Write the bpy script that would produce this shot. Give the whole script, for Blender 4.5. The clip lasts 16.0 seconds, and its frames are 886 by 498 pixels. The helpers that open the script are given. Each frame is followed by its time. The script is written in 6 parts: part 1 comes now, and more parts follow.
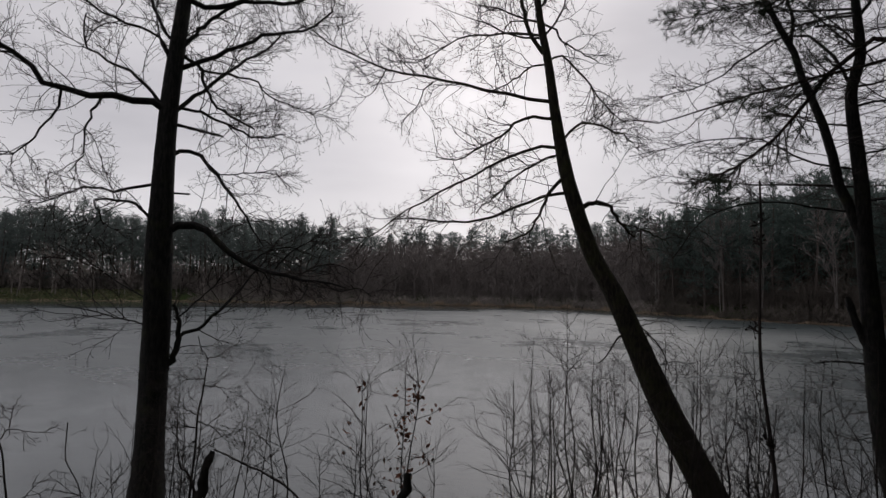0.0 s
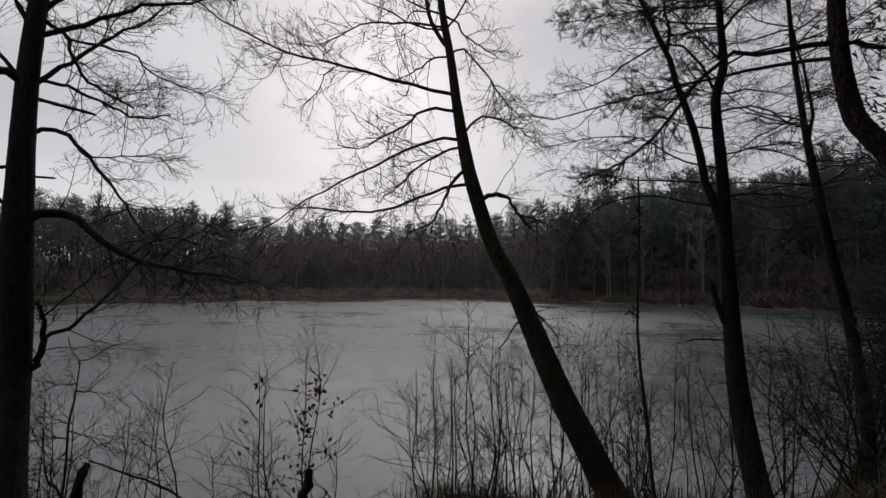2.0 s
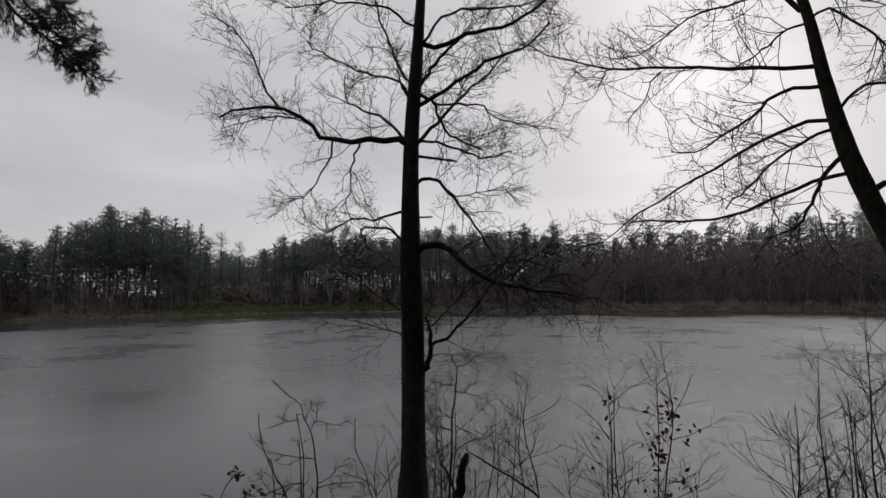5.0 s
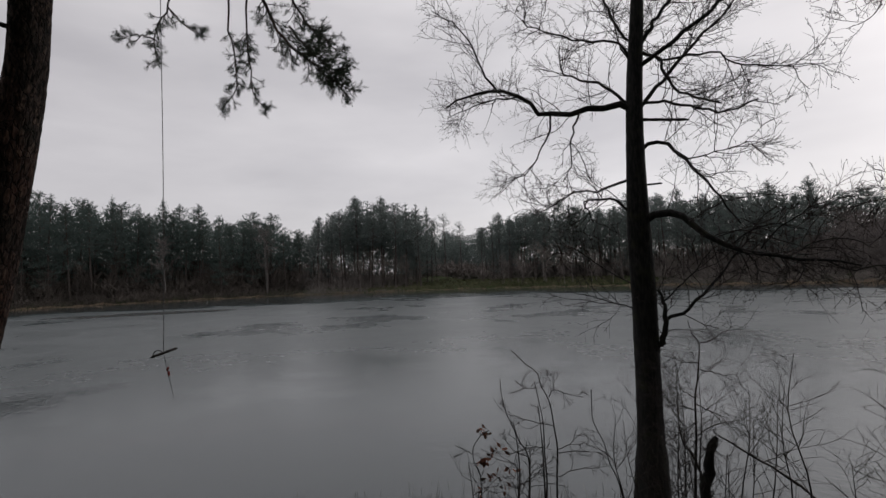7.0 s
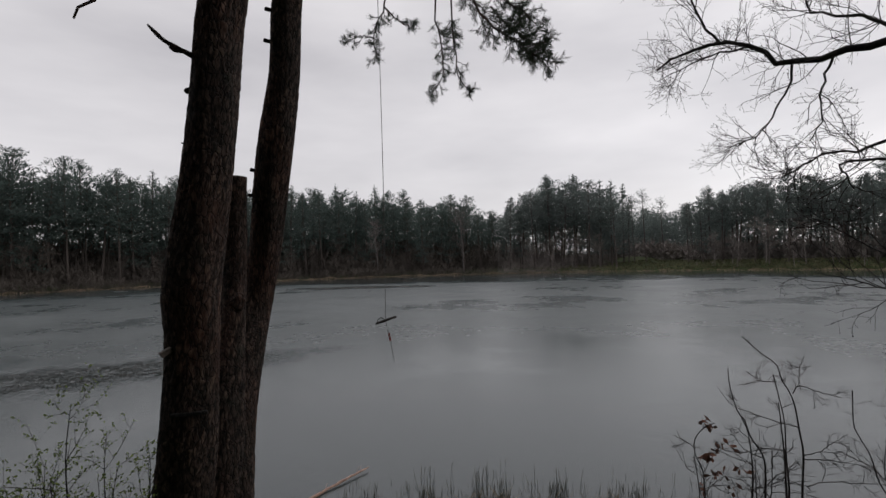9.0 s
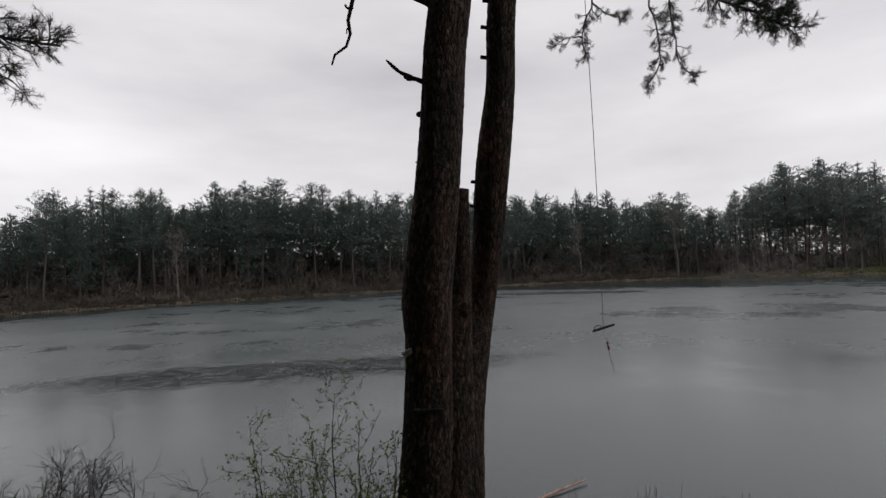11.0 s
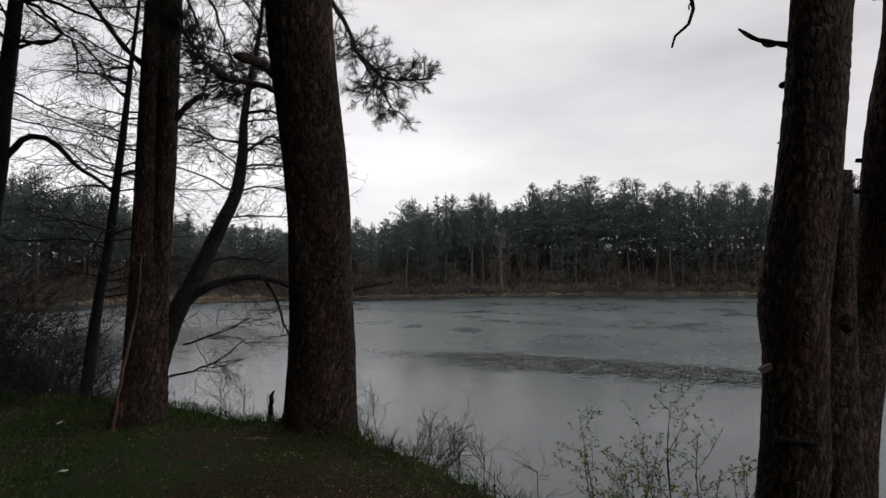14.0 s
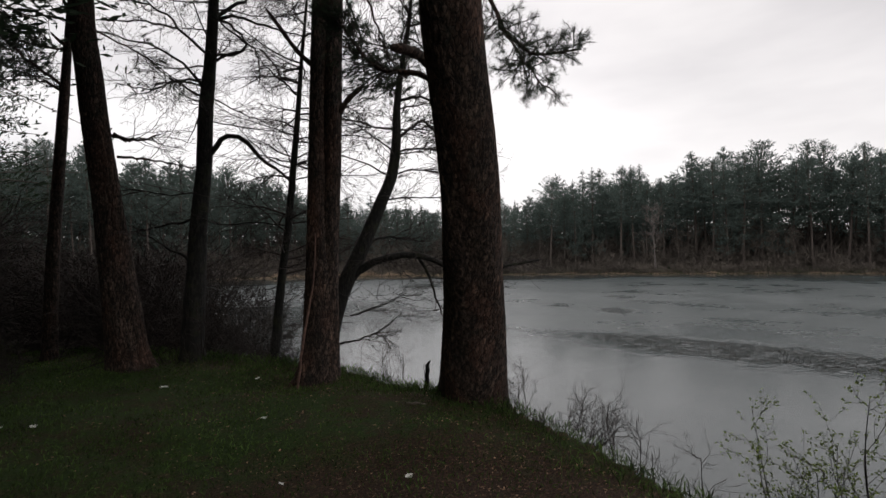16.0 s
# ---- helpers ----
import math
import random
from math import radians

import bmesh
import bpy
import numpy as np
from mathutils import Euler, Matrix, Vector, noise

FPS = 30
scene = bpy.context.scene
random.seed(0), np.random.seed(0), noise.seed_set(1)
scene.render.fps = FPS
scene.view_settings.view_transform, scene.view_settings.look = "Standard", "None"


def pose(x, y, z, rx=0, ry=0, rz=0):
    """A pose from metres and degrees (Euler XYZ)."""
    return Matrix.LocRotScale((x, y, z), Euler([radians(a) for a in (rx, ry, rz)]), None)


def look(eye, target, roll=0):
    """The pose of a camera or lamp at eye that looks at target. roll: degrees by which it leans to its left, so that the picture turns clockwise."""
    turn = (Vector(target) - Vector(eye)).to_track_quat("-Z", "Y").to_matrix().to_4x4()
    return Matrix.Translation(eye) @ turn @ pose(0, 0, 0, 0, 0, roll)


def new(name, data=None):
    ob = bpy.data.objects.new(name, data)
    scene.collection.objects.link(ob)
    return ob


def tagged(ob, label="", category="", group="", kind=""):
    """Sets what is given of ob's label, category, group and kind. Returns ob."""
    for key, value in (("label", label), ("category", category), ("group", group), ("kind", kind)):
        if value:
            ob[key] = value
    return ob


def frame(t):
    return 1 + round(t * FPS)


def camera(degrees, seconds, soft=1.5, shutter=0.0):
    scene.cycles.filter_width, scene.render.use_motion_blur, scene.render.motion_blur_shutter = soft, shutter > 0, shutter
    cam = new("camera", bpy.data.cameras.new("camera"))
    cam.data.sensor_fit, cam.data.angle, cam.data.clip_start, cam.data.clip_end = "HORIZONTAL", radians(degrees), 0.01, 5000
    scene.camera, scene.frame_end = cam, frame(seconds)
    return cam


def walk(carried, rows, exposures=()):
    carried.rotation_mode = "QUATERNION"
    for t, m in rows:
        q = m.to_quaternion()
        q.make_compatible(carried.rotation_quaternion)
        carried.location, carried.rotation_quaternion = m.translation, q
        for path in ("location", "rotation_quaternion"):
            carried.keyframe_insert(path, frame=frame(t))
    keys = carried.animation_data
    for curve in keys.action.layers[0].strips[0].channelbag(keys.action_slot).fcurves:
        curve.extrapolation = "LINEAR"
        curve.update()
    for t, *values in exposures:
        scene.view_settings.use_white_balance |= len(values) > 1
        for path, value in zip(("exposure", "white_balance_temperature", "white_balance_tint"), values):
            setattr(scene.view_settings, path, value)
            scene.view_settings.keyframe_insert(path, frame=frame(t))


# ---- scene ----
cam = camera(81, 16.0)

PATH = [
    (0, pose(-0.023, 0.371, -0.011, 94.13, -1.12, 0.30)),
    (0.5, pose(-0.006, 0.373, -0.008, 93.62, -1.64, -4.86)),
    (1, pose(-0.012, 0.370, -0.007, 93.06, -1.13, -8.97)),
    (1.5, pose(-0.028, 0.363, -0.003, 93.06, -0.89, -12.90)),
    (2, pose(-0.005, 0.377, -0.006, 93.16, -0.29, -10.18)),
    (2.5, pose(0.002, 0.370, -0.002, 93.50, 0.00, -4.75)),
    (3, pose(-0.019, 0.368, -0.011, 92.83, 0.58, 0.80)),
    (3.5, pose(-0.058, 0.383, -0.005, 93.39, 0.97, 5.86)),
    (4, pose(-0.091, 0.381, 0.000, 93.73, 1.07, 10.47)),
    (4.5, pose(-0.132, 0.374, 0.012, 94.66, 0.38, 16.82)),
    (5, pose(-0.130, 0.356, 0.018, 94.88, 0.68, 24.71)),
    (5.2, pose(-0.120, 0.331, 0.021, 94.36, 1.09, 28.47)),
    (7.3, pose(-0.203, 0.210, 0.011, 92.43, 1.29, 50.80)),
    (7.5, pose(-0.208, 0.215, -0.008, 92.30, 0.86, 52.84)),
    (8, pose(-0.209, 0.188, -0.003, 92.42, 1.04, 57.77)),
    (8.5, pose(-0.245, 0.166, -0.013, 91.17, 0.74, 62.66)),
    (9, pose(-0.295, 0.115, -0.017, 91.01, 1.51, 68.94)),
    (9.2, pose(-0.306, 0.096, -0.014, 91.05, 1.22, 70.24)),
    (11.3, pose(-0.390, -0.041, 0.002, 93.33, 1.92, 94.38)),
    (11.5, pose(-0.412, -0.050, 0.013, 94.09, 1.38, 96.59)),
    (12, pose(-0.379, -0.060, -0.001, 94.82, 1.81, 104.16)),
    (12.5, pose(-0.381, -0.086, -0.006, 93.10, 1.16, 108.05)),
    (13, pose(-0.386, -0.119, -0.004, 93.06, 1.51, 114.28)),
    (13.5, pose(-0.377, -0.158, 0.006, 92.81, 1.21, 119.89)),
    (14, pose(-0.357, -0.184, 0.007, 92.95, 0.74, 124.39)),
    (14.5, pose(-0.337, -0.188, 0.014, 93.06, 0.58, 127.78)),
    (15, pose(-0.313, -0.182, 0.007, 91.54, 0.82, 130.97)),
    (15.5, pose(-0.289, -0.175, 0.007, 90.66, 1.01, 134.47)),
    (16, pose(-0.278, -0.186, -0.005, 90.81, 0.90, 140.13)),
]
EXPOSURES = [(0.0, -0.5, 6500, 14), (3.5, -0.5, 6500, 14), (5.0, -0.52, 6550, 13.5), (8.5, -0.14, 6550, 12), (12.5, 0.02, 6600, 11), (14.0, 0.1, 6600, 11), (16.0, 0.27, 6750, 11)]
walk(cam, PATH, EXPOSURES)
SKY = 0.92

# ---- world and light ----
world = bpy.data.worlds.new("overcast_sky")
scene.world = world
world.use_nodes = True
wn, wl = world.node_tree.nodes, world.node_tree.links
wn.clear()
w_out = wn.new("ShaderNodeOutputWorld")
w_sky = wn.new("ShaderNodeTexSky")
w_sky.sky_type, w_sky.sun_disc = "NISHITA", False
w_sky.sun_elevation, w_sky.sun_rotation = radians(28), radians(4)
w_grey = wn.new("ShaderNodeHueSaturation")
w_grey.inputs["Saturation"].default_value = 0.25
wl.new(w_sky.outputs[0], w_grey.inputs["Color"])
w_b1 = wn.new("ShaderNodeBackground")
w_b1.inputs[1].default_value = 0.036
wl.new(w_grey.outputs[0], w_b1.inputs[0])
w_co = wn.new("ShaderNodeTexCoord")
w_map = wn.new("ShaderNodeMapping")
w_map.inputs["Scale"].default_value = (1.0, 1.0, 3.6)
w_map.inputs["Location"].default_value = (0.35, 0.2, 0.4)
wl.new(w_co.outputs["Generated"], w_map.inputs[0])
w_noise = wn.new("ShaderNodeTexNoise")
w_noise.inputs["Scale"].default_value = 1.6
w_noise.inputs["Detail"].default_value = 5
w_noise.inputs["Roughness"].default_value = 0.5
wl.new(w_map.outputs[0], w_noise.inputs["Vector"])
w_ramp = wn.new("ShaderNodeValToRGB")
w_ramp.color_ramp.elements[0].position, w_ramp.color_ramp.elements[1].position = 0.3, 0.72
w_ramp.color_ramp.elements[0].color = (0.47, 0.46, 0.485, 1)
w_ramp.color_ramp.elements[1].color = (0.80, 0.785, 0.80, 1)
wl.new(w_noise.outputs[0], w_ramp.inputs[0])
w_b2 = wn.new("ShaderNodeBackground")
w_b2.inputs[1].default_value = SKY
# the cloud cover is brightest overhead
w_sep, w_high, w_up = wn.new("ShaderNodeSeparateXYZ"), wn.new("ShaderNodeMapRange"), wn.new("ShaderNodeVectorMath")
wl.new(w_co.outputs["Generated"], w_sep.inputs[0])
w_high.inputs["From Min"].default_value, w_high.inputs["From Max"].default_value = 0.45, 1.0
w_high.inputs["To Min"].default_value, w_high.inputs["To Max"].default_value = 1.0, 2.0
wl.new(w_sep.outputs["Z"], w_high.inputs["Value"])
w_up.operation = "SCALE"
wl.new(w_ramp.outputs[0], w_up.inputs[0])
wl.new(w_high.outputs[0], w_up.inputs["Scale"])
# and thin over the low south-western end of the lake
w_dot, w_thin, w_lit = wn.new("ShaderNodeVectorMath"), wn.new("ShaderNodeMapRange"), wn.new("ShaderNodeVectorMath")
w_dot.operation = "DOT_PRODUCT"
wl.new(w_co.outputs["Generated"], w_dot.inputs[0])
w_dot.inputs[1].default_value = (-0.565, -0.815, 0.12)
w_thin.interpolation_type = "SMOOTHSTEP"
w_thin.inputs["From Min"].default_value, w_thin.inputs["From Max"].default_value = 0.82, 1.0
w_thin.inputs["To Min"].default_value, w_thin.inputs["To Max"].default_value = 1.0, 1.2
wl.new(w_dot.outputs["Value"], w_thin.inputs["Value"])
w_lit.operation = "SCALE"
wl.new(w_up.outputs[0], w_lit.inputs[0])
wl.new(w_thin.outputs[0], w_lit.inputs["Scale"])
wl.new(w_lit.outputs[0], w_b2.inputs[0])
w_add = wn.new("ShaderNodeAddShader")
wl.new(w_b1.outputs[0], w_add.inputs[0])
wl.new(w_b2.outputs[0], w_add.inputs[1])
wl.new(w_add.outputs[0], w_out.inputs[0])

sun = new("sun", bpy.data.lights.new("sun", "SUN"))
sun.data.energy, sun.data.angle, sun.data.color = 0.5, radians(25), (1.0, 0.97, 0.93)
sun.matrix_world = look((0, 0, 30), (-9, -25, 13))


# ---- materials ----
def material(name, rough=0.85, spec=0.3):
    m = bpy.data.materials.new(name)
    m.use_nodes = True
    b = m.node_tree.nodes["Principled BSDF"]
    b.inputs["Roughness"].default_value = rough
    b.inputs["Specular IOR Level"].default_value = spec
    return m, m.node_tree.nodes, m.node_tree.links, b


def coords(n, l, scale=(1, 1, 1)):
    co, mp = n.new("ShaderNodeTexCoord"), n.new("ShaderNodeMapping")
    mp.inputs["Scale"].default_value = scale
    l.new(co.outputs["Object"], mp.inputs[0])
    return mp.outputs[0]


def fbm(n, l, vec, scale, detail=4, rough=0.55):
    t = n.new("ShaderNodeTexNoise")
    t.inputs["Scale"].default_value, t.inputs["Detail"].default_value, t.inputs["Roughness"].default_value = scale, detail, rough
    l.new(vec, t.inputs["Vector"])
    return t.outputs[0]


def fbm_colour(n, l, scale):
    t = n.new("ShaderNodeTexNoise")
    t.inputs["Scale"].default_value = scale
    l.new(coords(n, l), t.inputs["Vector"])
    return t.outputs["Color"]


def ramp(n, l, fac, stops):
    r = n.new("ShaderNodeValToRGB")
    e = r.color_ramp.elements
    while len(e) < len(stops):
        e.new(0.5)
    for q, (p, c) in zip(e, stops):
        q.position, q.color = p, (*c, 1) if len(c) == 3 else c
    l.new(fac, r.inputs[0])
    return r.outputs[0]


def mixed(n, l, fac, a, b, kind="MIX"):
    m = n.new("ShaderNodeMix")
    m.data_type, m.blend_type = "RGBA", kind
    if isinstance(fac, (int, float)):
        m.inputs[0].default_value = fac
    else:
        l.new(fac, m.inputs[0])
    for s, v in ((6, a), (7, b)):
        if isinstance(v, tuple):
            m.inputs[s].default_value = (*v, 1)
        else:
            l.new(v, m.inputs[s])
    return m.outputs[2]


def bumped(n, l, b, height, strength, dist):
    k = n.new("ShaderNodeBump")
    k.inputs["Strength"].default_value, k.inputs["Distance"].default_value = strength, dist
    l.new(height, k.inputs["Height"])
    l.new(k.outputs[0], b.inputs["Normal"])
    return k


def bark_material(name, dark, light, moss, moss_amount, stretch=4.0, plated=False):
    m, n, l, b = material(name, 0.9, 0.25)
    v = coords(n, l, (1, 1, 1 / stretch))
    fine, wide = fbm(n, l, v, 38, 6, 0.65), fbm(n, l, coords(n, l), 2.2, 4)
    c = ramp(n, l, fine, [(0.42, dark), (0.62, light)])
    c = mixed(n, l, ramp(n, l, wide, [(0.35, (0, 0, 0)), (0.7, (1, 1, 1))]), c, mixed(n, l, 0.5, c, dark))
    patch = fbm(n, l, coords(n, l), 5.0, 5, 0.6)
    c = mixed(n, l, ramp(n, l, patch, [(0.62 - moss_amount, (0, 0, 0)), (0.75, (0.8, 0.8, 0.8))]), c, moss)
    if plated:
        # plates differ in tone, cracks between them are dark, the lower stem is redder
        tone, crack = n.new("ShaderNodeAttribute"), n.new("ShaderNodeAttribute")
        tone.attribute_name, crack.attribute_name = "plate_tone", "crack"
        red = ramp(n, l, fbm(n, l, coords(n, l, (1, 1, 0.4)), 3.0, 4), [(0.46, (0, 0, 0)), (0.62, (0.8, 0.8, 0.8))])
        c = mixed(n, l, red, c, mixed(n, l, 0.36, c, (0.14, 0.060, 0.038)))
        c = mixed(n, l, 1.0, c, ramp(n, l, tone.outputs["Fac"], [(0.0, (0.7,) * 3), (0.6, (0.95,) * 3), (0.9, (1.15,) * 3), (1.0, (1.5, 1.5, 1.45))]), "MULTIPLY")
        flake = n.new("ShaderNodeTexVoronoi")
        flake.feature = "DISTANCE_TO_EDGE"
        flake.inputs["Scale"].default_value = 30.0
        warp = mixed(n, l, 0.06, coords(n, l, (1, 1, 0.32)), fbm_colour(n, l, 9.0))
        l.new(warp, flake.inputs["Vector"])
        scale = n.new("ShaderNodeTexVoronoi")
        scale.inputs["Scale"].default_value = 30.0
        l.new(warp, scale.inputs["Vector"])
        chip = n.new("ShaderNodeSeparateXYZ")
        l.new(scale.outputs["Color"], chip.inputs[0])
        c = mixed(n, l, 1.0, c, ramp(n, l, chip.outputs[0], [(0.0, (0.7,) * 3), (0.7, (1.0,) * 3), (1.0, (1.4, 1.38, 1.35))]), "MULTIPLY")
        c = mixed(n, l, ramp(n, l, flake.outputs["Distance"], [(0.02, (0.8,) * 3), (0.10, (0, 0, 0))]), c, (0.006, 0.005, 0.005))
        fine = mixed(n, l, 0.6, fine, ramp(n, l, flake.outputs["Distance"], [(0.0, (0,) * 3), (0.12, (1,) * 3)]))
        c = mixed(n, l, crack.outputs["Fac"], c, mixed(n, l, 0.65, c, (0.006, 0.005, 0.005)))
    l.new(c, b.inputs["Base Color"])
    bumped(n, l, b, fine, 0.8, 0.014)
    return m


def plain_material(name, c1, c2, scale=12.0, rough=0.85, vary=0.0, spec=0.3, leafy=False):
    m, n, l, b = material(name, rough, spec)
    f = fbm(n, l, coords(n, l), scale, 4)
    c = ramp(n, l, f, [(0.3, c1), (0.7, c2)])
    if vary:
        g = n.new("ShaderNodeNewGeometry")
        w = ramp(n, l, g.outputs["Random Per Island"], [(0.0, (1 - vary,) * 3), (1.0, (1 + vary * 0.6,) * 3)])
        c = mixed(n, l, 1.0, c, w, "MULTIPLY")
    l.new(c, b.inputs["Base Color"])
    if leafy:
        # thin needles and leaves let light through
        thin, mix = n.new("ShaderNodeBsdfTranslucent"), n.new("ShaderNodeMixShader")
        l.new(c, thin.inputs["Color"])
        mix.inputs[0].default_value = 0.45
        l.new(b.outputs[0], mix.inputs[1])
        l.new(thin.outputs[0], mix.inputs[2])
        l.new(mix.outputs[0], n["Material Output"].inputs["Surface"])
    return m


ALDER = bark_material("alder_bark", (0.009, 0.009, 0.009), (0.030, 0.028, 0.025), (0.03, 0.034, 0.016), 0.10)
MOSSY = bark_material("mossy_bark", (0.014, 0.012, 0.010), (0.05, 0.042, 0.03), (0.045, 0.05, 0.018), 0.18)
PINE = bark_material("pine_bark", (0.014, 0.010, 0.008), (0.115, 0.080, 0.063), (0.035, 0.036, 0.028), 0.05, 2.5, True)
TWIG = plain_material("twig_bark", (0.012, 0.010, 0.009), (0.04, 0.03, 0.026), 9.0)
DEAD = plain_material("dead_wood", (0.05, 0.042, 0.036), (0.17, 0.14, 0.12), 22.0)
PEELED = plain_material("peeling_red_bark", (0.05, 0.03, 0.024), (0.16, 0.095, 0.075), 16.0)
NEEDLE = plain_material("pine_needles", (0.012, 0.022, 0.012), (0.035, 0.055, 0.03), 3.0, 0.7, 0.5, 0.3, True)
# both far needle colours are lightened to stand in for haze, the second more
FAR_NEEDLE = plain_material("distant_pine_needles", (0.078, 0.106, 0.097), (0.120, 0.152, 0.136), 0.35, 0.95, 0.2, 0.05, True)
HAZED_NEEDLE = plain_material("hazed_pine_needles", (0.115, 0.142, 0.135), (0.165, 0.192, 0.18), 0.35, 0.95, 0.2, 0.05, True)
# thicket twigs again, with far-shore haze put into their colour
HAZED_SCRUB = plain_material("hazed_thicket_twigs", (0.15, 0.135, 0.125), (0.22, 0.195, 0.178), 0.2, 0.95, 0.08, 0.05)
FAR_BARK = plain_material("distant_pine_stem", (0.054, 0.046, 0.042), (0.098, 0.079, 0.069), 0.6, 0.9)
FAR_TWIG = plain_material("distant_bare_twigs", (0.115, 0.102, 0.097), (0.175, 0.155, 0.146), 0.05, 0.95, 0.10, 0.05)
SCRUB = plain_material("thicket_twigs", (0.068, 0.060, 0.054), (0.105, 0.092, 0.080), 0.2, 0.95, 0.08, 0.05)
MEADOW = plain_material("meadow_grass", (0.068, 0.072, 0.037), (0.118, 0.117, 0.063), 0.2, 0.9, 0.3)
BIRCH = plain_material("birch_bark", (0.10, 0.095, 0.09), (0.25, 0.24, 0.225), 1.3, 0.8)
REED = plain_material("dry_reed", (0.16, 0.115, 0.08), (0.36, 0.27, 0.19), 0.3, 0.9, 0.35)
DRYGRASS = plain_material("dry_grass", (0.07, 0.05, 0.025), (0.22, 0.16, 0.08), 2.0, 0.9, 0.5)
GRASS = plain_material("green_grass", (0.018, 0.038, 0.008), (0.085, 0.14, 0.032), 1.5, 0.8, 0.8, 0.3, True)
OAKLEAF = plain_material("withered_oak_leaf", (0.08, 0.026, 0.015), (0.20, 0.075, 0.038), 14.0, 0.7, 0.5)
BUD = plain_material("fresh_green_leaf", (0.10, 0.15, 0.025), (0.22, 0.29, 0.06), 14.0, 0.6, 0.4, 0.3, True)
LITTER = plain_material("fallen_leaves", (0.028, 0.018, 0.011), (0.30, 0.19, 0.12), 6.0, 0.85, 0.9)
MARSH = plain_material("reed_stubble", (0.02, 0.02, 0.01), (0.07, 0.065, 0.03), 2.0, 0.9, 0.5)
LOG = plain_material("barkless_log", (0.16, 0.09, 0.07), (0.42, 0.28, 0.22), 9.0, 0.8)
PAPER = plain_material("white_paper", (0.55, 0.55, 0.53), (0.8, 0.8, 0.78), 18.0, 0.8)
ROPE = plain_material("rope", (0.04, 0.04, 0.042), (0.12, 0.115, 0.11), 60.0, 0.8)
REDROPE = plain_material("red_cord", (0.10, 0.012, 0.012), (0.22, 0.03, 0.025), 40.0, 0.8)


def ground_material():
    m, n, l, b = material("forest_floor", 0.95, 0.15)
    v = coords(n, l)
    fine, mid, wide = fbm(n, l, v, 45, 6, 0.7), fbm(n, l, v, 7, 5, 0.6), fbm(n, l, v, 0.8, 4)
    soil = ramp(n, l, fine, [(0.3, (0.011, 0.007, 0.005)), (0.55, (0.036, 0.021, 0.013)), (0.75, (0.20, 0.115, 0.068))])
    moss = ramp(n, l, fine, [(0.3, (0.007, 0.015, 0.003)), (0.7, (0.034, 0.062, 0.012))])
    k = mixed(n, l, 0.5, mid, wide)
    c = mixed(n, l, ramp(n, l, k, [(0.38, (0, 0, 0)), (0.53, (1, 1, 1))]), soil, moss)
    # brown needle litter where people step off the path
    worn = n.new("ShaderNodeVectorMath")
    worn.operation = "DISTANCE"
    l.new(v, worn.inputs[0])
    worn.inputs[1].default_value = (-1.9, -2.1, -1.5)
    spot = n.new("ShaderNodeMath")
    spot.operation = "MULTIPLY_ADD"
    l.new(mid, spot.inputs[0])
    spot.inputs[1].default_value = 2.4
    l.new(worn.outputs["Value"], spot.inputs[2])
    rim = n.new("ShaderNodeMapRange")
    rim.inputs["From Min"].default_value, rim.inputs["From Max"].default_value = 2.6, 3.5
    l.new(spot.outputs[0], rim.inputs["Value"])
    c = mixed(n, l, rim.outputs[0], soil, c)
    l.new(c, b.inputs["Base Color"])
    bumped(n, l, b, mixed(n, l, 0.5, fine, mid), 0.9, 0.05)
    return m


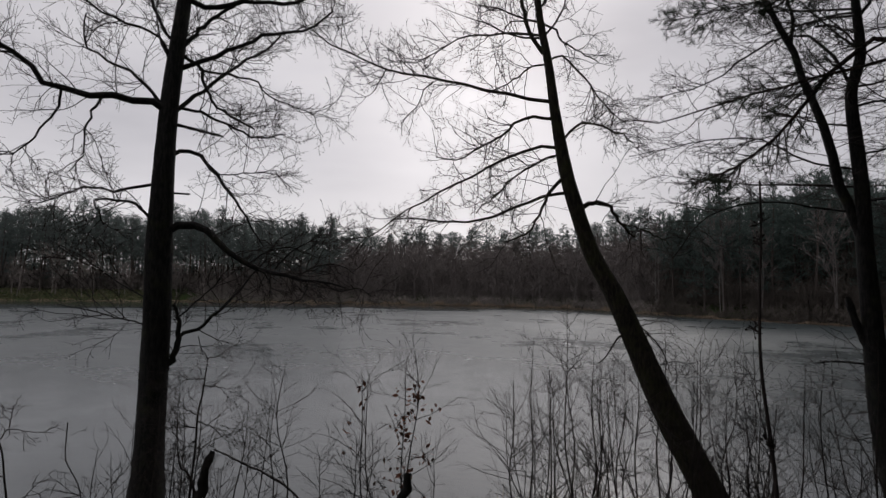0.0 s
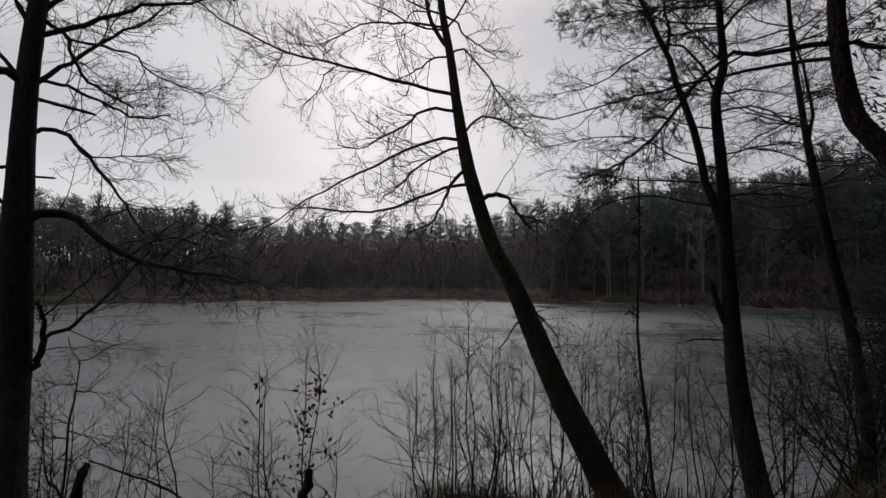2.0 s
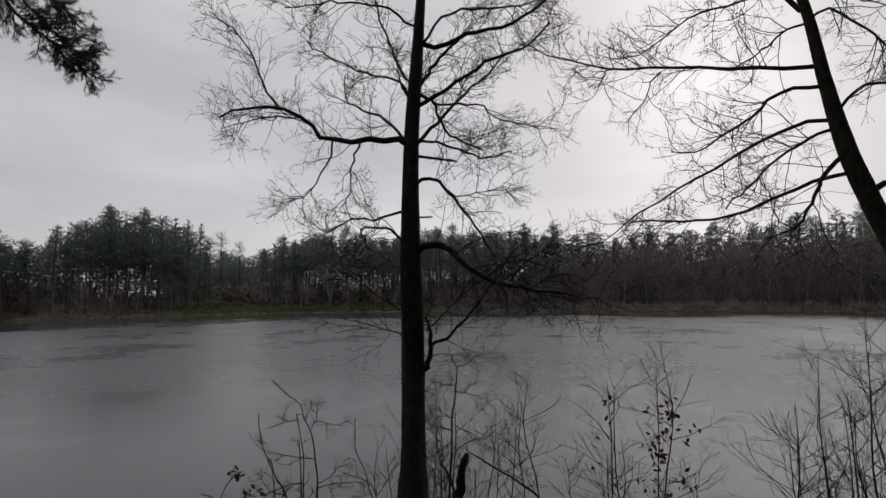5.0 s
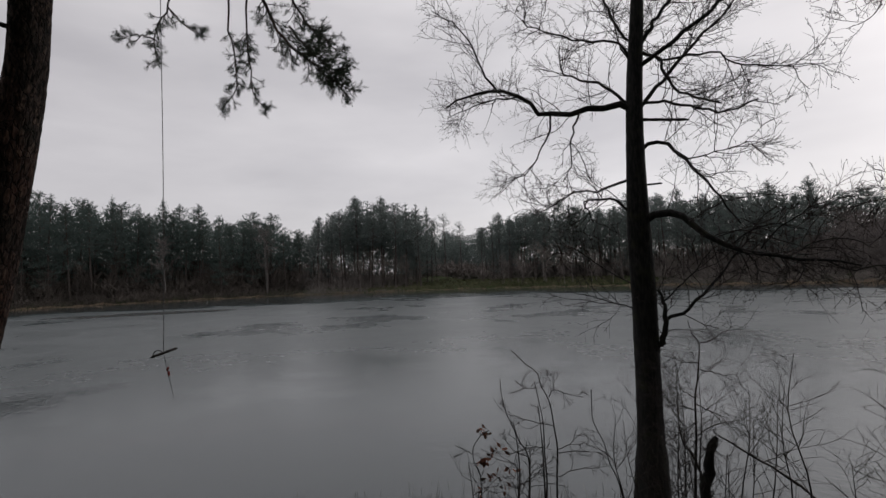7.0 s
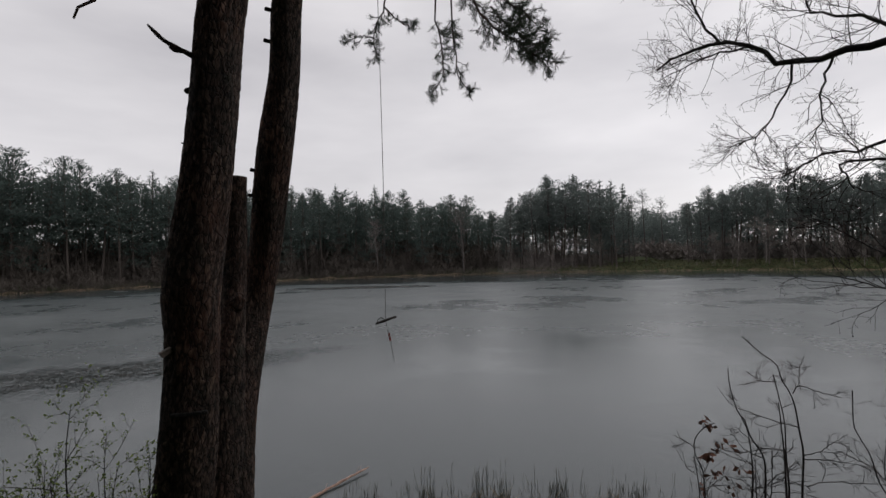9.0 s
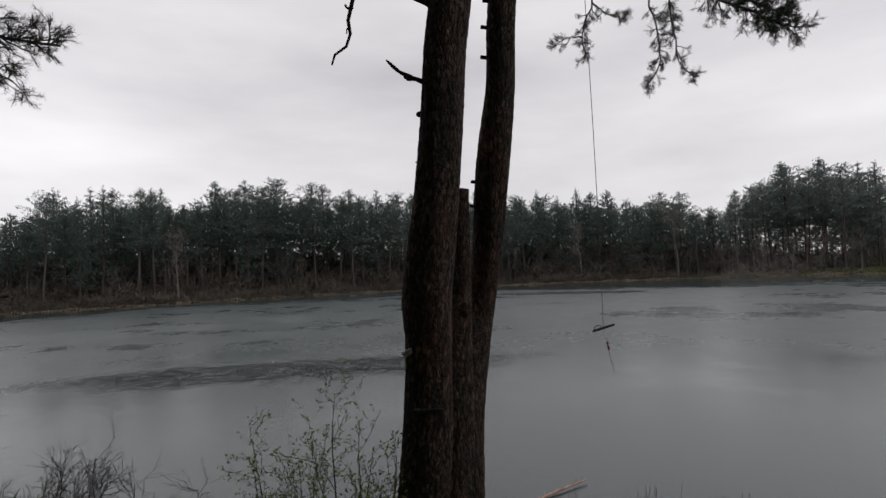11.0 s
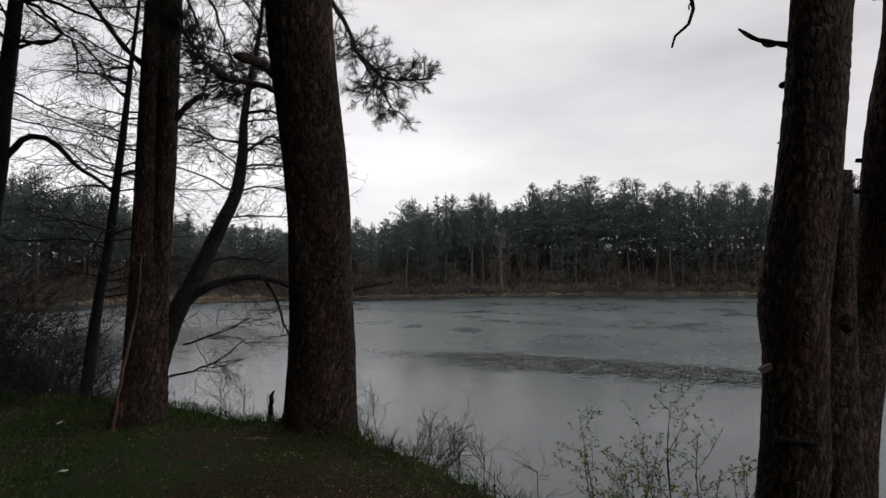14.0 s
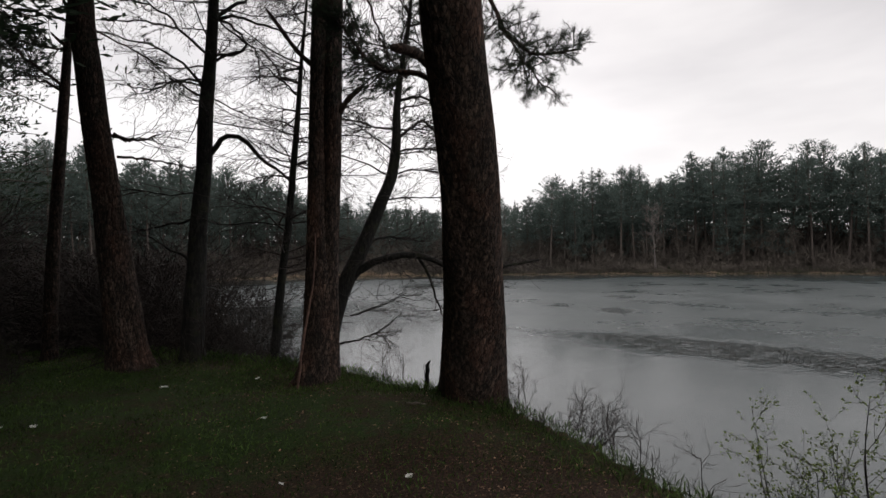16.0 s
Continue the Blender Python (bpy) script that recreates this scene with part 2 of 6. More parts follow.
def water_material():
    m, n, l, b = material("lake_water", 0.25, 0.7)
    b.inputs["Base Color"].default_value = (0.030, 0.042, 0.043, 1)
    b.inputs["IOR"].default_value = 1.5
    v = coords(n, l)
    # wind-roughened streaks and calm lanes
    lanes = fbm(n, l, coords(n, l), 0.11, 6, 0.7)
    calm = ramp(n, l, lanes, [(0.34, (0.18,) * 3), (0.46, (0.32,) * 3), (0.62, (0.40,) * 3)])
    rip = fbm(n, l, coords(n, l, (1.0, 1.5, 1.0)), 3.4, 2, 0.55)
    k = bumped(n, l, b, rip, 1.0, 0.42)
    # small rings of falling rain
    drops = n.new("ShaderNodeTexVoronoi")
    drops.inputs["Scale"].default_value = 11.0
    l.new(v, drops.inputs["Vector"])
    ring = ramp(n, l, drops.outputs["Distance"], [(0.0, (1.0,) * 3), (0.08, (0.1,) * 3), (0.17, (0.5,) * 3), (0.26, (0.3,) * 3)])
    k2 = bumped(n, l, b, ring, 0.35, 0.022)
    l.new(k.outputs[0], k2.inputs["Normal"])
    # the lee under the far shore lies calm
    far = n.new("ShaderNodeVectorMath")
    far.operation = "LENGTH"
    l.new(v, far.inputs[0])
    open_water = n.new("ShaderNodeMapRange")
    open_water.inputs["From Min"].default_value, open_water.inputs["From Max"].default_value = 16.0, 46.0
    l.new(far.outputs["Value"], open_water.inputs["Value"])
    open_water.inputs["To Max"].default_value = 1.0
    rings = n.new("ShaderNodeMapRange")
    rings.inputs["From Min"].default_value, rings.inputs["From Max"].default_value = 12.0, 34.0
    rings.inputs["To Min"].default_value, rings.inputs["To Max"].default_value = 0.2, 0.0
    l.new(far.outputs["Value"], rings.inputs["Value"])
    l.new(rings.outputs[0], k2.inputs["Strength"])
    calm = mixed(n, l, open_water.outputs[0], mixed(n, l, 0.6, calm, (0.17, 0.17, 0.17)), calm)
    reach = n.new("ShaderNodeMath")
    reach.operation = "MULTIPLY_ADD"
    reach.inputs[1].default_value = 60.0
    l.new(fbm(n, l, coords(n, l), 0.045, 5, 0.6), reach.inputs[0])
    l.new(far.outputs["Value"], reach.inputs[2])
    over = n.new("ShaderNodeMapRange")
    over.inputs["From Min"].default_value, over.inputs["From Max"].default_value = 104.0, 118.0
    l.new(reach.outputs[0], over.inputs["Value"])
    calm = mixed(n, l, over.outputs[0], calm, (0.07, 0.07, 0.07))
    s = ramp(n, l, fbm(n, l, coords(n, l), 0.3, 5, 0.7), [(0.40, (0.02,) * 3), (0.54, (0.05,) * 3), (0.70, (0.17,) * 3)])
    # the breeze raises steeper ripples out on the open water
    swell = mixed(n, l, open_water.outputs[0], (0.22, 0.22, 0.22), (2.6, 2.6, 2.6))
    s = mixed(n, l, 1.0, s, swell, "MULTIPLY")
    s = mixed(n, l, over.outputs[0], s, (0.006, 0.006, 0.006))
    def spot(centre, radii, turn, stray, grain, stops):
        """A patch on the water with a ragged edge."""
        co, mp, add = n.new("ShaderNodeTexCoord"), n.new("ShaderNodeMapping"), n.new("ShaderNodeVectorMath")
        mp.vector_type = "TEXTURE"
        mp.inputs["Location"].default_value, mp.inputs["Scale"].default_value = (*centre, -3.5), (*radii, 1)
        mp.inputs["Rotation"].default_value = (0, 0, radians(turn))
        wob = n.new("ShaderNodeTexNoise")
        wob.inputs["Scale"].default_value, wob.inputs["Detail"].default_value = grain, 5
        l.new(co.outputs["Object"], wob.inputs["Vector"])
        add.operation = "MULTIPLY_ADD"
        add.inputs[1].default_value, add.inputs[2].default_value = (3.0 * stray, 5.0 * stray, 0), (-1.5 * stray, -2.5 * stray, 0)
        l.new(wob.outputs["Color"], add.inputs[0])
        plus = n.new("ShaderNodeVectorMath")
        l.new(co.outputs["Object"], plus.inputs[0])
        l.new(add.outputs[0], plus.inputs[1])
        l.new(plus.outputs[0], mp.inputs[0])
        g = n.new("ShaderNodeTexGradient")
        g.gradient_type = "SPHERICAL"
        l.new(mp.outputs[0], g.inputs[0])
        return ramp(n, l, g.outputs[0], stops)

    # a long ruffled patch and small ones beyond it
    sharp = [(0.2, (0, 0, 0)), (0.6, (0.8, 0.8, 0.8))]
    ruffled = None
    for centre, radii, turn, stray, grain in (((-20.0, -6.6), (3.0, 12), 6, 0.8, 0.5), ((-38, -23), (4.4, 2.2), 31, 0.8, 0.7), ((-29, -18), (3.4, 1.7), 31, 0.7, 0.8), ((-29.3, -22.6), (2.9, 1.5), 37, 0.7, 0.8), ((-66, 14), (5, 16), -25, 1.0, 0.35)):
        one = spot(centre, radii, turn, stray, grain, sharp if radii[1] < 5 else [(0.08, (0, 0, 0)), (0.5, (1.0, 1.0, 1.0))])
        ruffled = one if ruffled is None else mixed(n, l, 1.0, ruffled, one, "ADD")
    # a calm lee lies off the wooded point
    lee = spot((-12.5, -23.5), (27, 9), 62, 1.2, 0.2, [(0.02, (0, 0, 0)), (0.6, (0.85, 0.85, 0.85))])
    s = mixed(n, l, lee, s, (0.03, 0.03, 0.03))
    calm = mixed(n, l, lee, calm, (0.17, 0.17, 0.17))
    glints = fbm(n, l, coords(n, l, (1.0, 0.6, 1.0)), 2.6, 3, 0.6)
    waves = mixed(n, l, 1.0, ruffled, ramp(n, l, glints, [(0.40, (0.25,) * 3), (0.52, (1.0,) * 3)]), "MULTIPLY")
    waves = mixed(n, l, 1.0, waves, (1.9, 1.9, 1.9), "MULTIPLY")
    l.new(mixed(n, l, 1.0, s, waves, "ADD"), k.inputs["Strength"])
    l.new(mixed(n, l, ramp(n, l, ruffled, [(0.65, (0, 0, 0)), (1.0, (1, 1, 1))]), calm, (0.07, 0.07, 0.07)), b.inputs["Roughness"])
    return m


GROUND, WATER = ground_material(), water_material()


# ---- mesh building ----
def mesh_of(name, verts, quads=None, tris=None, smooth=True):
    me = bpy.data.meshes.new(name)
    verts = np.asarray(verts, dtype=np.float32).reshape(-1, 3)
    quads = np.zeros((0, 4), int) if quads is None else np.asarray(quads).reshape(-1, 4)
    tris = np.zeros((0, 3), int) if tris is None else np.asarray(tris).reshape(-1, 3)
    loops = np.concatenate([quads.ravel(), tris.ravel()]).astype(np.int32)
    starts = np.concatenate([np.arange(len(quads)) * 4, len(quads) * 4 + np.arange(len(tris)) * 3]).astype(np.int32)
    me.vertices.add(len(verts))
    me.vertices.foreach_set("co", verts.ravel())
    me.loops.add(len(loops))
    me.loops.foreach_set("vertex_index", loops)
    me.polygons.add(len(starts))
    me.polygons.foreach_set("loop_start", starts)
    me.polygons.foreach_set("use_smooth", np.full(len(starts), smooth))
    me.update(calc_edges=True)
    me.validate()
    return me


def part(name, me, mat, parent=None, label=""):
    if mat is not None and not me.materials:
        me.materials.append(mat)
    ob = new(name, me)
    if parent is not None:
        ob.parent = parent
    if label:
        tagged(ob, label)
    return ob


def thing(name, at, label, category, group="", kind=""):
    ob = new(name)
    ob.empty_display_size = 0.2
    ob.location = at
    return tagged(ob, label, category, group, kind)


def unit(v):
    return v / np.maximum(np.linalg.norm(v, axis=-1, keepdims=True), 1e-9)


class Tubes:
    """Many tapering tubes gathered into one mesh."""

    def __init__(self):
        self.sets = []

    def add(self, p, r, sides=3):
        p, r = np.asarray(p, float), np.asarray(r, float)
        if p.ndim == 2:
            p, r = p[None], r[None]
        self.sets.append((p, r, sides))

    def arrays(self, origin=(0, 0, 0)):
        vs, qs, off = [], [], 0
        for p, r, k in self.sets:
            t = unit(np.gradient(p, axis=1))
            chord = unit(p[:, -1] - p[:, 0])
            ref = np.eye(3)[np.abs(chord).argmin(1)][:, None, :]
            a = unit(ref - (ref * t).sum(-1, keepdims=True) * t)
            c = np.cross(t, a)
            ang = np.arange(k) * 2 * np.pi / k
            v = p[:, :, None, :] + r[:, :, None, None] * (a[:, :, None, :] * np.cos(ang)[:, None] + c[:, :, None, :] * np.sin(ang)[:, None])
            nn, m = p.shape[:2]
            i, j, s = np.meshgrid(np.arange(nn), np.arange(m - 1), np.arange(k), indexing="ij")
            base = off + i * m * k
            q = np.stack([base + j * k + s, base + j * k + (s + 1) % k, base + (j + 1) * k + (s + 1) % k, base + (j + 1) * k + s], -1)
            vs.append(v.reshape(-1, 3))
            qs.append(q.reshape(-1, 4))
            off += nn * m * k
        return np.concatenate(vs) - np.asarray(origin), np.concatenate(qs)

    def mesh(self, name, origin=(0, 0, 0)):
        v, q = self.arrays(origin)
        return mesh_of(name, v, q)


def smooth_line(pts, n):
    """A Catmull-Rom line through the control rows, resampled to n rows."""
    p = np.asarray(pts, float)
    if len(p) == 2:
        return p[0] + (p[1] - p[0]) * np.linspace(0, 1, n)[:, None]
    e = np.vstack([2 * p[0] - p[1], p, 2 * p[-1] - p[-2]])
    d = np.concatenate([[0], np.cumsum(np.linalg.norm(np.diff(p[:, :3], axis=0), axis=1))])
    s = np.interp(np.linspace(0, d[-1], n), d, np.arange(len(p)))
    i = np.minimum(s.astype(int), len(p) - 2)
    f = (s - i)[:, None]
    a, b, c, g = e[i], e[i + 1], e[i + 2], e[i + 3]
    return 0.5 * (2 * b + (c - a) * f + (2 * a - 5 * b + 4 * c - g) * f**2 + (3 * b - a - 3 * c + g) * f**3)


def sprout(p, r, count, length, angle, up, rng, n=5, lo=0.15, jitter=0.22, r0=0.006, r1=0.002, curl=0.0, flat=1.0):
    """Side shoots: count of them for each row of p (lines of equal length), all at once."""
    p, r = np.repeat(p, count, axis=0), np.repeat(r, count, axis=0)
    nn, m = p.shape[:2]
    s = lo + (1 - lo) * rng.rand(nn) ** 0.8
    x = np.minimum(s * (m - 1), m - 1.001)
    i, f = x.astype(int), (x - x.astype(int))[:, None]
    row = np.arange(nn)
    pos = p[row, i] * (1 - f) + p[row, i + 1] * f
    tan = unit(p[row, i + 1] - p[row, i])
    rad = r[row, i]
    perp = unit(np.cross(tan, rng.randn(nn, 3)))
    a = np.radians(angle) * (0.7 + 0.6 * rng.rand(nn))[:, None]
    d = tan * np.cos(a) + perp * np.sin(a)
    d[:, 2] = d[:, 2] * flat + up
    d = unit(d)
    ln = length * (0.45 + 0.9 * rng.rand(nn)) * (1.15 - 0.55 * s)
    out = [pos]
    for _ in range(n - 1):
        d = d + jitter * rng.randn(nn, 3)
        d[:, 2] += curl
        d = unit(d)
        pos = pos + d * (ln / (n - 1))[:, None]
        out.append(pos)
    a0 = np.minimum(rad * 0.7, r0)
    rr = a0[:, None] + (np.minimum(r1, a0)[:, None] - a0[:, None]) * np.linspace(0, 1, n)[None]
    return np.stack(out, 1), rr


def blades(pos, d, length, width, rng, bend=0.0):
    """Thin three-sided leaves: one quad each from pos along d."""
    nn = len(pos)
    side = unit(np.cross(d, rng.randn(nn, 3))) * (np.asarray(width) * 0.5 * np.ones(nn))[:, None]
    ln = (np.asarray(length) * np.ones(nn))[:, None]
    mid = pos + d * ln * 0.55
    tip = pos + d * ln + np.array([0, 0, -1.0]) * ln * bend
    v = np.stack([pos, mid + side, tip, mid - side], 1).reshape(-1, 3)
    return v, np.arange(nn * 4).reshape(-1, 4)


def joined(sets):
    vs, qs, off = [], [], 0
    for v, q in sets:
        vs.append(v)
        qs.append(np.asarray(q) + off)
        off += len(v)
    return np.concatenate(vs), np.concatenate(qs)


# ---- the lie of the land: bearing in degrees to the left of straight ahead ----
def by_bearing(b, table):
    x, y = np.array(table, float).T
    return np.interp(b, x, y)


WATER_Z = -3.5
EDGE = [(-90, 30), (-70, 13), (-60, 8), (-50, 5), (-35, 3.2), (0, 2.8), (70, 2.7), (92, 2.9), (114, 3.9), (123, 4.5), (133, 5.6), (145, 6.7), (162, 8.9), (176, 11.5), (190, 20), (270, 30)]
NEAR_SHORE = [(-90, 60), (-62, 40), (-52, 18), (-45, 11), (-36, 8.6), (0, 7.6), (70, 7.4), (92, 6.6), (114, 6.3), (133, 7.3), (145, 8.4), (162, 11.5), (176, 16), (186, 40), (200, 60), (270, 60)]
FAR_SHORE = [(-90, 62), (-60, 66), (-45, 72), (-37, 73), (-28, 76), (-18, 88), (-13, 95), (5, 98), (22, 101), (45, 108), (65, 108), (85, 104), (95, 98), (105, 97), (118, 94), (130, 95), (147, 98), (160, 100), (180, 85), (200, 62), (270, 62)]
SKYLINE = [(-90, 12), (-50, 11.6), (-29, 9.8), (-13, 7.5), (0, 7.2), (9, 6.5), (17, 7.5), (30, 7.0), (40, 7.0), (44.5, 5.6), (45.5, 3.4), (48, 3.6), (49, 6.8), (53, 7.8), (58, 8.2), (61, 6.2), (64, 4.8), (66, 6.6), (77, 7.5), (95, 8.8), (108, 9.4), (120, 8.7), (127, 8.2), (131, 6.2), (140, 5.6), (152, 6.5), (163, 9.6), (180, 10), (270, 11)]


def ground_z(x, y):
    x, y = np.asarray(x, float), np.asarray(y, float)
    b = np.degrees(np.arctan2(-x, y))
    b = np.where(b < -90, b + 360, b)
    r = np.hypot(x, y)
    e, s, f = by_bearing(b, EDGE), by_bearing(b, NEAR_SHORE), by_bearing(b, FAR_SHORE)
    k = np.clip((r - e) / np.maximum(s - e, 0.5), 0, None)
    bank = -1.5 - 2.0 * np.clip(k, 0, 1) ** 0.8 - 0.5 * np.clip(k - 1, 0, 2)
    bank = np.where(k < 0.0, -1.5, bank)
    hill = np.interp(b, [-90, -30, 5, 22, 28, 46, 52, 90, 115, 140, 270], [0.30, 0.20, 0.13, 0.06, 0.12, 0.12, 0.04, 0.03, 0.05, 0.04, 0.06])
    deep = np.interp(b, [22, 28, 46, 52], [45, 9, 9, 45])
    rise = r - f
    shore = -3.5 + np.where(rise > 0, np.minimum(0.25 * rise, 0.5) + hill * np.clip(rise - 2, 0, deep), 0.2 * rise)
    z = np.where(rise > -6, np.maximum(bank, np.maximum(shore, -4.8)), np.maximum(bank, -4.8))
    lump = 0.05 * np.sin(1.7 * x + 0.6 * y) * np.sin(1.1 * y - 0.8 * x + 1) + 0.03 * np.sin(4.1 * x + 1) * np.sin(3.7 * y + 2)
    return z + np.where(z > -3.4, lump, 0)


def gz(x, y):
    return float(ground_z(x, y))


def at_bearing(b, r):
    return -math.sin(radians(b)) * r, math.cos(radians(b)) * r


def build_ground():
    ring = np.concatenate([np.arange(0.15, 14, 0.14), np.geomspace(14, 60, 26)[1:], np.arange(62, 160, 3.5), np.geomspace(165, 2500, 12)])
    nb = 420
    ang = np.linspace(0, 2 * np.pi, nb, endpoint=False)
    rr, aa = np.meshgrid(ring, ang, indexing="ij")
    x, y = -np.sin(aa) * rr, np.cos(aa) * rr
    v = np.stack([x, y, ground_z(x, y)], -1).reshape(-1, 3)
    i, j = np.meshgrid(np.arange(len(ring) - 1), np.arange(nb), indexing="ij")
    q = np.stack([i * nb + j, i * nb + (j + 1) % nb, (i + 1) * nb + (j + 1) % nb, (i + 1) * nb + j], -1).reshape(-1, 4)
    c = len(v)
    v = np.vstack([v, [[0, 0, gz(0, 0.01)]]])
    t = np.stack([np.full(nb, c), (np.arange(nb) + 1) % nb, np.arange(nb)], -1)
    g = part("ground", mesh_of("ground", v, q[:, ::-1], t[:, ::-1]), GROUND)
    tagged(g, "dark forest floor of soil, moss and leaf litter sloping to the lake", "ground", kind="structure")
    ring = np.array([3.0, 30, 80, 135])
    ang = np.linspace(0, 2 * np.pi, 90, endpoint=False)
    rr, aa = np.meshgrid(ring, ang, indexing="ij")
    v = np.stack([-np.sin(aa) * rr, np.cos(aa) * rr, np.full_like(rr, WATER_Z)], -1).reshape(-1, 3)
    i, j = np.meshgrid(np.arange(len(ring) - 1), np.arange(90), indexing="ij")
    q = np.stack([i * 90 + j, i * 90 + (j + 1) % 90, (i + 1) * 90 + (j + 1) % 90, (i + 1) * 90 + j], -1).reshape(-1, 4)
    w = part("water", mesh_of("water", v, q, smooth=False), WATER)
    tagged(w, "still grey lake water with faint wind ripples", "lake", kind="structure")


build_ground()


# ---- near trees ----
def plates(theta, z, radius, cell, rng_seed):
    """Height of plated bark round a stem: 1 on a plate, 0 in a crack."""
    rng = np.random.RandomState(rng_seed)
    nu = max(6, int(round(2 * np.pi * radius / cell)))
    cz = cell * 3.4
    wob = 0.35 * np.sin(z * 3.1 + theta * 2) + 0.2 * np.sin(z * 7.7 + 1 + 3 * theta)
    u, w = (theta / (2 * np.pi) * nu + wob) % nu, z / cz
    w = w - w.min() + 2
    jx, jy = rng.rand(nu, int(w.max()) + 4), rng.rand(nu, int(w.max()) + 4)
    iu, iw = np.floor(u).astype(int), np.floor(w).astype(int)
    f1, f2, tone = np.full(u.shape, 9.0), np.full(u.shape, 9.0), np.zeros(u.shape)
    shade = rng.rand(*jx.shape)
    for a in (-1, 0, 1):
        for b in (-1, 0, 1):
            cu, cw = iu + a, iw + b
            d = np.hypot(cu + jx[cu % nu, cw] - u, cw + jy[cu % nu, cw] - w)
            f2 = np.where(d < f1, f1, np.minimum(f2, d))
            tone = np.where(d < f1, shade[cu % nu, cw], tone)
            f1 = np.minimum(f1, d)
    return np.clip((f2 - f1) / 0.22, 0, 1) ** 0.8, tone


class Tree:
    def __init__(self, name, bearing, dist, label, category, bark, seed, group="", other=None):
        self.x, self.y = at_bearing(bearing, dist)
        self.away = np.array([self.x, self.y, 0]) / dist
        self.right = np.array([self.away[1], -self.away[0], 0])
        self.o = np.array([self.x, self.y, gz(self.x, self.y)]) if other is None else other.o
        self.ob = thing(name, tuple(self.o), label, category, group) if other is None else other.ob
        self.bark, self.rng, self.lines = bark, np.random.RandomState(seed), []
        self.seed, self.trunks, self.stems = seed, 0, []

    def p(self, a, z, dep=0.0):
        q = np.array([self.x, self.y, 0]) + self.right * a + self.away * dep
        q[2] = z
        return q


def trunk(T, pts, cell=0.0, depth=0.013, dep=0.0, top_cut=False):
    """A stem through rows of across, height, radius; cell: the size of bark plates."""
    rows = [np.append(T.p(a, z, dep + (d[0] if d else 0.0)), r) for a, z, r, *d in pts]
    g = gz(rows[0][0], rows[0][1])
    if rows[0][2] > g - 0.05 and not top_cut:
        d = rows[0] - rows[1]
        k = (rows[0][2] - g + 0.35) / max(0.2, rows[1][2] - rows[0][2])
        foot = rows[0] + np.array([d[0] * 0.5, d[1] * 0.5, d[2], 0]) * k
        foot[3] = rows[0][3] * 1.04
        rows = [foot] + rows
    height = rows[-1][2] - rows[0][2]
    rmax = max(r[3] for r in rows)
    if cell:
        seg, sides = int(min(280, height / 0.028)), int(min(104, max(36, 2 * np.pi * rmax / 0.016)))
    else:
        seg, sides = int(max(40, height / 0.06)), 20 if rmax > 0.1 else 10
    c = smooth_line(rows, seg)
    T.stems.append(c)
    th = np.linspace(0, 2 * np.pi, sides, endpoint=False)
    tan = unit(np.gradient(c[:, :3], axis=0))
    ax = unit(np.array([1.0, 0, 0]) - tan[:, :1] * tan)
    ay = np.cross(tan, ax)
    tt, zz = np.meshgrid(th, c[:, 2], indexing="xy")
    rad = np.maximum(c[:, 3], 0.004)[:, None] * np.ones_like(tt)
    rad = rad * (1 + 0.035 * np.sin(3 * tt + zz * 1.3 + T.seed) + 0.03 * np.sin(2 * tt - zz * 2.1) + 0.02 * np.sin(5 * tt + zz * 4))
    above = zz - g
    flare = np.clip(0.45 - above, 0, 0.6) / 0.45
    if not top_cut:
        rad = rad * (1 + (0.12 if cell else 0.22) * flare**3 * (1 + 0.5 * np.sin(5 * tt + T.seed)))
    if cell:
        up, tone = plates(tt, zz, rmax, cell, T.seed)
        rad = rad - depth * (1 - up) + 0.003 * np.sin(tt * 31 + zz * 47) * np.sin(zz * 90)
    else:
        rad = rad * (1 + 0.025 * np.sin(9 * tt + 13 * zz) * np.sin(5 * zz))
    v = c[:, None, :3] + rad[..., None] * (ax[:, None] * np.cos(th)[:, None] + ay[:, None] * np.sin(th)[:, None])
    i, j = np.meshgrid(np.arange(seg - 1), np.arange(sides), indexing="ij")
    q = np.stack([i * sides + j, i * sides + (j + 1) % sides, (i + 1) * sides + (j + 1) % sides, (i + 1) * sides + j], -1).reshape(-1, 4)
    v = v.reshape(-1, 3)
    end = len(v)
    v = np.vstack([v, c[-1:, :3] + tan[-1:] * 0.01])
    t = np.stack([np.full(sides, end), (seg - 1) * sides + np.arange(sides), (seg - 1) * sides + (np.arange(sides) + 1) % sides], -1)
    me = mesh_of("trunk", v - T.o, q, t)
    if cell:
        for name, val in (("crack", np.clip(1.15 - 1.5 * up, 0, 1)), ("plate_tone", tone)):
            me.attributes.new(name, "FLOAT", "POINT").data.foreach_set("value", np.append(val.ravel(), 0.0).astype(np.float32))
    part("trunk", me, T.bark, T.ob)
    T.trunks += 1


def line_of(T, pts, r0, r1, dep, base=0.0):
    n = len(pts)
    d = np.array(pts, float)
    s = np.concatenate([[0], np.cumsum(np.hypot(*np.diff(d, axis=0).T))])
    s = s / s[-1]
    rows = [np.append(T.p(a, z, base + dep * k), r0 + (r1 - r0) * k) for (a, z), k in zip(pts, s)]
    return smooth_line(rows, 14)


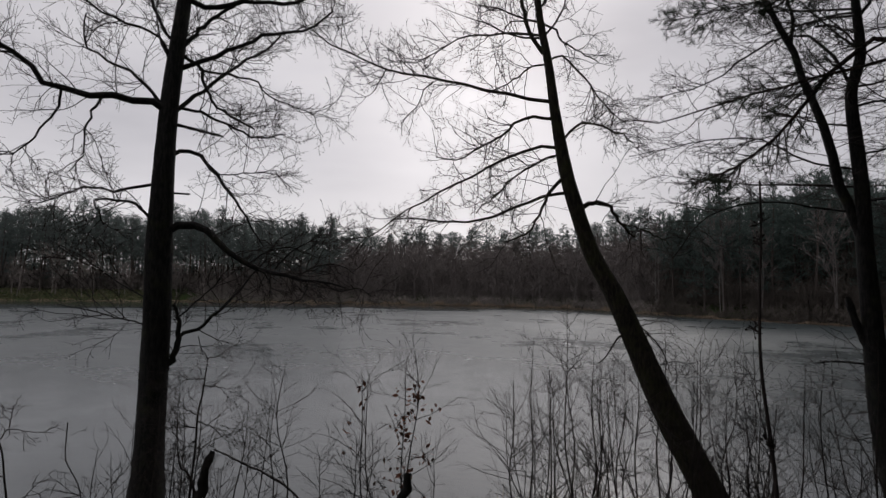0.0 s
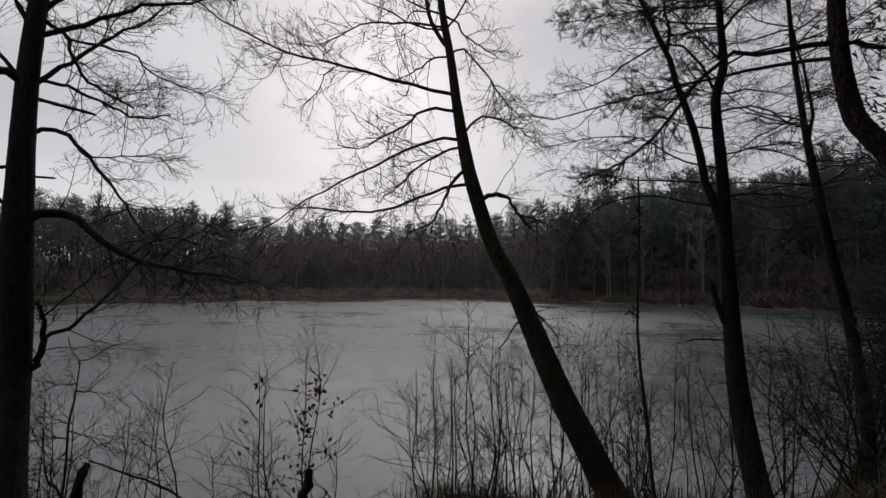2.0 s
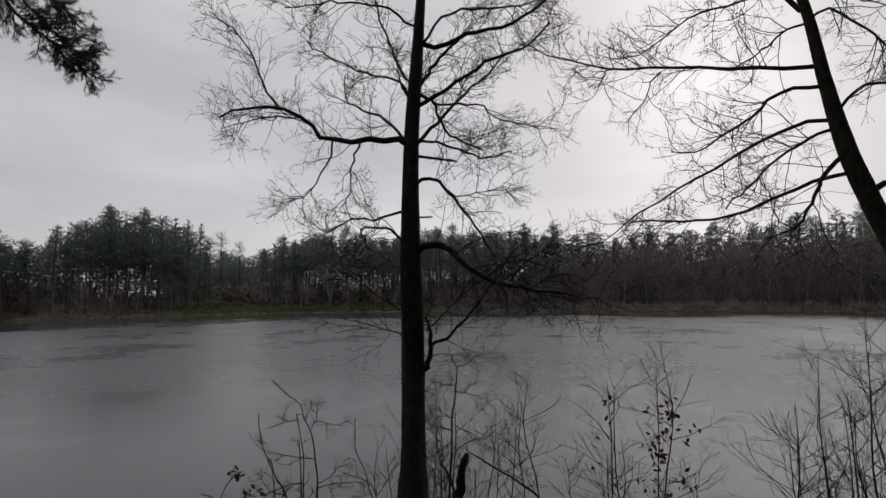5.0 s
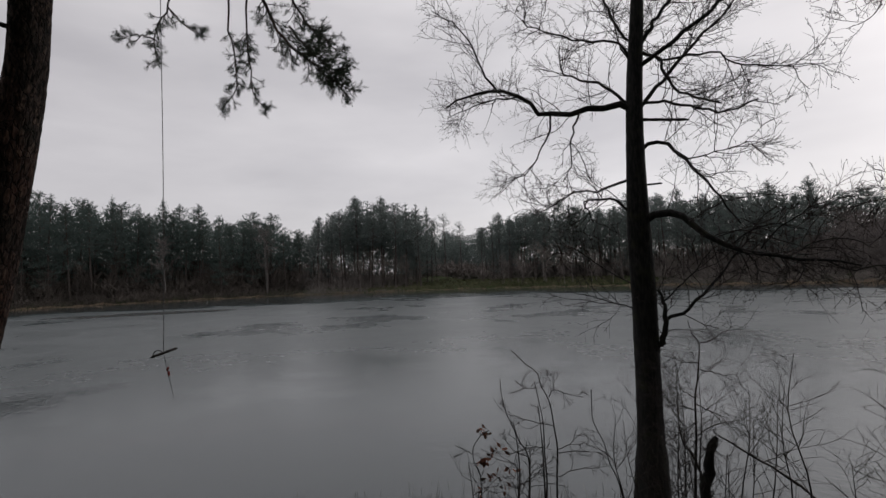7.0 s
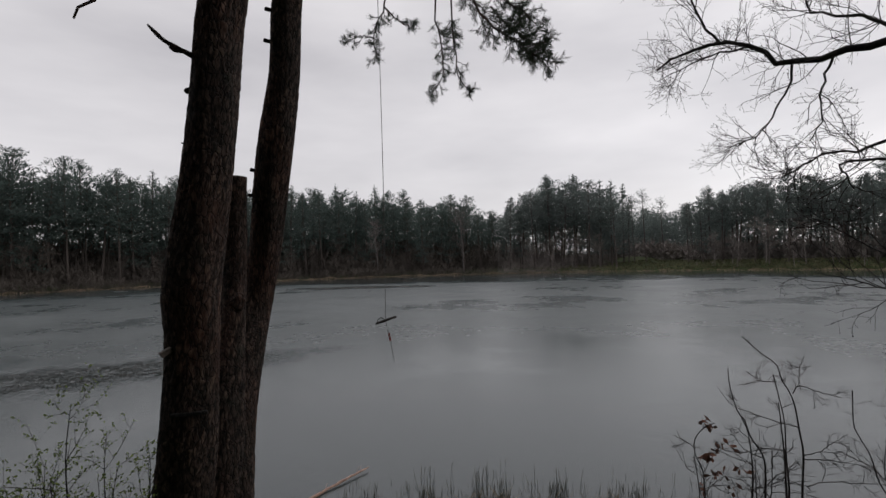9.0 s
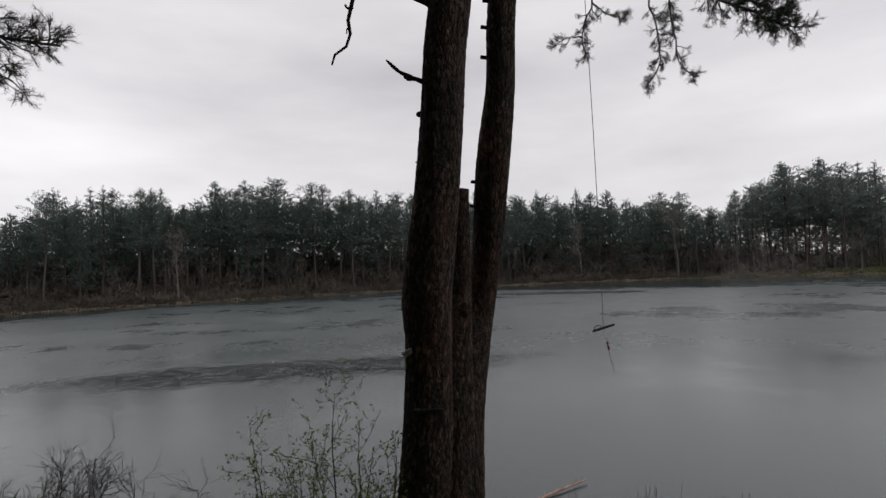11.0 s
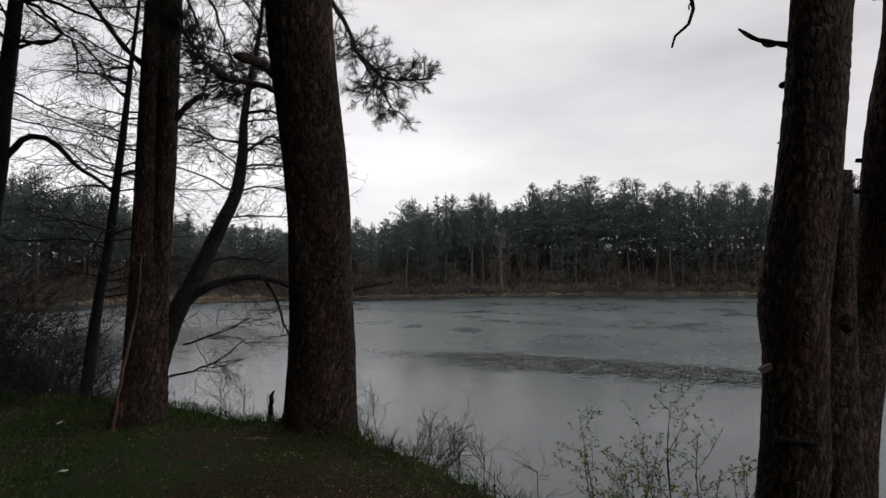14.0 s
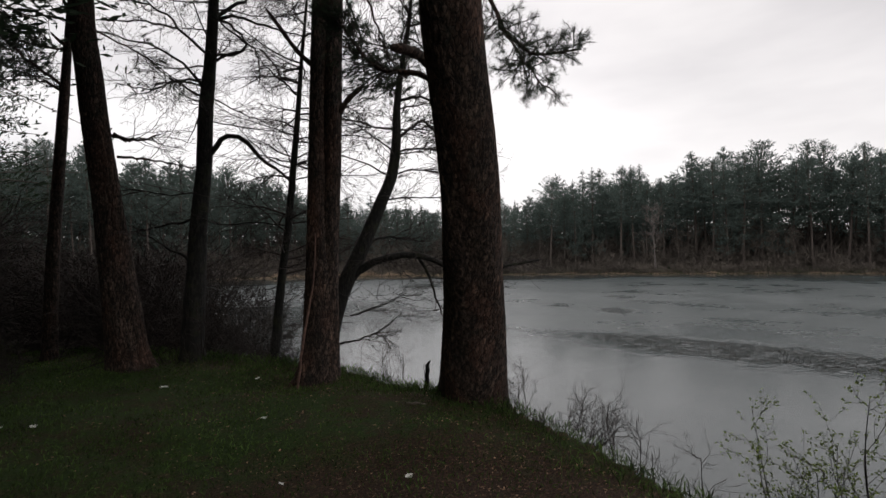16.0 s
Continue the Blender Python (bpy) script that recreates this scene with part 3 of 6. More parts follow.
def limb(T, pts, r0, r1, dep, dead=False, base=0.0):
    """A limb through rows of across and height, that drifts dep metres away from the viewer."""
    c = line_of(T, pts, r0, r1, dep, base)
    c[1:-1, :3] += T.rng.randn(12, 3) * min(0.012, r0 * 0.6)
    t = Tubes()
    t.add(c[:, :3], np.maximum(c[:, 3], 0.0022), 8 if r0 > 0.02 else 6)
    part("limb", t.mesh("limb", T.o), T.bark, T.ob)
    if not dead:
        T.lines.append(c)
    return c


def stub(T, pts, r0, r1, dep, base=0.0):
    c = line_of(T, pts, r0, r1, dep, base)
    c[:, 3] *= 1 + 0.12 * np.sin(np.arange(14) * 1.9)
    c[-1, 3] *= 0.55
    t = Tubes()
    t.add(c[:, :3], c[:, 3], 8)
    part("broken_limb", t.mesh("broken_limb", T.o), T.bark, T.ob, "snapped dead limb")


def crown(T, step=0.1, l2=0.62, l3=0.34, l4=0.15, k3=5, k4=3, up=0.12, top_from=2.2, top_n=24, fine=0.0021, flat=1.0):
    """Bare twigs in three orders on all limbs, and on the stem above the lowest crown."""
    rng = T.rng
    P, R = [], []
    for c in T.lines:
        ln = np.linalg.norm(np.diff(c[:, :3], axis=0), axis=1).sum()
        k = max(2, int(ln / step))
        P += [c[:, :3]] * k
        R += [c[:, 3]] * k
    t = Tubes()
    if P:
        p2, r2 = sprout(np.array(P), np.array(R), 1, l2, 48 if flat == 1 else 62, up, rng, 7, 0.12, 0.17, 0.006, fine * 1.3, 0.02 * flat, flat)
    for c in T.stems[:1]:
        w = c[c[:, 2] > top_from]
        if len(w) > 8 and top_n:
            w = w[np.linspace(0, len(w) - 1, 14).astype(int)]
            pt, rt = sprout(np.array([w[:, :3]]), np.array([w[:, 3]]), top_n, l2 * 2.2, 60 if flat == 1 else 85, 0.25 if flat == 1 else 0.08, rng, 7, 0.0, 0.15, 0.016, 0.003, 0.03 * flat, flat)
            t.add(pt, rt, 5)
            pa, ra = sprout(pt, rt, 9, l2 * 0.8, 45, up, rng, 7, 0.15, 0.2, 0.006, fine * 1.3, 0.0, flat)
            p2, r2 = (np.vstack([p2, pa]), np.vstack([r2, ra])) if P else (pa, ra)
    t.add(p2, r2, 4)
    p3, r3 = sprout(p2, r2, k3, l3, 46, up * 0.8, rng, 5, 0.2, 0.2, 0.003, fine, 0.0, flat)
    t.add(p3, r3, 3)
    p4, r4 = sprout(p3, r3, k4, l4 * 0.85, 46, up, rng, 3, 0.25, 0.24, 0.0023, fine * 0.85)
    t.add(p4, r4, 3)
    tip = np.concatenate([p4[:, -1], p3[:, -1]])
    aim = unit(np.concatenate([p4[:, -1] - p4[:, -2], p3[:, -1] - p3[:, -2]]))
    v, q = joined([t.arrays(T.o), blades(tip - T.o, aim, 0.02, 0.009, rng)])
    part("crown", mesh_of("crown", v, q), TWIG, T.ob, "fine leafless twigs with small buds")
    return p4


def tufts(centres, dirs, rng, count=26, ln=0.037, width=0.0020, spread=0.7):
    """Needle tufts: count needles round each centre."""
    nn = len(centres)
    c = np.repeat(centres, count, axis=0) + np.repeat(dirs, count, axis=0) * (rng.rand(nn * count, 1) * 0.06 - 0.05)
    d = unit(np.repeat(dirs, count, axis=0) * 0.55 + rng.randn(nn * count, 3) * spread)
    return blades(c, d, ln * (0.7 + 0.5 * rng.rand(nn * count)), width, rng)


def needled(T, lines, rng, step=0.05, l2=0.42, k3=5, l3=0.16, lo=0.35, count=24, name="needle_spray", up=0.05, droop=0.0):
    """Twigs with needle tufts along the given branch lines."""
    P, R = [], []
    for c in lines:
        c = smooth_line(c, 14)
        ln = np.linalg.norm(np.diff(c[:, :3], axis=0), axis=1).sum()
        k = max(3, int(ln / step))
        P += [c[:, :3]] * k
        R += [c[:, 3]] * k
    t = Tubes()
    p2, r2 = sprout(np.array(P), np.array(R), 1, l2, 48, up, rng, 6, lo, 0.18, 0.007, 0.003, droop)
    t.add(p2, r2, 4)
    p3, r3 = sprout(p2, r2, k3, l3, 45, up, rng, 4, 0.3, 0.2, 0.004, 0.0025)
    t.add(p3, r3, 3)
    tagged(part("twig_spray", t.mesh("twig_spray", T.o), TWIG, T.ob), kind="stuff")
    ends = np.concatenate([p3[:, -1], p2[:, -1], p3[:, 2]])
    dirs = unit(np.concatenate([p3[:, -1] - p3[:, -2], p2[:, -1] - p2[:, -2], p3[:, 2] - p3[:, 1]]))
    v, q = tufts(ends, dirs, rng, int(count * 1.5))
    part(name, mesh_of(name, v - T.o, q, smooth=False), NEEDLE, T.ob, "dark green needle tufts")


def high_crown(T, x, y, z0, z1, spread, rng, n=130):
    """A pine's boughs above the picture: coarse needle clumps added to shade the bank."""
    z = z0 + (z1 - z0) * rng.rand(n)
    rr = spread * np.sqrt(rng.rand(n)) * (1.1 - 0.6 * (z - z0) / (z1 - z0))
    a = rng.rand(n) * 6.283
    c = np.stack([x + rr * np.cos(a), y + rr * np.sin(a), z], -1)
    k = 230
    pos = np.repeat(c, k, axis=0) + rng.randn(n * k, 3) * np.array([0.4, 0.4, 0.16])
    d = unit(rng.randn(n * k, 3) + np.array([0, 0, 0.5]))
    v, q = blades(pos, d, 0.13, 0.015, rng)
    part("crown", mesh_of("crown", v - T.o, q, smooth=False), NEEDLE, T.ob, "dark needle boughs high on the stem, added for shade")
    t = Tubes()
    for i in range(0, n, 4):
        s = np.array([x, y, max(z0 - 0.5, c[i, 2] - 0.8)])
        t.add(np.array([s, (s + c[i]) / 2 + [0, 0, 0.1], c[i]]), np.array([0.045, 0.03, 0.012]), 5)
    tagged(part("bough_spray", t.mesh("bough_spray", T.o), PINE, T.ob), kind="stuff")


A = Tree("alder_tree", 26.2, 6.9, "leafless dark alder with a crooked crown at the water's edge", "alder tree", ALDER, 1)
trunk(A, [(-0.18, -2.78, 0.21), (-0.175, -2.32, 0.185), (-0.175, -1.92, 0.158), (-0.175, -0.56, 0.138), (-0.19, 0.5, 0.131), (-0.17, 1.95, 0.097), (-0.04, 3.85, 0.064), (0.05, 5.44, 0.038), (0.14, 7.26, 0.011)])
limb(A, [(-0.19, 1.9), (-0.37, 1.99), (-0.79, 1.95), (-1.23, 1.93), (-1.32, 2.06), (-1.48, 2.15), (-1.77, 2.28), (-2.21, 2.23), (-2.42, 2.11)], 0.045, 0.011, -0.5)
limb(A, [(-1.55, 2.27), (-2.06, 2.33), (-2.71, 2.24)], 0.014, 0.005, 0.3)
limb(A, [(-1.88, 2.42), (-2.03, 2.66), (-2.14, 2.98), (-2.31, 3.26), (-2.61, 3.48)], 0.017, 0.005, -0.4)
limb(A, [(-1.18, 1.98), (-1.22, 1.75), (-1.36, 1.54), (-1.56, 1.29), (-1.82, 1.26)], 0.014, 0.005, 0.2)
limb(A, [(-0.82, 1.97), (-0.92, 1.64), (-0.94, 1.27), (-1.03, 1.08)], 0.015, 0.005, -0.2)
limb(A, [(-0.21, 1.95), (-0.45, 2.22), (-0.64, 2.38), (-0.91, 2.51), (-1.06, 2.7), (-1.1, 3.07)], 0.022, 0.007, 0.5)
limb(A, [(-0.2, 2.54), (-0.35, 2.73), (-0.69, 2.73), (-0.98, 2.82), (-1.26, 2.9), (-1.37, 3.0)], 0.019, 0.007, -0.6)
limb(A, [(-0.15, 2.72), (-0.32, 2.97), (-0.43, 3.29), (-0.59, 3.72), (-0.72, 4.31)], 0.019, 0.011, 0.5)
limb(A, [(-0.11, 3.5), (-0.23, 3.54), (-0.41, 3.67), (-0.69, 3.67), (-1.02, 3.65), (-1.67, 3.47)], 0.019, 0.007, -0.5)
limb(A, [(-0.05, 3.27), (0.24, 3.25), (0.55, 3.48), (1.02, 3.59), (1.44, 3.84), (1.87, 4.24)], 0.034, 0.015, 0.4)
limb(A, [(-0.02, 3.27), (0.21, 3.53), (0.54, 3.62), (0.88, 3.57), (1.49, 3.57)], 0.019, 0.008, -0.5)
limb(A, [(-0.1, 2.42), (0.15, 2.54), (0.44, 2.71), (0.87, 2.95), (1.28, 3.05), (1.54, 3.29)], 0.03, 0.011, -0.5)
limb(A, [(-0.08, 2.67), (0.16, 3.05), (0.32, 3.27), (0.56, 3.5)], 0.026, 0.015, 0.2)
limb(A, [(-0.11, 1.92), (0.18, 2.27), (0.46, 2.63), (0.97, 3.17), (1.11, 3.42)], 0.026, 0.011, 0.6)
limb(A, [(-0.08, 2.6), (0.11, 2.46), (0.18, 2.25), (0.28, 2.01), (0.55, 1.84), (0.72, 1.76)], 0.022, 0.011, -0.3)
limb(A, [(0.11, 2.46), (0.67, 2.35), (0.83, 2.17), (1.12, 2.03), (1.33, 1.94)], 0.015, 0.006, -0.6)
limb(A, [(-0.11, 1.97), (0.17, 1.93), (0.42, 1.81), (0.73, 1.69), (1.07, 1.75)], 0.019, 0.009, -0.3)
stub(A, [(-0.1, 1.77), (0.4, 1.65)], 0.019, 0.015, -0.2)
limb(A, [(-0.13, 1.4), (-0.02, 1.51), (0.16, 1.47), (0.35, 1.28), (0.64, 0.93), (0.94, 0.48)], 0.026, 0.009, 0.4)
limb(A, [(0.16, 1.45), (0.33, 1.23), (0.67, 1.25), (1.0, 1.28)], 0.011, 0.004, -0.4)
stub(A, [(-0.11, 0.98), (0.09, 0.97)], 0.011, 0.011, -0.1)
limb(A, [(-0.23, 1.06), (-0.46, 1.03), (-0.69, 0.98), (-0.92, 1.01), (-1.17, 0.92), (-1.41, 0.82)], 0.019, 0.007, 0.5)
limb(A, [(-0.23, 0.64), (-0.45, 0.81), (-0.62, 0.83), (-0.78, 0.79), (-0.67, 0.54)], 0.019, 0.007, -0.4)
limb(A, [(-0.15, 0.53), (0.07, 0.64), (0.25, 0.59), (0.45, 0.41), (0.71, 0.19), (0.97, 0.13), (1.22, 0.06), (1.5, 0.02), (1.77, -0.05)], 0.05, 0.007, -0.6)
limb(A, [(0.88, 0.17), (1.01, -0.01), (1.02, -0.19)], 0.011, 0.006, 0.1)
limb(A, [(1.5, 0.02), (1.72, -0.1), (1.9, -0.05), (2.1, -0.16)], 0.009, 0.004, -0.2, base=-0.5)
limb(A, [(0.71, 0.19), (0.95, 0.36), (1.2, 0.42), (1.45, 0.36)], 0.01, 0.004, 0.3, base=-0.3)
limb(A, [(1.22, 0.06), (1.5, 0.2), (1.8, 0.22), (2.0, 0.12)], 0.009, 0.004, 0.2, base=-0.4)
limb(A, [(1.27, 0.08), (1.43, -0.01), (1.37, -0.18), (1.18, -0.28)], 0.011, 0.005, -0.2)
limb(A, [(1.06, 0.16), (1.26, 0.39), (1.54, 0.57), (1.71, 0.8)], 0.009, 0.004, 0.2)
limb(A, [(-0.11, -1.05), (0.03, -0.82), (0.045, -0.62), (0.03, -0.38), (-0.02, -0.27)], 0.046, 0.017, -0.1)
limb(A, [(0.04, -0.64), (0.3, -0.5), (0.52, -0.29), (0.76, -0.0), (1.01, 0.29)], 0.023, 0.008, 0.4)
limb(A, [(0.03, -0.42), (0.3, -0.14), (0.57, 0.2)], 0.011, 0.004, -0.3)
limb(A, [(-0.27, -0.49), (-0.53, -0.4), (-0.78, -0.31), (-0.99, -0.25)], 0.009, 0.004, -0.5)
limb(A, [(-0.27, -0.22), (-0.64, 0.01), (-0.95, 0.24), (-1.11, 0.32)], 0.009, 0.004, 0.5)
crown(A)

B = Tree("leaning_alder_tree", -13, 6.9, "leafless mossy alder leaning out over the bank", "alder tree", MOSSY, 2)
trunk(B, [(1.94, -3.09, 0.224), (1.59, -2.5, 0.191), (1.29, -1.9, 0.168), (0.99, -1.3, 0.151), (0.69, -0.61, 0.132), (0.45, -0.05, 0.115), (0.19, 0.44, 0.101), (-0.04, 1.16, 0.09), (-0.14, 1.6, 0.079), (-0.24, 2.18, 0.064), (-0.33, 2.85, 0.053), (-0.46, 3.6, 0.045), (-0.59, 4.98, 0.03), (-0.67, 6.55, 0.011)])
limb(B, [(-0.32, 2.35), (-0.51, 2.4), (-1.01, 2.49), (-1.43, 2.58), (-1.92, 2.7), (-2.4, 2.82), (-2.88, 3.04), (-3.28, 3.27), (-3.61, 3.46)], 0.026, 0.006, -0.5)
limb(B, [(-1.84, 2.72), (-1.98, 2.63), (-2.05, 2.49), (-2.35, 2.23)], 0.011, 0.004, 0.2)
limb(B, [(-2.52, 2.94), (-2.58, 2.8), (-2.71, 2.57), (-2.92, 2.54)], 0.009, 0.003, -0.1)
limb(B, [(-0.45, 3.23), (-0.78, 3.33), (-1.13, 3.4), (-1.53, 3.41), (-1.86, 3.3), (-2.2, 3.21), (-2.54, 3.3)], 0.019, 0.006, 0.5)
limb(B, [(-0.59, 3.42), (-0.81, 3.46), (-0.93, 3.3), (-1.0, 3.06)], 0.011, 0.004, 0.1)
limb(B, [(-0.35, 2.85), (-0.59, 2.84), (-0.83, 2.72), (-1.07, 2.66)], 0.015, 0.008, 0.3)
limb(B, [(-0.24, 2.12), (-0.65, 2.1), (-0.86, 1.92), (-1.06, 1.8), (-1.39, 1.56), (-1.68, 1.59)], 0.023, 0.006, -0.4)
limb(B, [(-0.82, 2.03), (-0.83, 1.69), (-0.77, 1.55)], 0.007, 0.004, 0.1)
limb(B, [(-0.16, 1.74), (-0.37, 1.78), (-0.74, 1.73), (-1.04, 1.6), (-1.43, 1.43), (-1.82, 1.25), (-2.3, 1.04), (-2.72, 0.77), (-3.14, 0.66)], 0.023, 0.006, 0.5)
limb(B, [(-0.15, 1.65), (-0.36, 1.58), (-0.64, 1.41), (-0.9, 1.13), (-1.02, 1.02), (-1.15, 0.86)], 0.019, 0.008, -0.5)
limb(B, [(-0.06, 1.18), (-0.37, 1.15), (-0.74, 1.02), (-1.11, 0.89), (-1.49, 0.84), (-1.88, 0.87), (-2.23, 0.93)], 0.022, 0.011, 0.3)
limb(B, [(-0.09, 1.41), (-0.26, 1.22), (-0.36, 1.03), (-0.46, 0.81), (-0.59, 0.63), (-0.82, 0.53)], 0.026, 0.007, -0.4)
limb(B, [(-0.16, 1.82), (-0.02, 1.97), (0.1, 2.0), (0.3, 1.93), (0.5, 1.79), (0.63, 1.67)], 0.019, 0.008, -0.4)
limb(B, [(0.03, 0.98), (0.25, 1.08), (0.43, 1.01), (0.55, 0.84), (0.75, 0.66)], 0.034, 0.011, 0.4)
limb(B, [(0.52, 0.8), (0.86, 0.71), (1.17, 0.54)], 0.011, 0.004, 0.3)
limb(B, [(-0.33, 2.87), (-0.18, 2.92), (-0.0, 2.72), (0.2, 2.38), (0.37, 2.1), (0.5, 1.94)], 0.015, 0.006, -0.4)
limb(B, [(-0.4, 3.38), (-0.26, 3.33), (-0.15, 3.19), (0.08, 3.09), (0.31, 2.98)], 0.015, 0.006, 0.4)
limb(B, [(-0.4, 2.99), (-0.55, 3.24), (-0.63, 3.51), (-0.7, 3.79), (-0.78, 4.59)], 0.03, 0.019, 0.1)
stub(B, [(0.66, -0.5), (0.51, -0.56), (0.42, -0.68), (0.34, -0.8), (0.25, -0.87)], 0.014, 0.006, -0.2)
limb(B, [(0.47, -0.12), (0.78, -0.45), (1.02, -0.71), (1.19, -1.1)], 0.011, 0.004, 0.5)
crown(B, top_from=3.0)

C = Tree("alder_tree", -38, 8.2, "leafless dark alder with two forked stems by the water", "alder tree", ALDER, 3)
trunk(C, [(0.3, -3.23, 0.178), (0.15, -2.56, 0.157), (0.01, -1.72, 0.134), (-0.06, -0.93, 0.115), (-0.1, -0.18, 0.103), (-0.13, 0.57, 0.09), (-0.14, 1.26, 0.076), (-0.17, 1.81, 0.07), (-0.2, 2.44, 0.063), (-0.1, 2.89, 0.059), (-0.12, 3.45, 0.049), (-0.13, 3.85, 0.042), (-0.11, 5.31, 0.025), (-0.1, 6.97, 0.011)])
limb(C, [(-0.15, 0.65), (-0.3, 1.15), (-0.42, 1.74), (-0.55, 2.3), (-0.68, 2.71), (-0.79, 3.12), (-0.98, 3.64), (-1.2, 4.17), (-1.48, 5.07)], 0.062, 0.021, -0.3)
limb(C, [(-0.8, 3.19), (-0.78, 3.62), (-0.85, 4.09), (-0.88, 4.84)], 0.026, 0.011, 0.2)
stub(C, [(-0.08, -0.78), (-0.23, -0.37), (-0.31, -0.04)], 0.048, 0.037, -0.1)
stub(C, [(-0.12, -0.82), (-0.45, -0.81), (-0.64, -0.84)], 0.014, 0.01, -0.2)
limb(C, [(-0.1, 3.37), (0.08, 3.66), (0.29, 3.86), (0.58, 4.36)], 0.024, 0.007, 0.4)
limb(C, [(-0.2, 2.52), (-0.36, 2.97), (-0.57, 3.28), (-0.8, 3.43), (-1.2, 3.37), (-1.81, 3.08), (-2.58, 3.05)], 0.021, 0.007, 0.5)
limb(C, [(-0.17, 2.27), (0.22, 2.24), (0.51, 1.98), (0.82, 1.75)], 0.017, 0.005, -0.5)
limb(C, [(-0.15, 1.49), (-0.68, 1.68), (-1.13, 2.04), (-1.71, 2.17), (-2.35, 2.17), (-3.04, 2.14)], 0.014, 0.005, 0.4)
limb(C, [(-0.14, 0.95), (-0.54, 1.04), (-0.96, 1.13), (-1.48, 1.11), (-1.85, 0.88), (-2.16, 0.43)], 0.014, 0.005, -0.5)
limb(C, [(-0.12, 1.11), (0.27, 1.14), (0.67, 1.1), (1.06, 1.02)], 0.014, 0.005, 0.5)
limb(C, [(-0.14, 1.65), (0.2, 1.69), (0.61, 1.67), (1.01, 1.47)], 0.014, 0.005, -0.6)
limb(C, [(-0.53, 3.38), (-0.35, 3.31), (-0.11, 3.09)], 0.018, 0.005, -0.2)
crown(C, 0.1, 0.8, 0.4, 0.16, 5, 3, 0.05, 1.0, 34, flat=0.4)

F = Tree("alder_tree", -46, 10, "slim leafless forked alder on the bank", "alder tree", ALDER, 4)
trunk(F, [(0.21, -1.65, 0.085), (0.06, -0.52, 0.081), (-0.11, 0.4, 0.077), (-0.25, 1.44, 0.065), (-0.36, 2.25, 0.055), (-0.44, 2.99, 0.045), (-0.5, 3.64, 0.038), (-0.54, 4.48, 0.03), (-0.65, 5.94, 0.015)])
limb(F, [(-0.33, 2.16), (-0.27, 2.69), (-0.36, 3.27), (-0.49, 3.97), (-0.51, 4.75)], 0.029, 0.011, 0.2)
limb(F, [(-0.27, 1.71), (-0.55, 1.9), (-0.91, 2.05), (-1.29, 2.03)], 0.014, 0.005, -0.4)
limb(F, [(-0.21, 1.44), (0.14, 1.52), (0.48, 1.47)], 0.014, 0.005, 0.4)
limb(F, [(-0.36, 2.34), (-0.75, 2.51), (-1.12, 2.68), (-1.59, 2.91)], 0.015, 0.005, -0.4)
limb(F, [(-0.41, 2.8), (-0.09, 2.97), (0.27, 2.87)], 0.015, 0.006, 0.4)
limb(F, [(-0.16, 0.83), (-0.59, 0.75), (-1.09, 0.8)], 0.014, 0.005, -0.4)
crown(F, 0.1, 0.8, 0.4, 0.16, 5, 3, 0.05, 1.0, 34, flat=0.4)

P = Tree("pine_tree", -50, 6.5, "reddish bent pine with long low needle limbs", "pine tree", PINE, 5)
trunk(P, [(0.18, -1.82, 0.106), (0.1, -0.5, 0.104), (-0.0, 0.49, 0.105), (-0.13, 1.08, 0.101), (-0.28, 1.34, 0.097), (-0.4, 1.55, 0.091), (-0.47, 1.95, 0.085), (-0.5, 2.36, 0.081), (-0.51, 2.76, 0.077), (-0.49, 3.91, 0.068)], 0.04)
limb(P, [(-0.5, 2.3), (-0.87, 2.31), (-1.16, 2.33), (-1.41, 2.41), (-1.68, 2.19), (-1.91, 1.91), (-2.21, 1.57), (-2.45, 1.4), (-2.65, 1.29), (-2.98, 1.19)], 0.031, 0.009, -0.4)
limb(P, [(-0.49, 2.15), (-0.87, 2.19), (-1.35, 2.17), (-1.89, 2.12), (-2.36, 2.1), (-2.8, 2.04), (-3.15, 1.99), (-3.9, 2.07)], 0.022, 0.004, -0.6)
limb(P, [(-0.51, 2.31), (-0.33, 2.27), (-0.13, 2.21), (0.16, 2.27)], 0.023, 0.014, 0.3)
limb(P, [(-0.5, 2.99), (-1.33, 3.15), (-1.98, 3.07), (-2.46, 3.09), (-3.13, 3.16)], 0.014, 0.005, -0.5)
needled(P, [P.lines[0][6:], P.lines[1][3:9], P.lines[2], P.lines[3]], P.rng, 0.034, 0.45, 5, 0.15, 0.06, 17)
high_crown(P, *P.stems[0][-1][:2], 5.0, 11, 2.6, P.rng)
crown(P, 0.22, 0.6, 0.3, 0.14, 4, 2, 0.0, 9, 0)

S = Tree("sapling", -29, 2.6, "thin straight leafless sapling on the bank", "sapling", TWIG, 6)
trunk(S, [(-0.05, -0.98, 0.008), (-0.075, -0.83, 0.0075), (-0.09, -0.61, 0.007), (-0.12, -0.29, 0.006), (-0.12, -0.06, 0.005), (-0.11, 0.22, 0.0035), (-0.11, 0.41, 0.002)])
crown(S, 0.2, 0.025, 0.02, 0.015, 1, 1, 0.2, -1.2, 6)

D = Tree("pine_tree", 92, 4.95, "thick pine with two stems and a sawn-off one, carrying wooden steps", "pine tree", PINE, 7)
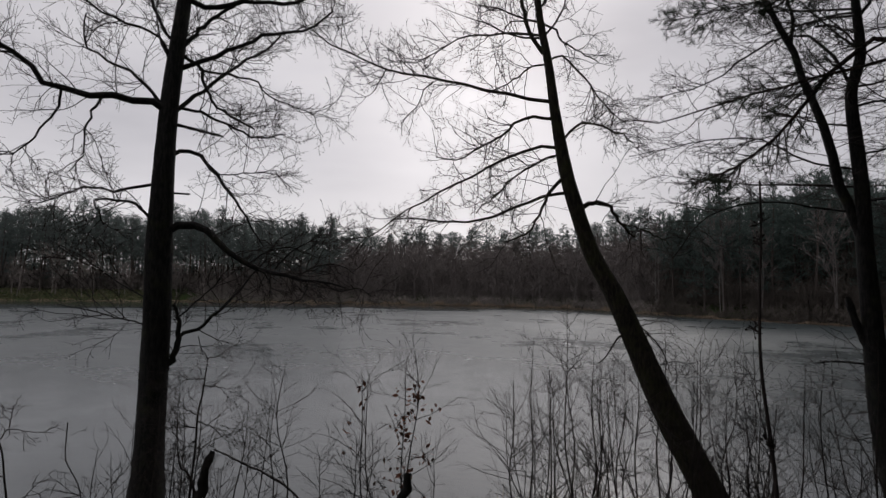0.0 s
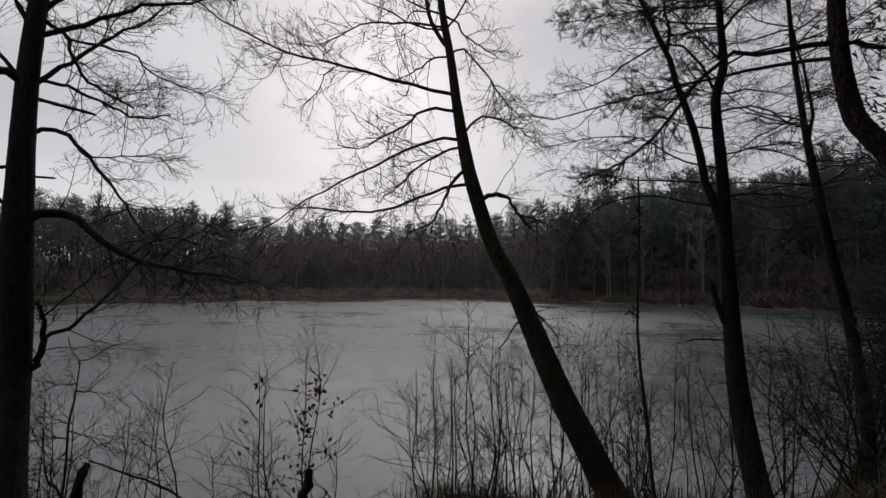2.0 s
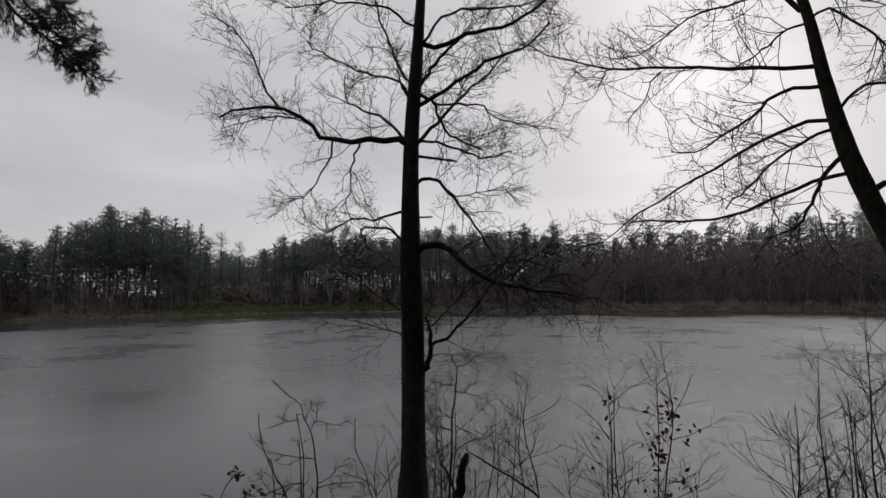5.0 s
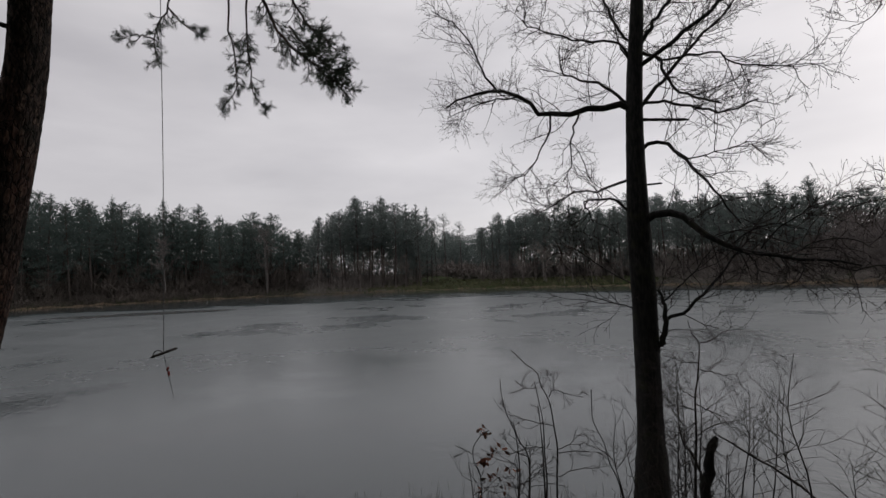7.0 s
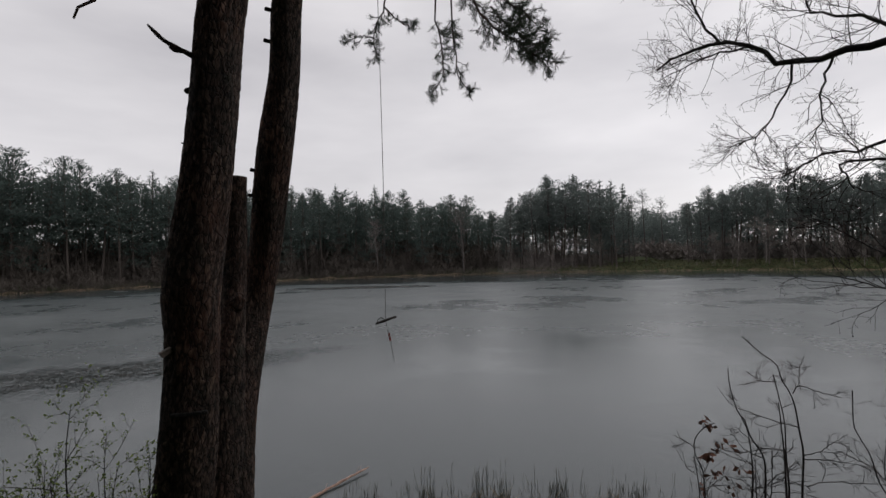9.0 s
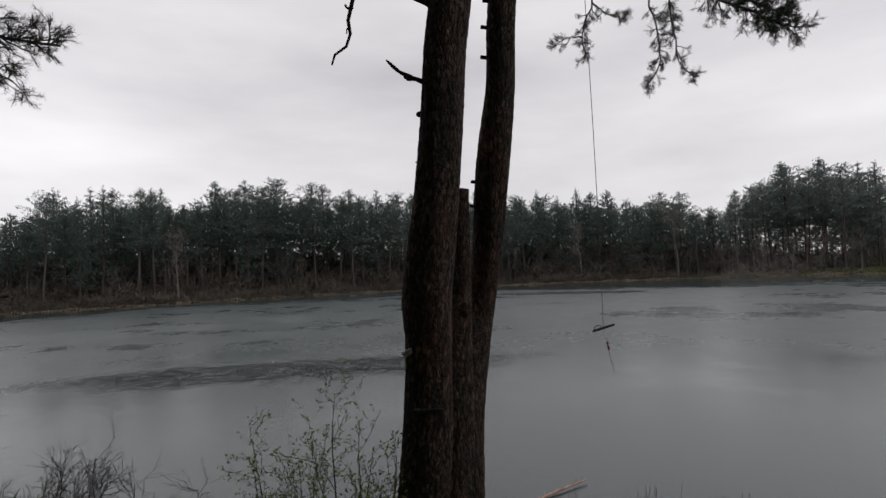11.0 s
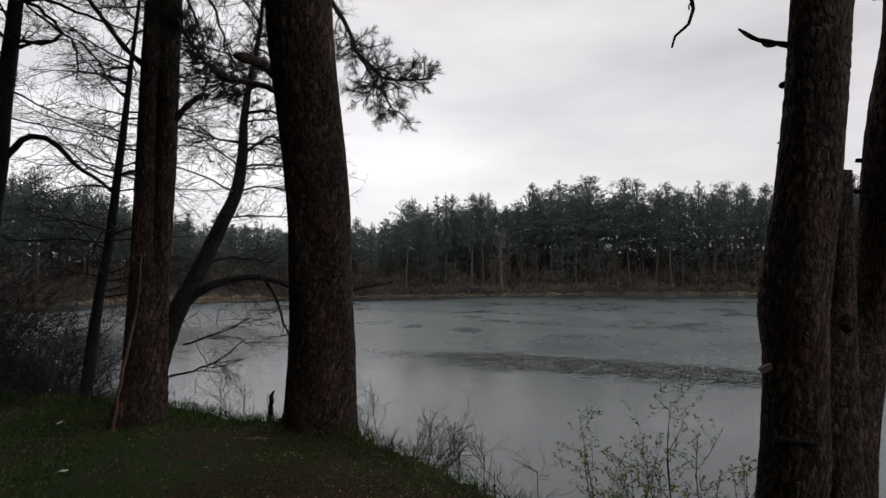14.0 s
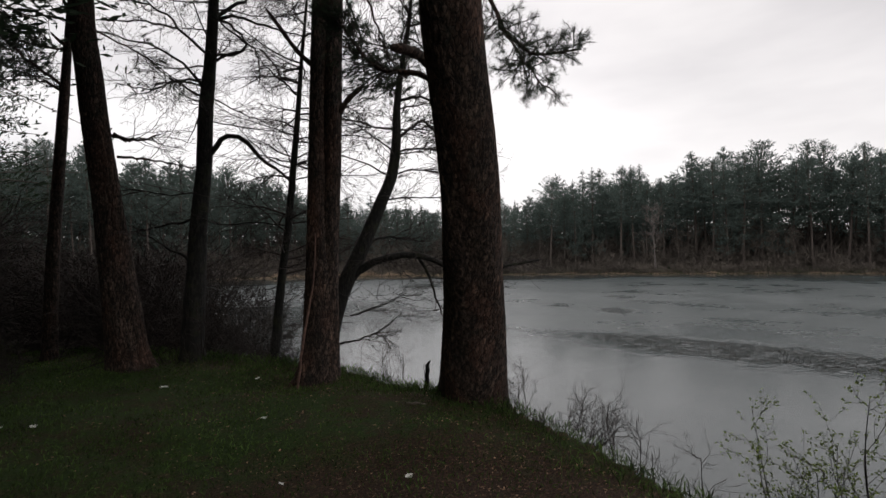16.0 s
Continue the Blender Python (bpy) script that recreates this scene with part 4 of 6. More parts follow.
trunk(D, [(-0.29, -2.75, 0.28, -0.32), (-0.225, -2.2, 0.21, -0.45), (-0.16, -1.7, 0.194, -0.56), (-0.1, -1.2, 0.19, -0.63), (-0.075, -0.8, 0.183, -0.65), (-0.065, -0.5, 0.182, -0.67), (-0.07, -0.2, 0.192, -0.69), (-0.03, 0.1, 0.181, -0.71), (0.04, 0.6, 0.164, -0.74), (0.09, 1.1, 0.157, -0.78), (0.13, 1.6, 0.158, -0.81), (0.21, 2.1, 0.157, -0.84), (0.28, 2.6, 0.156, -0.87), (0.38, 3.6, 0.14, -0.93), (0.55, 5.4, 0.105, -1.05)], 0.03)
trunk(D, [(0.02, -2.6, 0.27, -0.5), (0.1, -2.1, 0.205, -0.45), (0.15, -1.7, 0.172, -0.36), (0.21, -1.2, 0.157, -0.2), (0.30, -0.8, 0.147, 0.0), (0.40, -0.4, 0.133, 0.18), (0.48, 0.1, 0.136, 0.19), (0.53, 0.6, 0.144, 0.11), (0.58, 1.1, 0.145, 0.02), (0.64, 1.6, 0.131, -0.06), (0.66, 2.1, 0.128, -0.14), (0.71, 2.6, 0.118, -0.22), (0.77, 3.0, 0.115, -0.29), (0.86, 4.2, 0.108, -0.3), (1.0, 7.3, 0.09, -0.1)], 0.03, 0.014)
trunk(D, [(-0.08, -2.6, 0.25, -0.52), (0.02, -2.1, 0.2, -0.47), (0.08, -1.6, 0.165, -0.42), (0.14, -1.1, 0.138, -0.34), (0.185, -0.6, 0.11, -0.2), (0.215, -0.2, 0.095, -0.08), (0.232, 0.3, 0.09, 0.0), (0.245, 0.71, 0.083, 0.0)], 0.03, 0.012, 0.0, True)
limb(D, [(0.1, 1.92), (-0.11, 2.03), (-0.275, 2.08), (-0.435, 2.06), (-0.51, 1.95), (-0.54, 1.81), (-0.585, 1.65), (-0.675, 1.49)], 0.028, 0.007, -0.1, True, -0.84)
limb(D, [(-0.435, 2.06), (-0.45, 2.10), (-0.445, 2.13)], 0.009, 0.004, 0.02, True, -0.9)
limb(D, [(-0.52, 1.92), (-0.56, 1.925), (-0.575, 1.96)], 0.009, 0.004, 0.02, True, -0.9)
limb(D, [(-0.54, 1.77), (-0.565, 1.76), (-0.57, 1.74)], 0.007, 0.004, 0.02, True, -0.91)
stub(D, [(0.07, 1.32), (-0.01, 1.38), (-0.13, 1.43), (-0.21, 1.47), (-0.295, 1.55)], 0.022, 0.011, -0.05, -0.8)
stub(D, [(-0.10, 1.41), (-0.14, 1.40), (-0.17, 1.415)], 0.012, 0.008, -0.05, -0.82)
stub(D, [(0.03, 1.155), (-0.09, 1.17)], 0.021, 0.021, 0.05, -0.8)
stub(D, [(0.0, 0.79), (-0.115, 0.81)], 0.012, 0.007, 0.03, -0.78)
burl = bmesh.new()
bmesh.ops.create_icosphere(burl, subdivisions=3, radius=0.058)
for bv in burl.verts:
    bv.co *= 1 + 0.16 * math.sin(bv.co.x * 90) * math.sin(bv.co.z * 80 + 1) + 0.1 * math.sin(bv.co.y * 60)
    bv.co.z *= 1.35
bmesh.ops.translate(burl, vec=Vector(D.p(0.235, -0.33, -0.2)) - Vector(D.o), verts=burl.verts)
burl_mesh = bpy.data.meshes.new("burl")
burl.to_mesh(burl_mesh)
burl.free()
part("burl", burl_mesh, PINE, D.ob, "dark knot where the stems part")
DN = Tree("", 68, 7.0, "", "", PINE, 17, other=D)
limb(DN, [(-0.8, 3.81), (-0.79, 3.29), (-0.9, 3.07), (-0.94, 2.77), (-0.9, 2.59)], 0.015, 0.006, 0.0)
limb(DN, [(-0.79, 3.27), (-0.62, 3.05), (-0.42, 2.89)], 0.011, 0.005, -0.2)
limb(DN, [(-0.93, 2.86), (-1.13, 2.94), (-1.32, 2.91)], 0.011, 0.004, 0.2)
limb(DN, [(-0.08, 3.78), (-0.14, 3.22), (-0.09, 2.93), (-0.04, 2.61), (-0.08, 2.32), (-0.24, 2.13)], 0.015, 0.006, 0.2)
limb(DN, [(0.08, 3.77), (0.08, 2.99), (0.12, 2.61), (0.13, 2.31), (0.3, 2.05)], 0.015, 0.006, -0.2)
limb(DN, [(0.17, 3.77), (0.5, 2.99), (0.77, 2.77), (1.03, 2.52), (1.26, 2.37)], 0.023, 0.008, -0.3)
limb(DN, [(0.53, 3.75), (0.83, 3.37), (1.06, 3.25), (1.23, 3.11)], 0.019, 0.008, 0.3)
limb(DN, [(0.59, 3.23), (0.86, 2.93), (1.15, 2.73), (1.37, 2.8)], 0.015, 0.008, 0.0)
needled(DN, DN.lines[:5], D.rng, 0.05, 0.17, 4, 0.09, 0.35, 14, up=0.0)
needled(DN, DN.lines[5:], D.rng, 0.022, 0.3, 6, 0.12, 0.15, 15, up=0.0)
high_crown(D, *D.stems[0][-1][:2], 6.2, 12.5, 3.4, D.rng, 220)

E = Tree("pine_tree", 136.5, 5.5, "stout old pine with plated bark on the bank's edge", "pine tree", PINE, 8)
trunk(E, [(0.0, -1.84, 0.385, 0.52), (0.01, -1.45, 0.358, 0.38), (0.015, -1.1, 0.335, 0.2), (0.04, -0.7, 0.31, 0.0), (0.045, -0.3, 0.29, -0.25), (0.037, 0.1, 0.277, -0.5), (0.034, 0.5, 0.256, -0.75), (0.012, 0.9, 0.237, -1.0), (-0.025, 1.3, 0.227, -1.22), (-0.07, 1.7, 0.22, -1.45), (-0.09, 2.1, 0.212, -1.7), (-0.12, 2.5, 0.19, -2.0), (-0.16, 3.2, 0.15, -2.5), (-0.2, 5.6, 0.12, -3.2)], 0.034)
stub(E, [(-0.24, 1.83), (-0.42, 1.92), (-0.54, 1.94), (-0.67, 1.91)], 0.06, 0.045, -0.5)
limb(E, [(-0.24, 1.77), (-0.53, 1.85), (-0.77, 1.9), (-1.01, 2.03), (-1.2, 2.31), (-1.39, 2.65)], 0.033, 0.009, 0.3)
limb(E, [(0.07, 2.9), (0.22, 2.45), (0.34, 2.09), (0.49, 1.81), (0.69, 1.67), (0.96, 1.67)], 0.027, 0.009, -0.9)
limb(E, [(0.39, 2.21), (0.51, 1.83), (0.61, 1.5), (0.7, 1.36)], 0.015, 0.006, -0.9)
needled(E, [E.lines[1], E.lines[2]], E.rng, 0.04, 0.32, 6, 0.12, 0.25, 14)
needled(E, [E.lines[0]], E.rng, 0.018, 0.5, 6, 0.14, 0.2, 24)
high_crown(E, *E.stems[0][-1][:2], 5.6, 12.5, 4.0, E.rng, 300)

K = Tree("pine_tree", 151, 6.9, "straight pine with rough bark on the grassy bank", "pine tree", PINE, 9)
trunk(K, [(-0.42, -1.67, 0.14), (-0.23, -1.49, 0.214), (-0.15, -0.99, 0.2), (-0.14, -0.3, 0.172), (-0.16, 0.4, 0.128), (-0.15, 1.1, 0.111), (-0.14, 1.81, 0.103), (-0.1, 3.22, 0.1), (-0.08, 5.0, 0.089), (-0.06, 6.79, 0.071)], 0.04)
trunk(K, [(-0.07, -1.0, 0.158), (-0.04, -0.3, 0.137), (-0.01, 0.26, 0.119), (0.03, 1.11, 0.112), (0.05, 2.17, 0.108), (0.08, 3.23, 0.105), (0.11, 5.02, 0.094), (0.13, 6.82, 0.072)], 0.04)
stub(K, [(0.07, 1.71), (0.22, 1.95), (0.43, 2.15)], 0.043, 0.029, -0.1)
limb(K, [(0.17, 3.46), (0.26, 3.21), (0.39, 2.9), (0.44, 2.56), (0.45, 2.36)], 0.018, 0.007, 0.3)
limb(K, [(0.4, 3.47), (0.49, 3.23), (0.58, 2.92), (0.67, 2.61), (0.77, 2.38)], 0.018, 0.007, -0.3)
limb(K, [(0.16, 2.67), (0.38, 2.68), (0.5, 2.72)], 0.015, 0.007, 0.3)
stub(K, [(-0.19, 2.39), (-0.38, 2.56), (-0.57, 2.81), (-0.73, 3.02)], 0.032, 0.021, -0.1)
crown(K, 0.12, 0.7, 0.34, 0.15, 4, 2, 0.0, 9, 0)
high_crown(K, *K.stems[0][-1][:2], 6.4, 13, 3.6, K.rng, 280)

KB = Tree("crooked_alder_tree", 147, 8.2, "crooked dark alder with an arching low limb over the water", "alder tree", ALDER, 10)
trunk(KB, [(-0.81, -1.7, 0.152), (-0.64, -1.12, 0.14), (-0.45, -0.53, 0.127), (-0.18, 0.05, 0.115), (0.13, 0.77, 0.096), (0.32, 1.24, 0.083), (0.39, 1.76, 0.069), (0.41, 2.27, 0.055), (0.49, 2.88, 0.042), (0.61, 3.57, 0.031), (0.71, 4.62, 0.017)])
limb(KB, [(-0.35, -0.37), (-0.1, -0.12), (0.32, 0.0), (0.74, -0.0), (1.15, -0.14), (1.54, -0.27), (2.06, -0.15), (2.48, -0.08)], 0.065, 0.017, -0.4)
limb(KB, [(0.71, -0.02), (0.88, -0.35), (0.96, -0.65), (1.11, -1.02)], 0.027, 0.009, -0.2)
limb(KB, [(0.39, 1.71), (0.6, 1.96), (0.82, 2.11), (1.1, 1.92)], 0.031, 0.013, 0.3)
limb(KB, [(0.43, 2.36), (0.72, 2.41), (1.0, 2.2), (1.11, 1.96)], 0.027, 0.009, -0.4)
limb(KB, [(-0.09, 0.22), (0.34, 0.31), (0.79, 0.24)], 0.022, 0.009, 0.5)
limb(KB, [(0.38, 1.93), (0.04, 2.01), (-0.23, 1.98)], 0.018, 0.007, 0.3)
limb(KB, [(0.37, 1.59), (0.79, 1.63), (1.12, 1.55), (1.53, 1.57)], 0.018, 0.007, -0.3)
limb(KB, [(0.32, 1.24), (0.71, 1.34), (1.16, 1.32), (1.63, 1.38)], 0.013, 0.007, 0.3)
limb(KB, [(0.16, 0.86), (0.6, 0.88), (1.09, 0.85)], 0.013, 0.007, -0.3)
limb(KB, [(-0.33, -0.87), (0.06, -0.77), (0.34, -0.65), (0.52, -0.57)], 0.017, 0.007, 0.2)
limb(KB, [(-0.5, -1.29), (-0.16, -1.21), (0.19, -1.04), (0.43, -0.83)], 0.017, 0.006, -0.2)
crown(KB, 0.07, 0.7, 0.36, 0.16, 5, 2, 0.0, 1.0, 20, 0.0022, flat=0.4)
needled(KB, [KB.lines[2], KB.lines[3], KB.stems[0][30:]], KB.rng, 0.05, 0.5, 5, 0.14, 0.35, 20)

KL = Tree("sapling", 155, 8.5, "slender leafless tree with level thin branches", "tree", ALDER, 11)
trunk(KL, [(-0.36, -1.96, 0.079), (-0.28, -1.37, 0.073), (-0.18, -0.35, 0.063), (-0.07, 0.5, 0.057), (0.01, 1.36, 0.05), (0.09, 2.23, 0.04), (0.16, 3.1, 0.03), (0.24, 3.98, 0.02), (0.31, 5.05, 0.01)])
limb(KL, [(0.1, 2.49), (-0.17, 2.76), (-0.42, 2.99), (-0.54, 3.24), (-0.75, 3.41)], 0.013, 0.005, 0.3)
limb(KL, [(0.04, 1.88), (-0.34, 1.97), (-0.8, 2.08), (-1.08, 2.25)], 0.011, 0.004, -0.3)
limb(KL, [(0.01, 1.45), (-0.37, 1.54), (-0.78, 1.51), (-1.11, 1.6)], 0.011, 0.004, 0.3)
limb(KL, [(0.06, 1.75), (0.31, 1.79), (0.81, 1.87), (1.23, 1.82)], 0.011, 0.004, -0.3)
limb(KL, [(-0.02, 1.19), (0.47, 1.3), (1.01, 1.31), (1.58, 1.41)], 0.011, 0.004, 0.3)
limb(KL, [(0.08, 2.14), (0.58, 2.14), (1.03, 2.32), (1.4, 2.31)], 0.011, 0.004, 0.2)
limb(KL, [(-0.09, 0.5), (-0.54, 0.54), (-1.0, 0.5), (-1.36, 0.65)], 0.011, 0.004, -0.2)
crown(KL, 0.1, 0.6, 0.36, 0.16, 4, 2, -0.05, -0.8, 60, 0.0017, flat=0.4)

KM = Tree("alder_tree", 165, 9.0, "dark straight alder with a hooked limb on the bank", "alder tree", ALDER, 12)
trunk(KM, [(0.06, -1.78, 0.169), (0.07, -1.36, 0.161), (0.12, -0.33, 0.145), (0.17, 0.53, 0.129), (0.25, 1.4, 0.114), (0.29, 2.27, 0.106), (0.36, 3.15, 0.09), (0.41, 4.04, 0.078), (0.49, 6.27, 0.049), (0.57, 8.08, 0.017)])
limb(KM, [(0.3, 1.49), (0.44, 1.81), (0.64, 1.9), (0.84, 1.84), (0.99, 1.62), (1.23, 1.45), (1.55, 1.14)], 0.049, 0.016, -0.4)
limb(KM, [(0.42, 3.78), (0.74, 4.07), (1.1, 4.38), (1.59, 4.74)], 0.033, 0.012, 0.4)
limb(KM, [(0.37, 3.16), (0.71, 3.2), (0.87, 3.33), (0.55, 3.51), (0.32, 3.63)], 0.029, 0.008, -0.5)
limb(KM, [(0.19, 0.62), (-0.3, 0.54), (-0.77, 0.42)], 0.024, 0.008, 0.4)
limb(KM, [(0.14, -0.07), (-0.14, 0.14), (-0.42, 0.31), (-0.62, 0.41)], 0.024, 0.008, -0.3)
limb(KM, [(0.32, 2.71), (-0.01, 2.72), (-0.44, 2.45), (-0.71, 2.46)], 0.02, 0.008, -0.4)
limb(KM, [(0.23, 2.67), (0.03, 2.92), (-0.23, 3.07), (-0.58, 3.16), (-0.91, 3.2), (-1.23, 3.18)], 0.024, 0.008, -0.3)
limb(KM, [(0.28, 3.2), (0.0, 3.48), (-0.1, 3.56), (-0.22, 3.78), (-0.49, 3.89), (-0.79, 3.95), (-1.13, 4.01)], 0.024, 0.008, 0.4)
limb(KM, [(-0.09, 3.51), (-0.45, 3.57), (-0.82, 3.55), (-1.16, 3.53)], 0.019, 0.008, 0.2)
limb(KM, [(0.23, 2.67), (-0.01, 2.67), (-0.3, 2.57), (-0.5, 2.37), (-0.68, 2.35)], 0.016, 0.006, -0.4)
limb(KM, [(0.47, 3.75), (0.73, 3.82), (0.97, 3.75), (1.38, 3.65), (1.72, 3.56)], 0.029, 0.01, -0.3)
limb(KM, [(0.47, 3.74), (0.65, 3.71), (0.9, 3.49), (1.03, 3.41), (1.1, 3.07), (1.09, 2.9)], 0.025, 0.008, 0.3)
stub(KM, [(0.43, 3.09), (0.64, 3.26), (0.83, 3.34)], 0.025, 0.012, 0.1)
limb(KM, [(1.08, 3.37), (1.28, 3.24), (1.53, 2.95), (1.71, 2.81)], 0.017, 0.007, 0.4)
limb(KM, [(0.37, 2.5), (0.77, 2.28), (1.09, 2.15), (1.51, 1.89)], 0.012, 0.006, -0.4)
limb(KM, [(0.3, 2.14), (0.78, 2.12), (1.22, 2.11), (1.79, 2.11)], 0.012, 0.006, 0.3)
limb(KM, [(0.25, 1.05), (-0.28, 1.0), (-0.73, 1.06), (-1.17, 0.99)], 0.012, 0.005, 0.3)
crown(KM, 0.12, 0.6, 0.34, 0.15, 4, 2, 0.0, 1.5, 24, 0.0018, flat=0.4)

KN = Tree("pine_tree", 172, 8.6, "thick leaning pine in the shade of the bank", "pine tree", PINE, 13)
trunk(KN, [(0.42, -2.01, 0.316), (0.33, -1.37, 0.263), (0.27, -0.74, 0.233), (0.18, 0.11, 0.202), (0.1, 0.88, 0.18), (0.0, 1.64, 0.163), (-0.08, 2.39, 0.155), (-0.16, 3.05, 0.152), (-0.18, 3.5, 0.151), (-0.2, 5.38, 0.125)], 0.05)
limb(KN, [(0.1, 1.72), (0.4, 1.7), (0.76, 1.86)], 0.027, 0.01, 0.3)
limb(KN, [(-0.37, 3.21), (-0.7, 3.19), (-1.04, 3.11), (-1.33, 3.02)], 0.015, 0.006, 0.2)
stub(KN, [(-0.36, 2.86), (-0.43, 2.9), (-0.5, 2.96)], 0.025, 0.012, -0.1)
limb(KN, [(0.18, 1.75), (0.36, 1.66), (0.53, 1.7), (0.69, 1.65)], 0.017, 0.007, -0.2)
limb(KN, [(0.22, 1.43), (0.53, 1.44), (0.9, 1.43), (1.21, 1.39)], 0.02, 0.007, 0.3)
limb(KN, [(-0.02, 3.12), (0.22, 2.99), (0.55, 2.83), (0.82, 2.62), (1.09, 2.41)], 0.013, 0.006, -0.3)
high_crown(KN, *KN.stems[0][-1][:2], 5.5, 12, 4.2, KN.rng, 340)
crown(KN, 0.12, 0.7, 0.34, 0.15, 4, 2, 0.0, 9, 0)
needled(KN, [KN.lines[4], KN.lines[1]], KN.rng, 0.09, 0.4, 4, 0.15, 0.3, 18)

KO = Tree("pine_tree", 176, 10.5, "slim straight pine in the shade", "pine tree", PINE, 14)
trunk(KO, [(0.01, -2.08, 0.11), (0.06, -0.3, 0.096), (0.13, 1.04, 0.089), (0.21, 2.41, 0.075), (0.28, 3.52, 0.06), (0.36, 4.83, 0.046)])
limb(KO, [(0.29, 2.79), (0.11, 2.9), (-0.17, 3.06), (-0.42, 3.27), (-0.72, 3.48)], 0.03, 0.011, -0.4)
limb(KO, [(0.28, 2.7), (0.03, 2.85), (-0.32, 3.0), (-0.73, 3.17)], 0.023, 0.008, 0.3)
limb(KO, [(0.28, 3.43), (0.05, 3.39), (-0.23, 3.37), (-0.42, 3.34)], 0.019, 0.008, -0.3)
high_crown(KO, *KO.stems[0][-1][:2], 5.5, 12, 3.4, KO.rng, 240)
needled(KO, KO.lines, KO.rng, 0.03, 0.45, 6, 0.16, 0.12, 24)



# ---- the far shore ----
def far_pine_mesh(seed, bare, nb=70, m=10, size=1.0, boughs=True, wide=1.0, blunt=0.0):
    """Stem and needle crown of a distant pine, 1 unit = its height. blunt: 0 a pointed top, 1 a rounded one."""
    rng = np.random.RandomState(seed)
    t = Tubes()
    lean = rng.randn(2) * 0.012
    h = np.linspace(0, 0.97, 6)
    p = np.stack([lean[0] * h * 2 + 0.004 * np.sin(h * 9), lean[1] * h * 2, h - 0.03], -1)
    t.add(p, 0.0098 * (1 - 0.85 * h) + 0.0012, 5)
    hh = bare + (0.96 - bare) * np.linspace(0, 1, nb) ** 0.85 + rng.randn(nb) * 0.012
    k = np.clip((hh - bare) / (1 - bare), 0, 1)
    a = np.cumsum(1.9 + rng.rand(nb) * 1.1)
    # boughs come in uneven tiers, longer on one side
    tier = 0.78 + 0.3 * np.sin(hh * (38 + 14 * rng.rand()) + 6 * rng.rand()) * (1 - 0.6 * k)
    side = 1 + 0.22 * np.cos(a - 6.28 * rng.rand())
    reach = wide * (0.215 + 0.05 * rng.rand()) * np.clip(1.02 - k, 0.03, 1) ** (0.95 - 0.4 * blunt) * np.minimum(1, 0.6 + 2.2 * k) * tier * side * (0.6 + 0.6 * rng.rand(nb))
    base = np.stack([np.interp(hh, h, p[:, 0]), np.interp(hh, h, p[:, 1]), hh], -1)
    out = np.stack([np.cos(a), np.sin(a), -0.1 + 0.95 * k + 0.12 * rng.randn(nb)], -1)
    tip = base + out * reach[:, None]
    if boughs:
        t.add(np.stack([base, (base + tip) / 2 + [0, 0, 0.004], tip], 1), np.stack([np.full(nb, 0.0018), np.full(nb, 0.0012), np.full(nb, 0.0006)], 1), 3)
    dead = 10 if boughs else 3
    hd = 0.12 + (bare - 0.1) * rng.rand(dead)
    ad = rng.rand(dead) * 6.28
    bd = np.stack([np.interp(hd, h, p[:, 0]), np.interp(hd, h, p[:, 1]), hd], -1)
    td = bd + np.stack([np.cos(ad), np.sin(ad), 0.2 - 0.5 * rng.rand(dead)], -1) * (0.03 + 0.06 * rng.rand(dead))[:, None]
    t.add(np.stack([bd, td], 1), np.tile([0.0013, 0.0005], (dead, 1)), 3)
    small = np.repeat((0.42 + 0.58 * np.clip(1.2 - k, 0, 1)) * np.clip((1.04 - k) / 0.24, 0.35, 1), m)
    sets = []
    for s, w in ((0.3, 1.0), (0.66, 1.0), (0.95, 0.75)):
        c = base + (tip - base) * s
        pos = np.repeat(c, m, axis=0) + rng.randn(nb * m, 3) * (np.array([0.024, 0.024, 0.013]) * w) * small[:, None]
        d = unit(rng.randn(nb * m, 3) * np.array([0.6, 0.6, 0.35]) + np.repeat(out, m, axis=0) * 0.75 + np.array([0, 0, 0.5]))
        sets.append(blades(pos, d, size * 0.026 * (0.45 + 0.9 * rng.rand(nb * m)) * small, size * 0.0064 * small, rng))
    n = 26
    lead = np.repeat([[*p[-1][:2], 0.0]], n, axis=0)
    lead[:, 2] = 0.88 + 0.105 * rng.rand(n) * (1 - 0.4 * blunt)
    sets.append(blades(lead + rng.randn(n, 3) * np.array([0.003, 0.003, 0]) * (1 + 2 * blunt), unit(rng.randn(n, 3) * 0.4 + [0, 0, 0.9]), 0.02, 0.0045, rng))
    return t.arrays(), joined(sets)


PINES = [far_pine_mesh(300 + i, 0.30 + 0.07 * (i % 4) if i % 4 else 0.16, 70, 10, 1.4, True, (1.0, 1.15, 0.95, 1.25)[i % 4], (0.0, 0.25, 0.0, 0.6)[i % 4]) for i in range(12)]
DEEP_PINES = [far_pine_mesh(340 + i, 0.16 + 0.08 * (i % 3), 44, 6, 2.3, False, 1.5, 0.3 * (i % 3)) for i in range(6)]
NEAR_PINES = [far_pine_mesh(360 + i, 0.2 + 0.1 * (i % 3), 60, 14, 0.62, True, 1.0) for i in range(4)]
FINE_PINES = [far_pine_mesh(370 + i, 0.3, 64, 26, 0.42, True, 1.0, 0.6) for i in range(2)]
YOUNG = [far_pine_mesh(380 + i, 0.03, 60, 10, 1.0, True, 1.1) for i in range(3)]
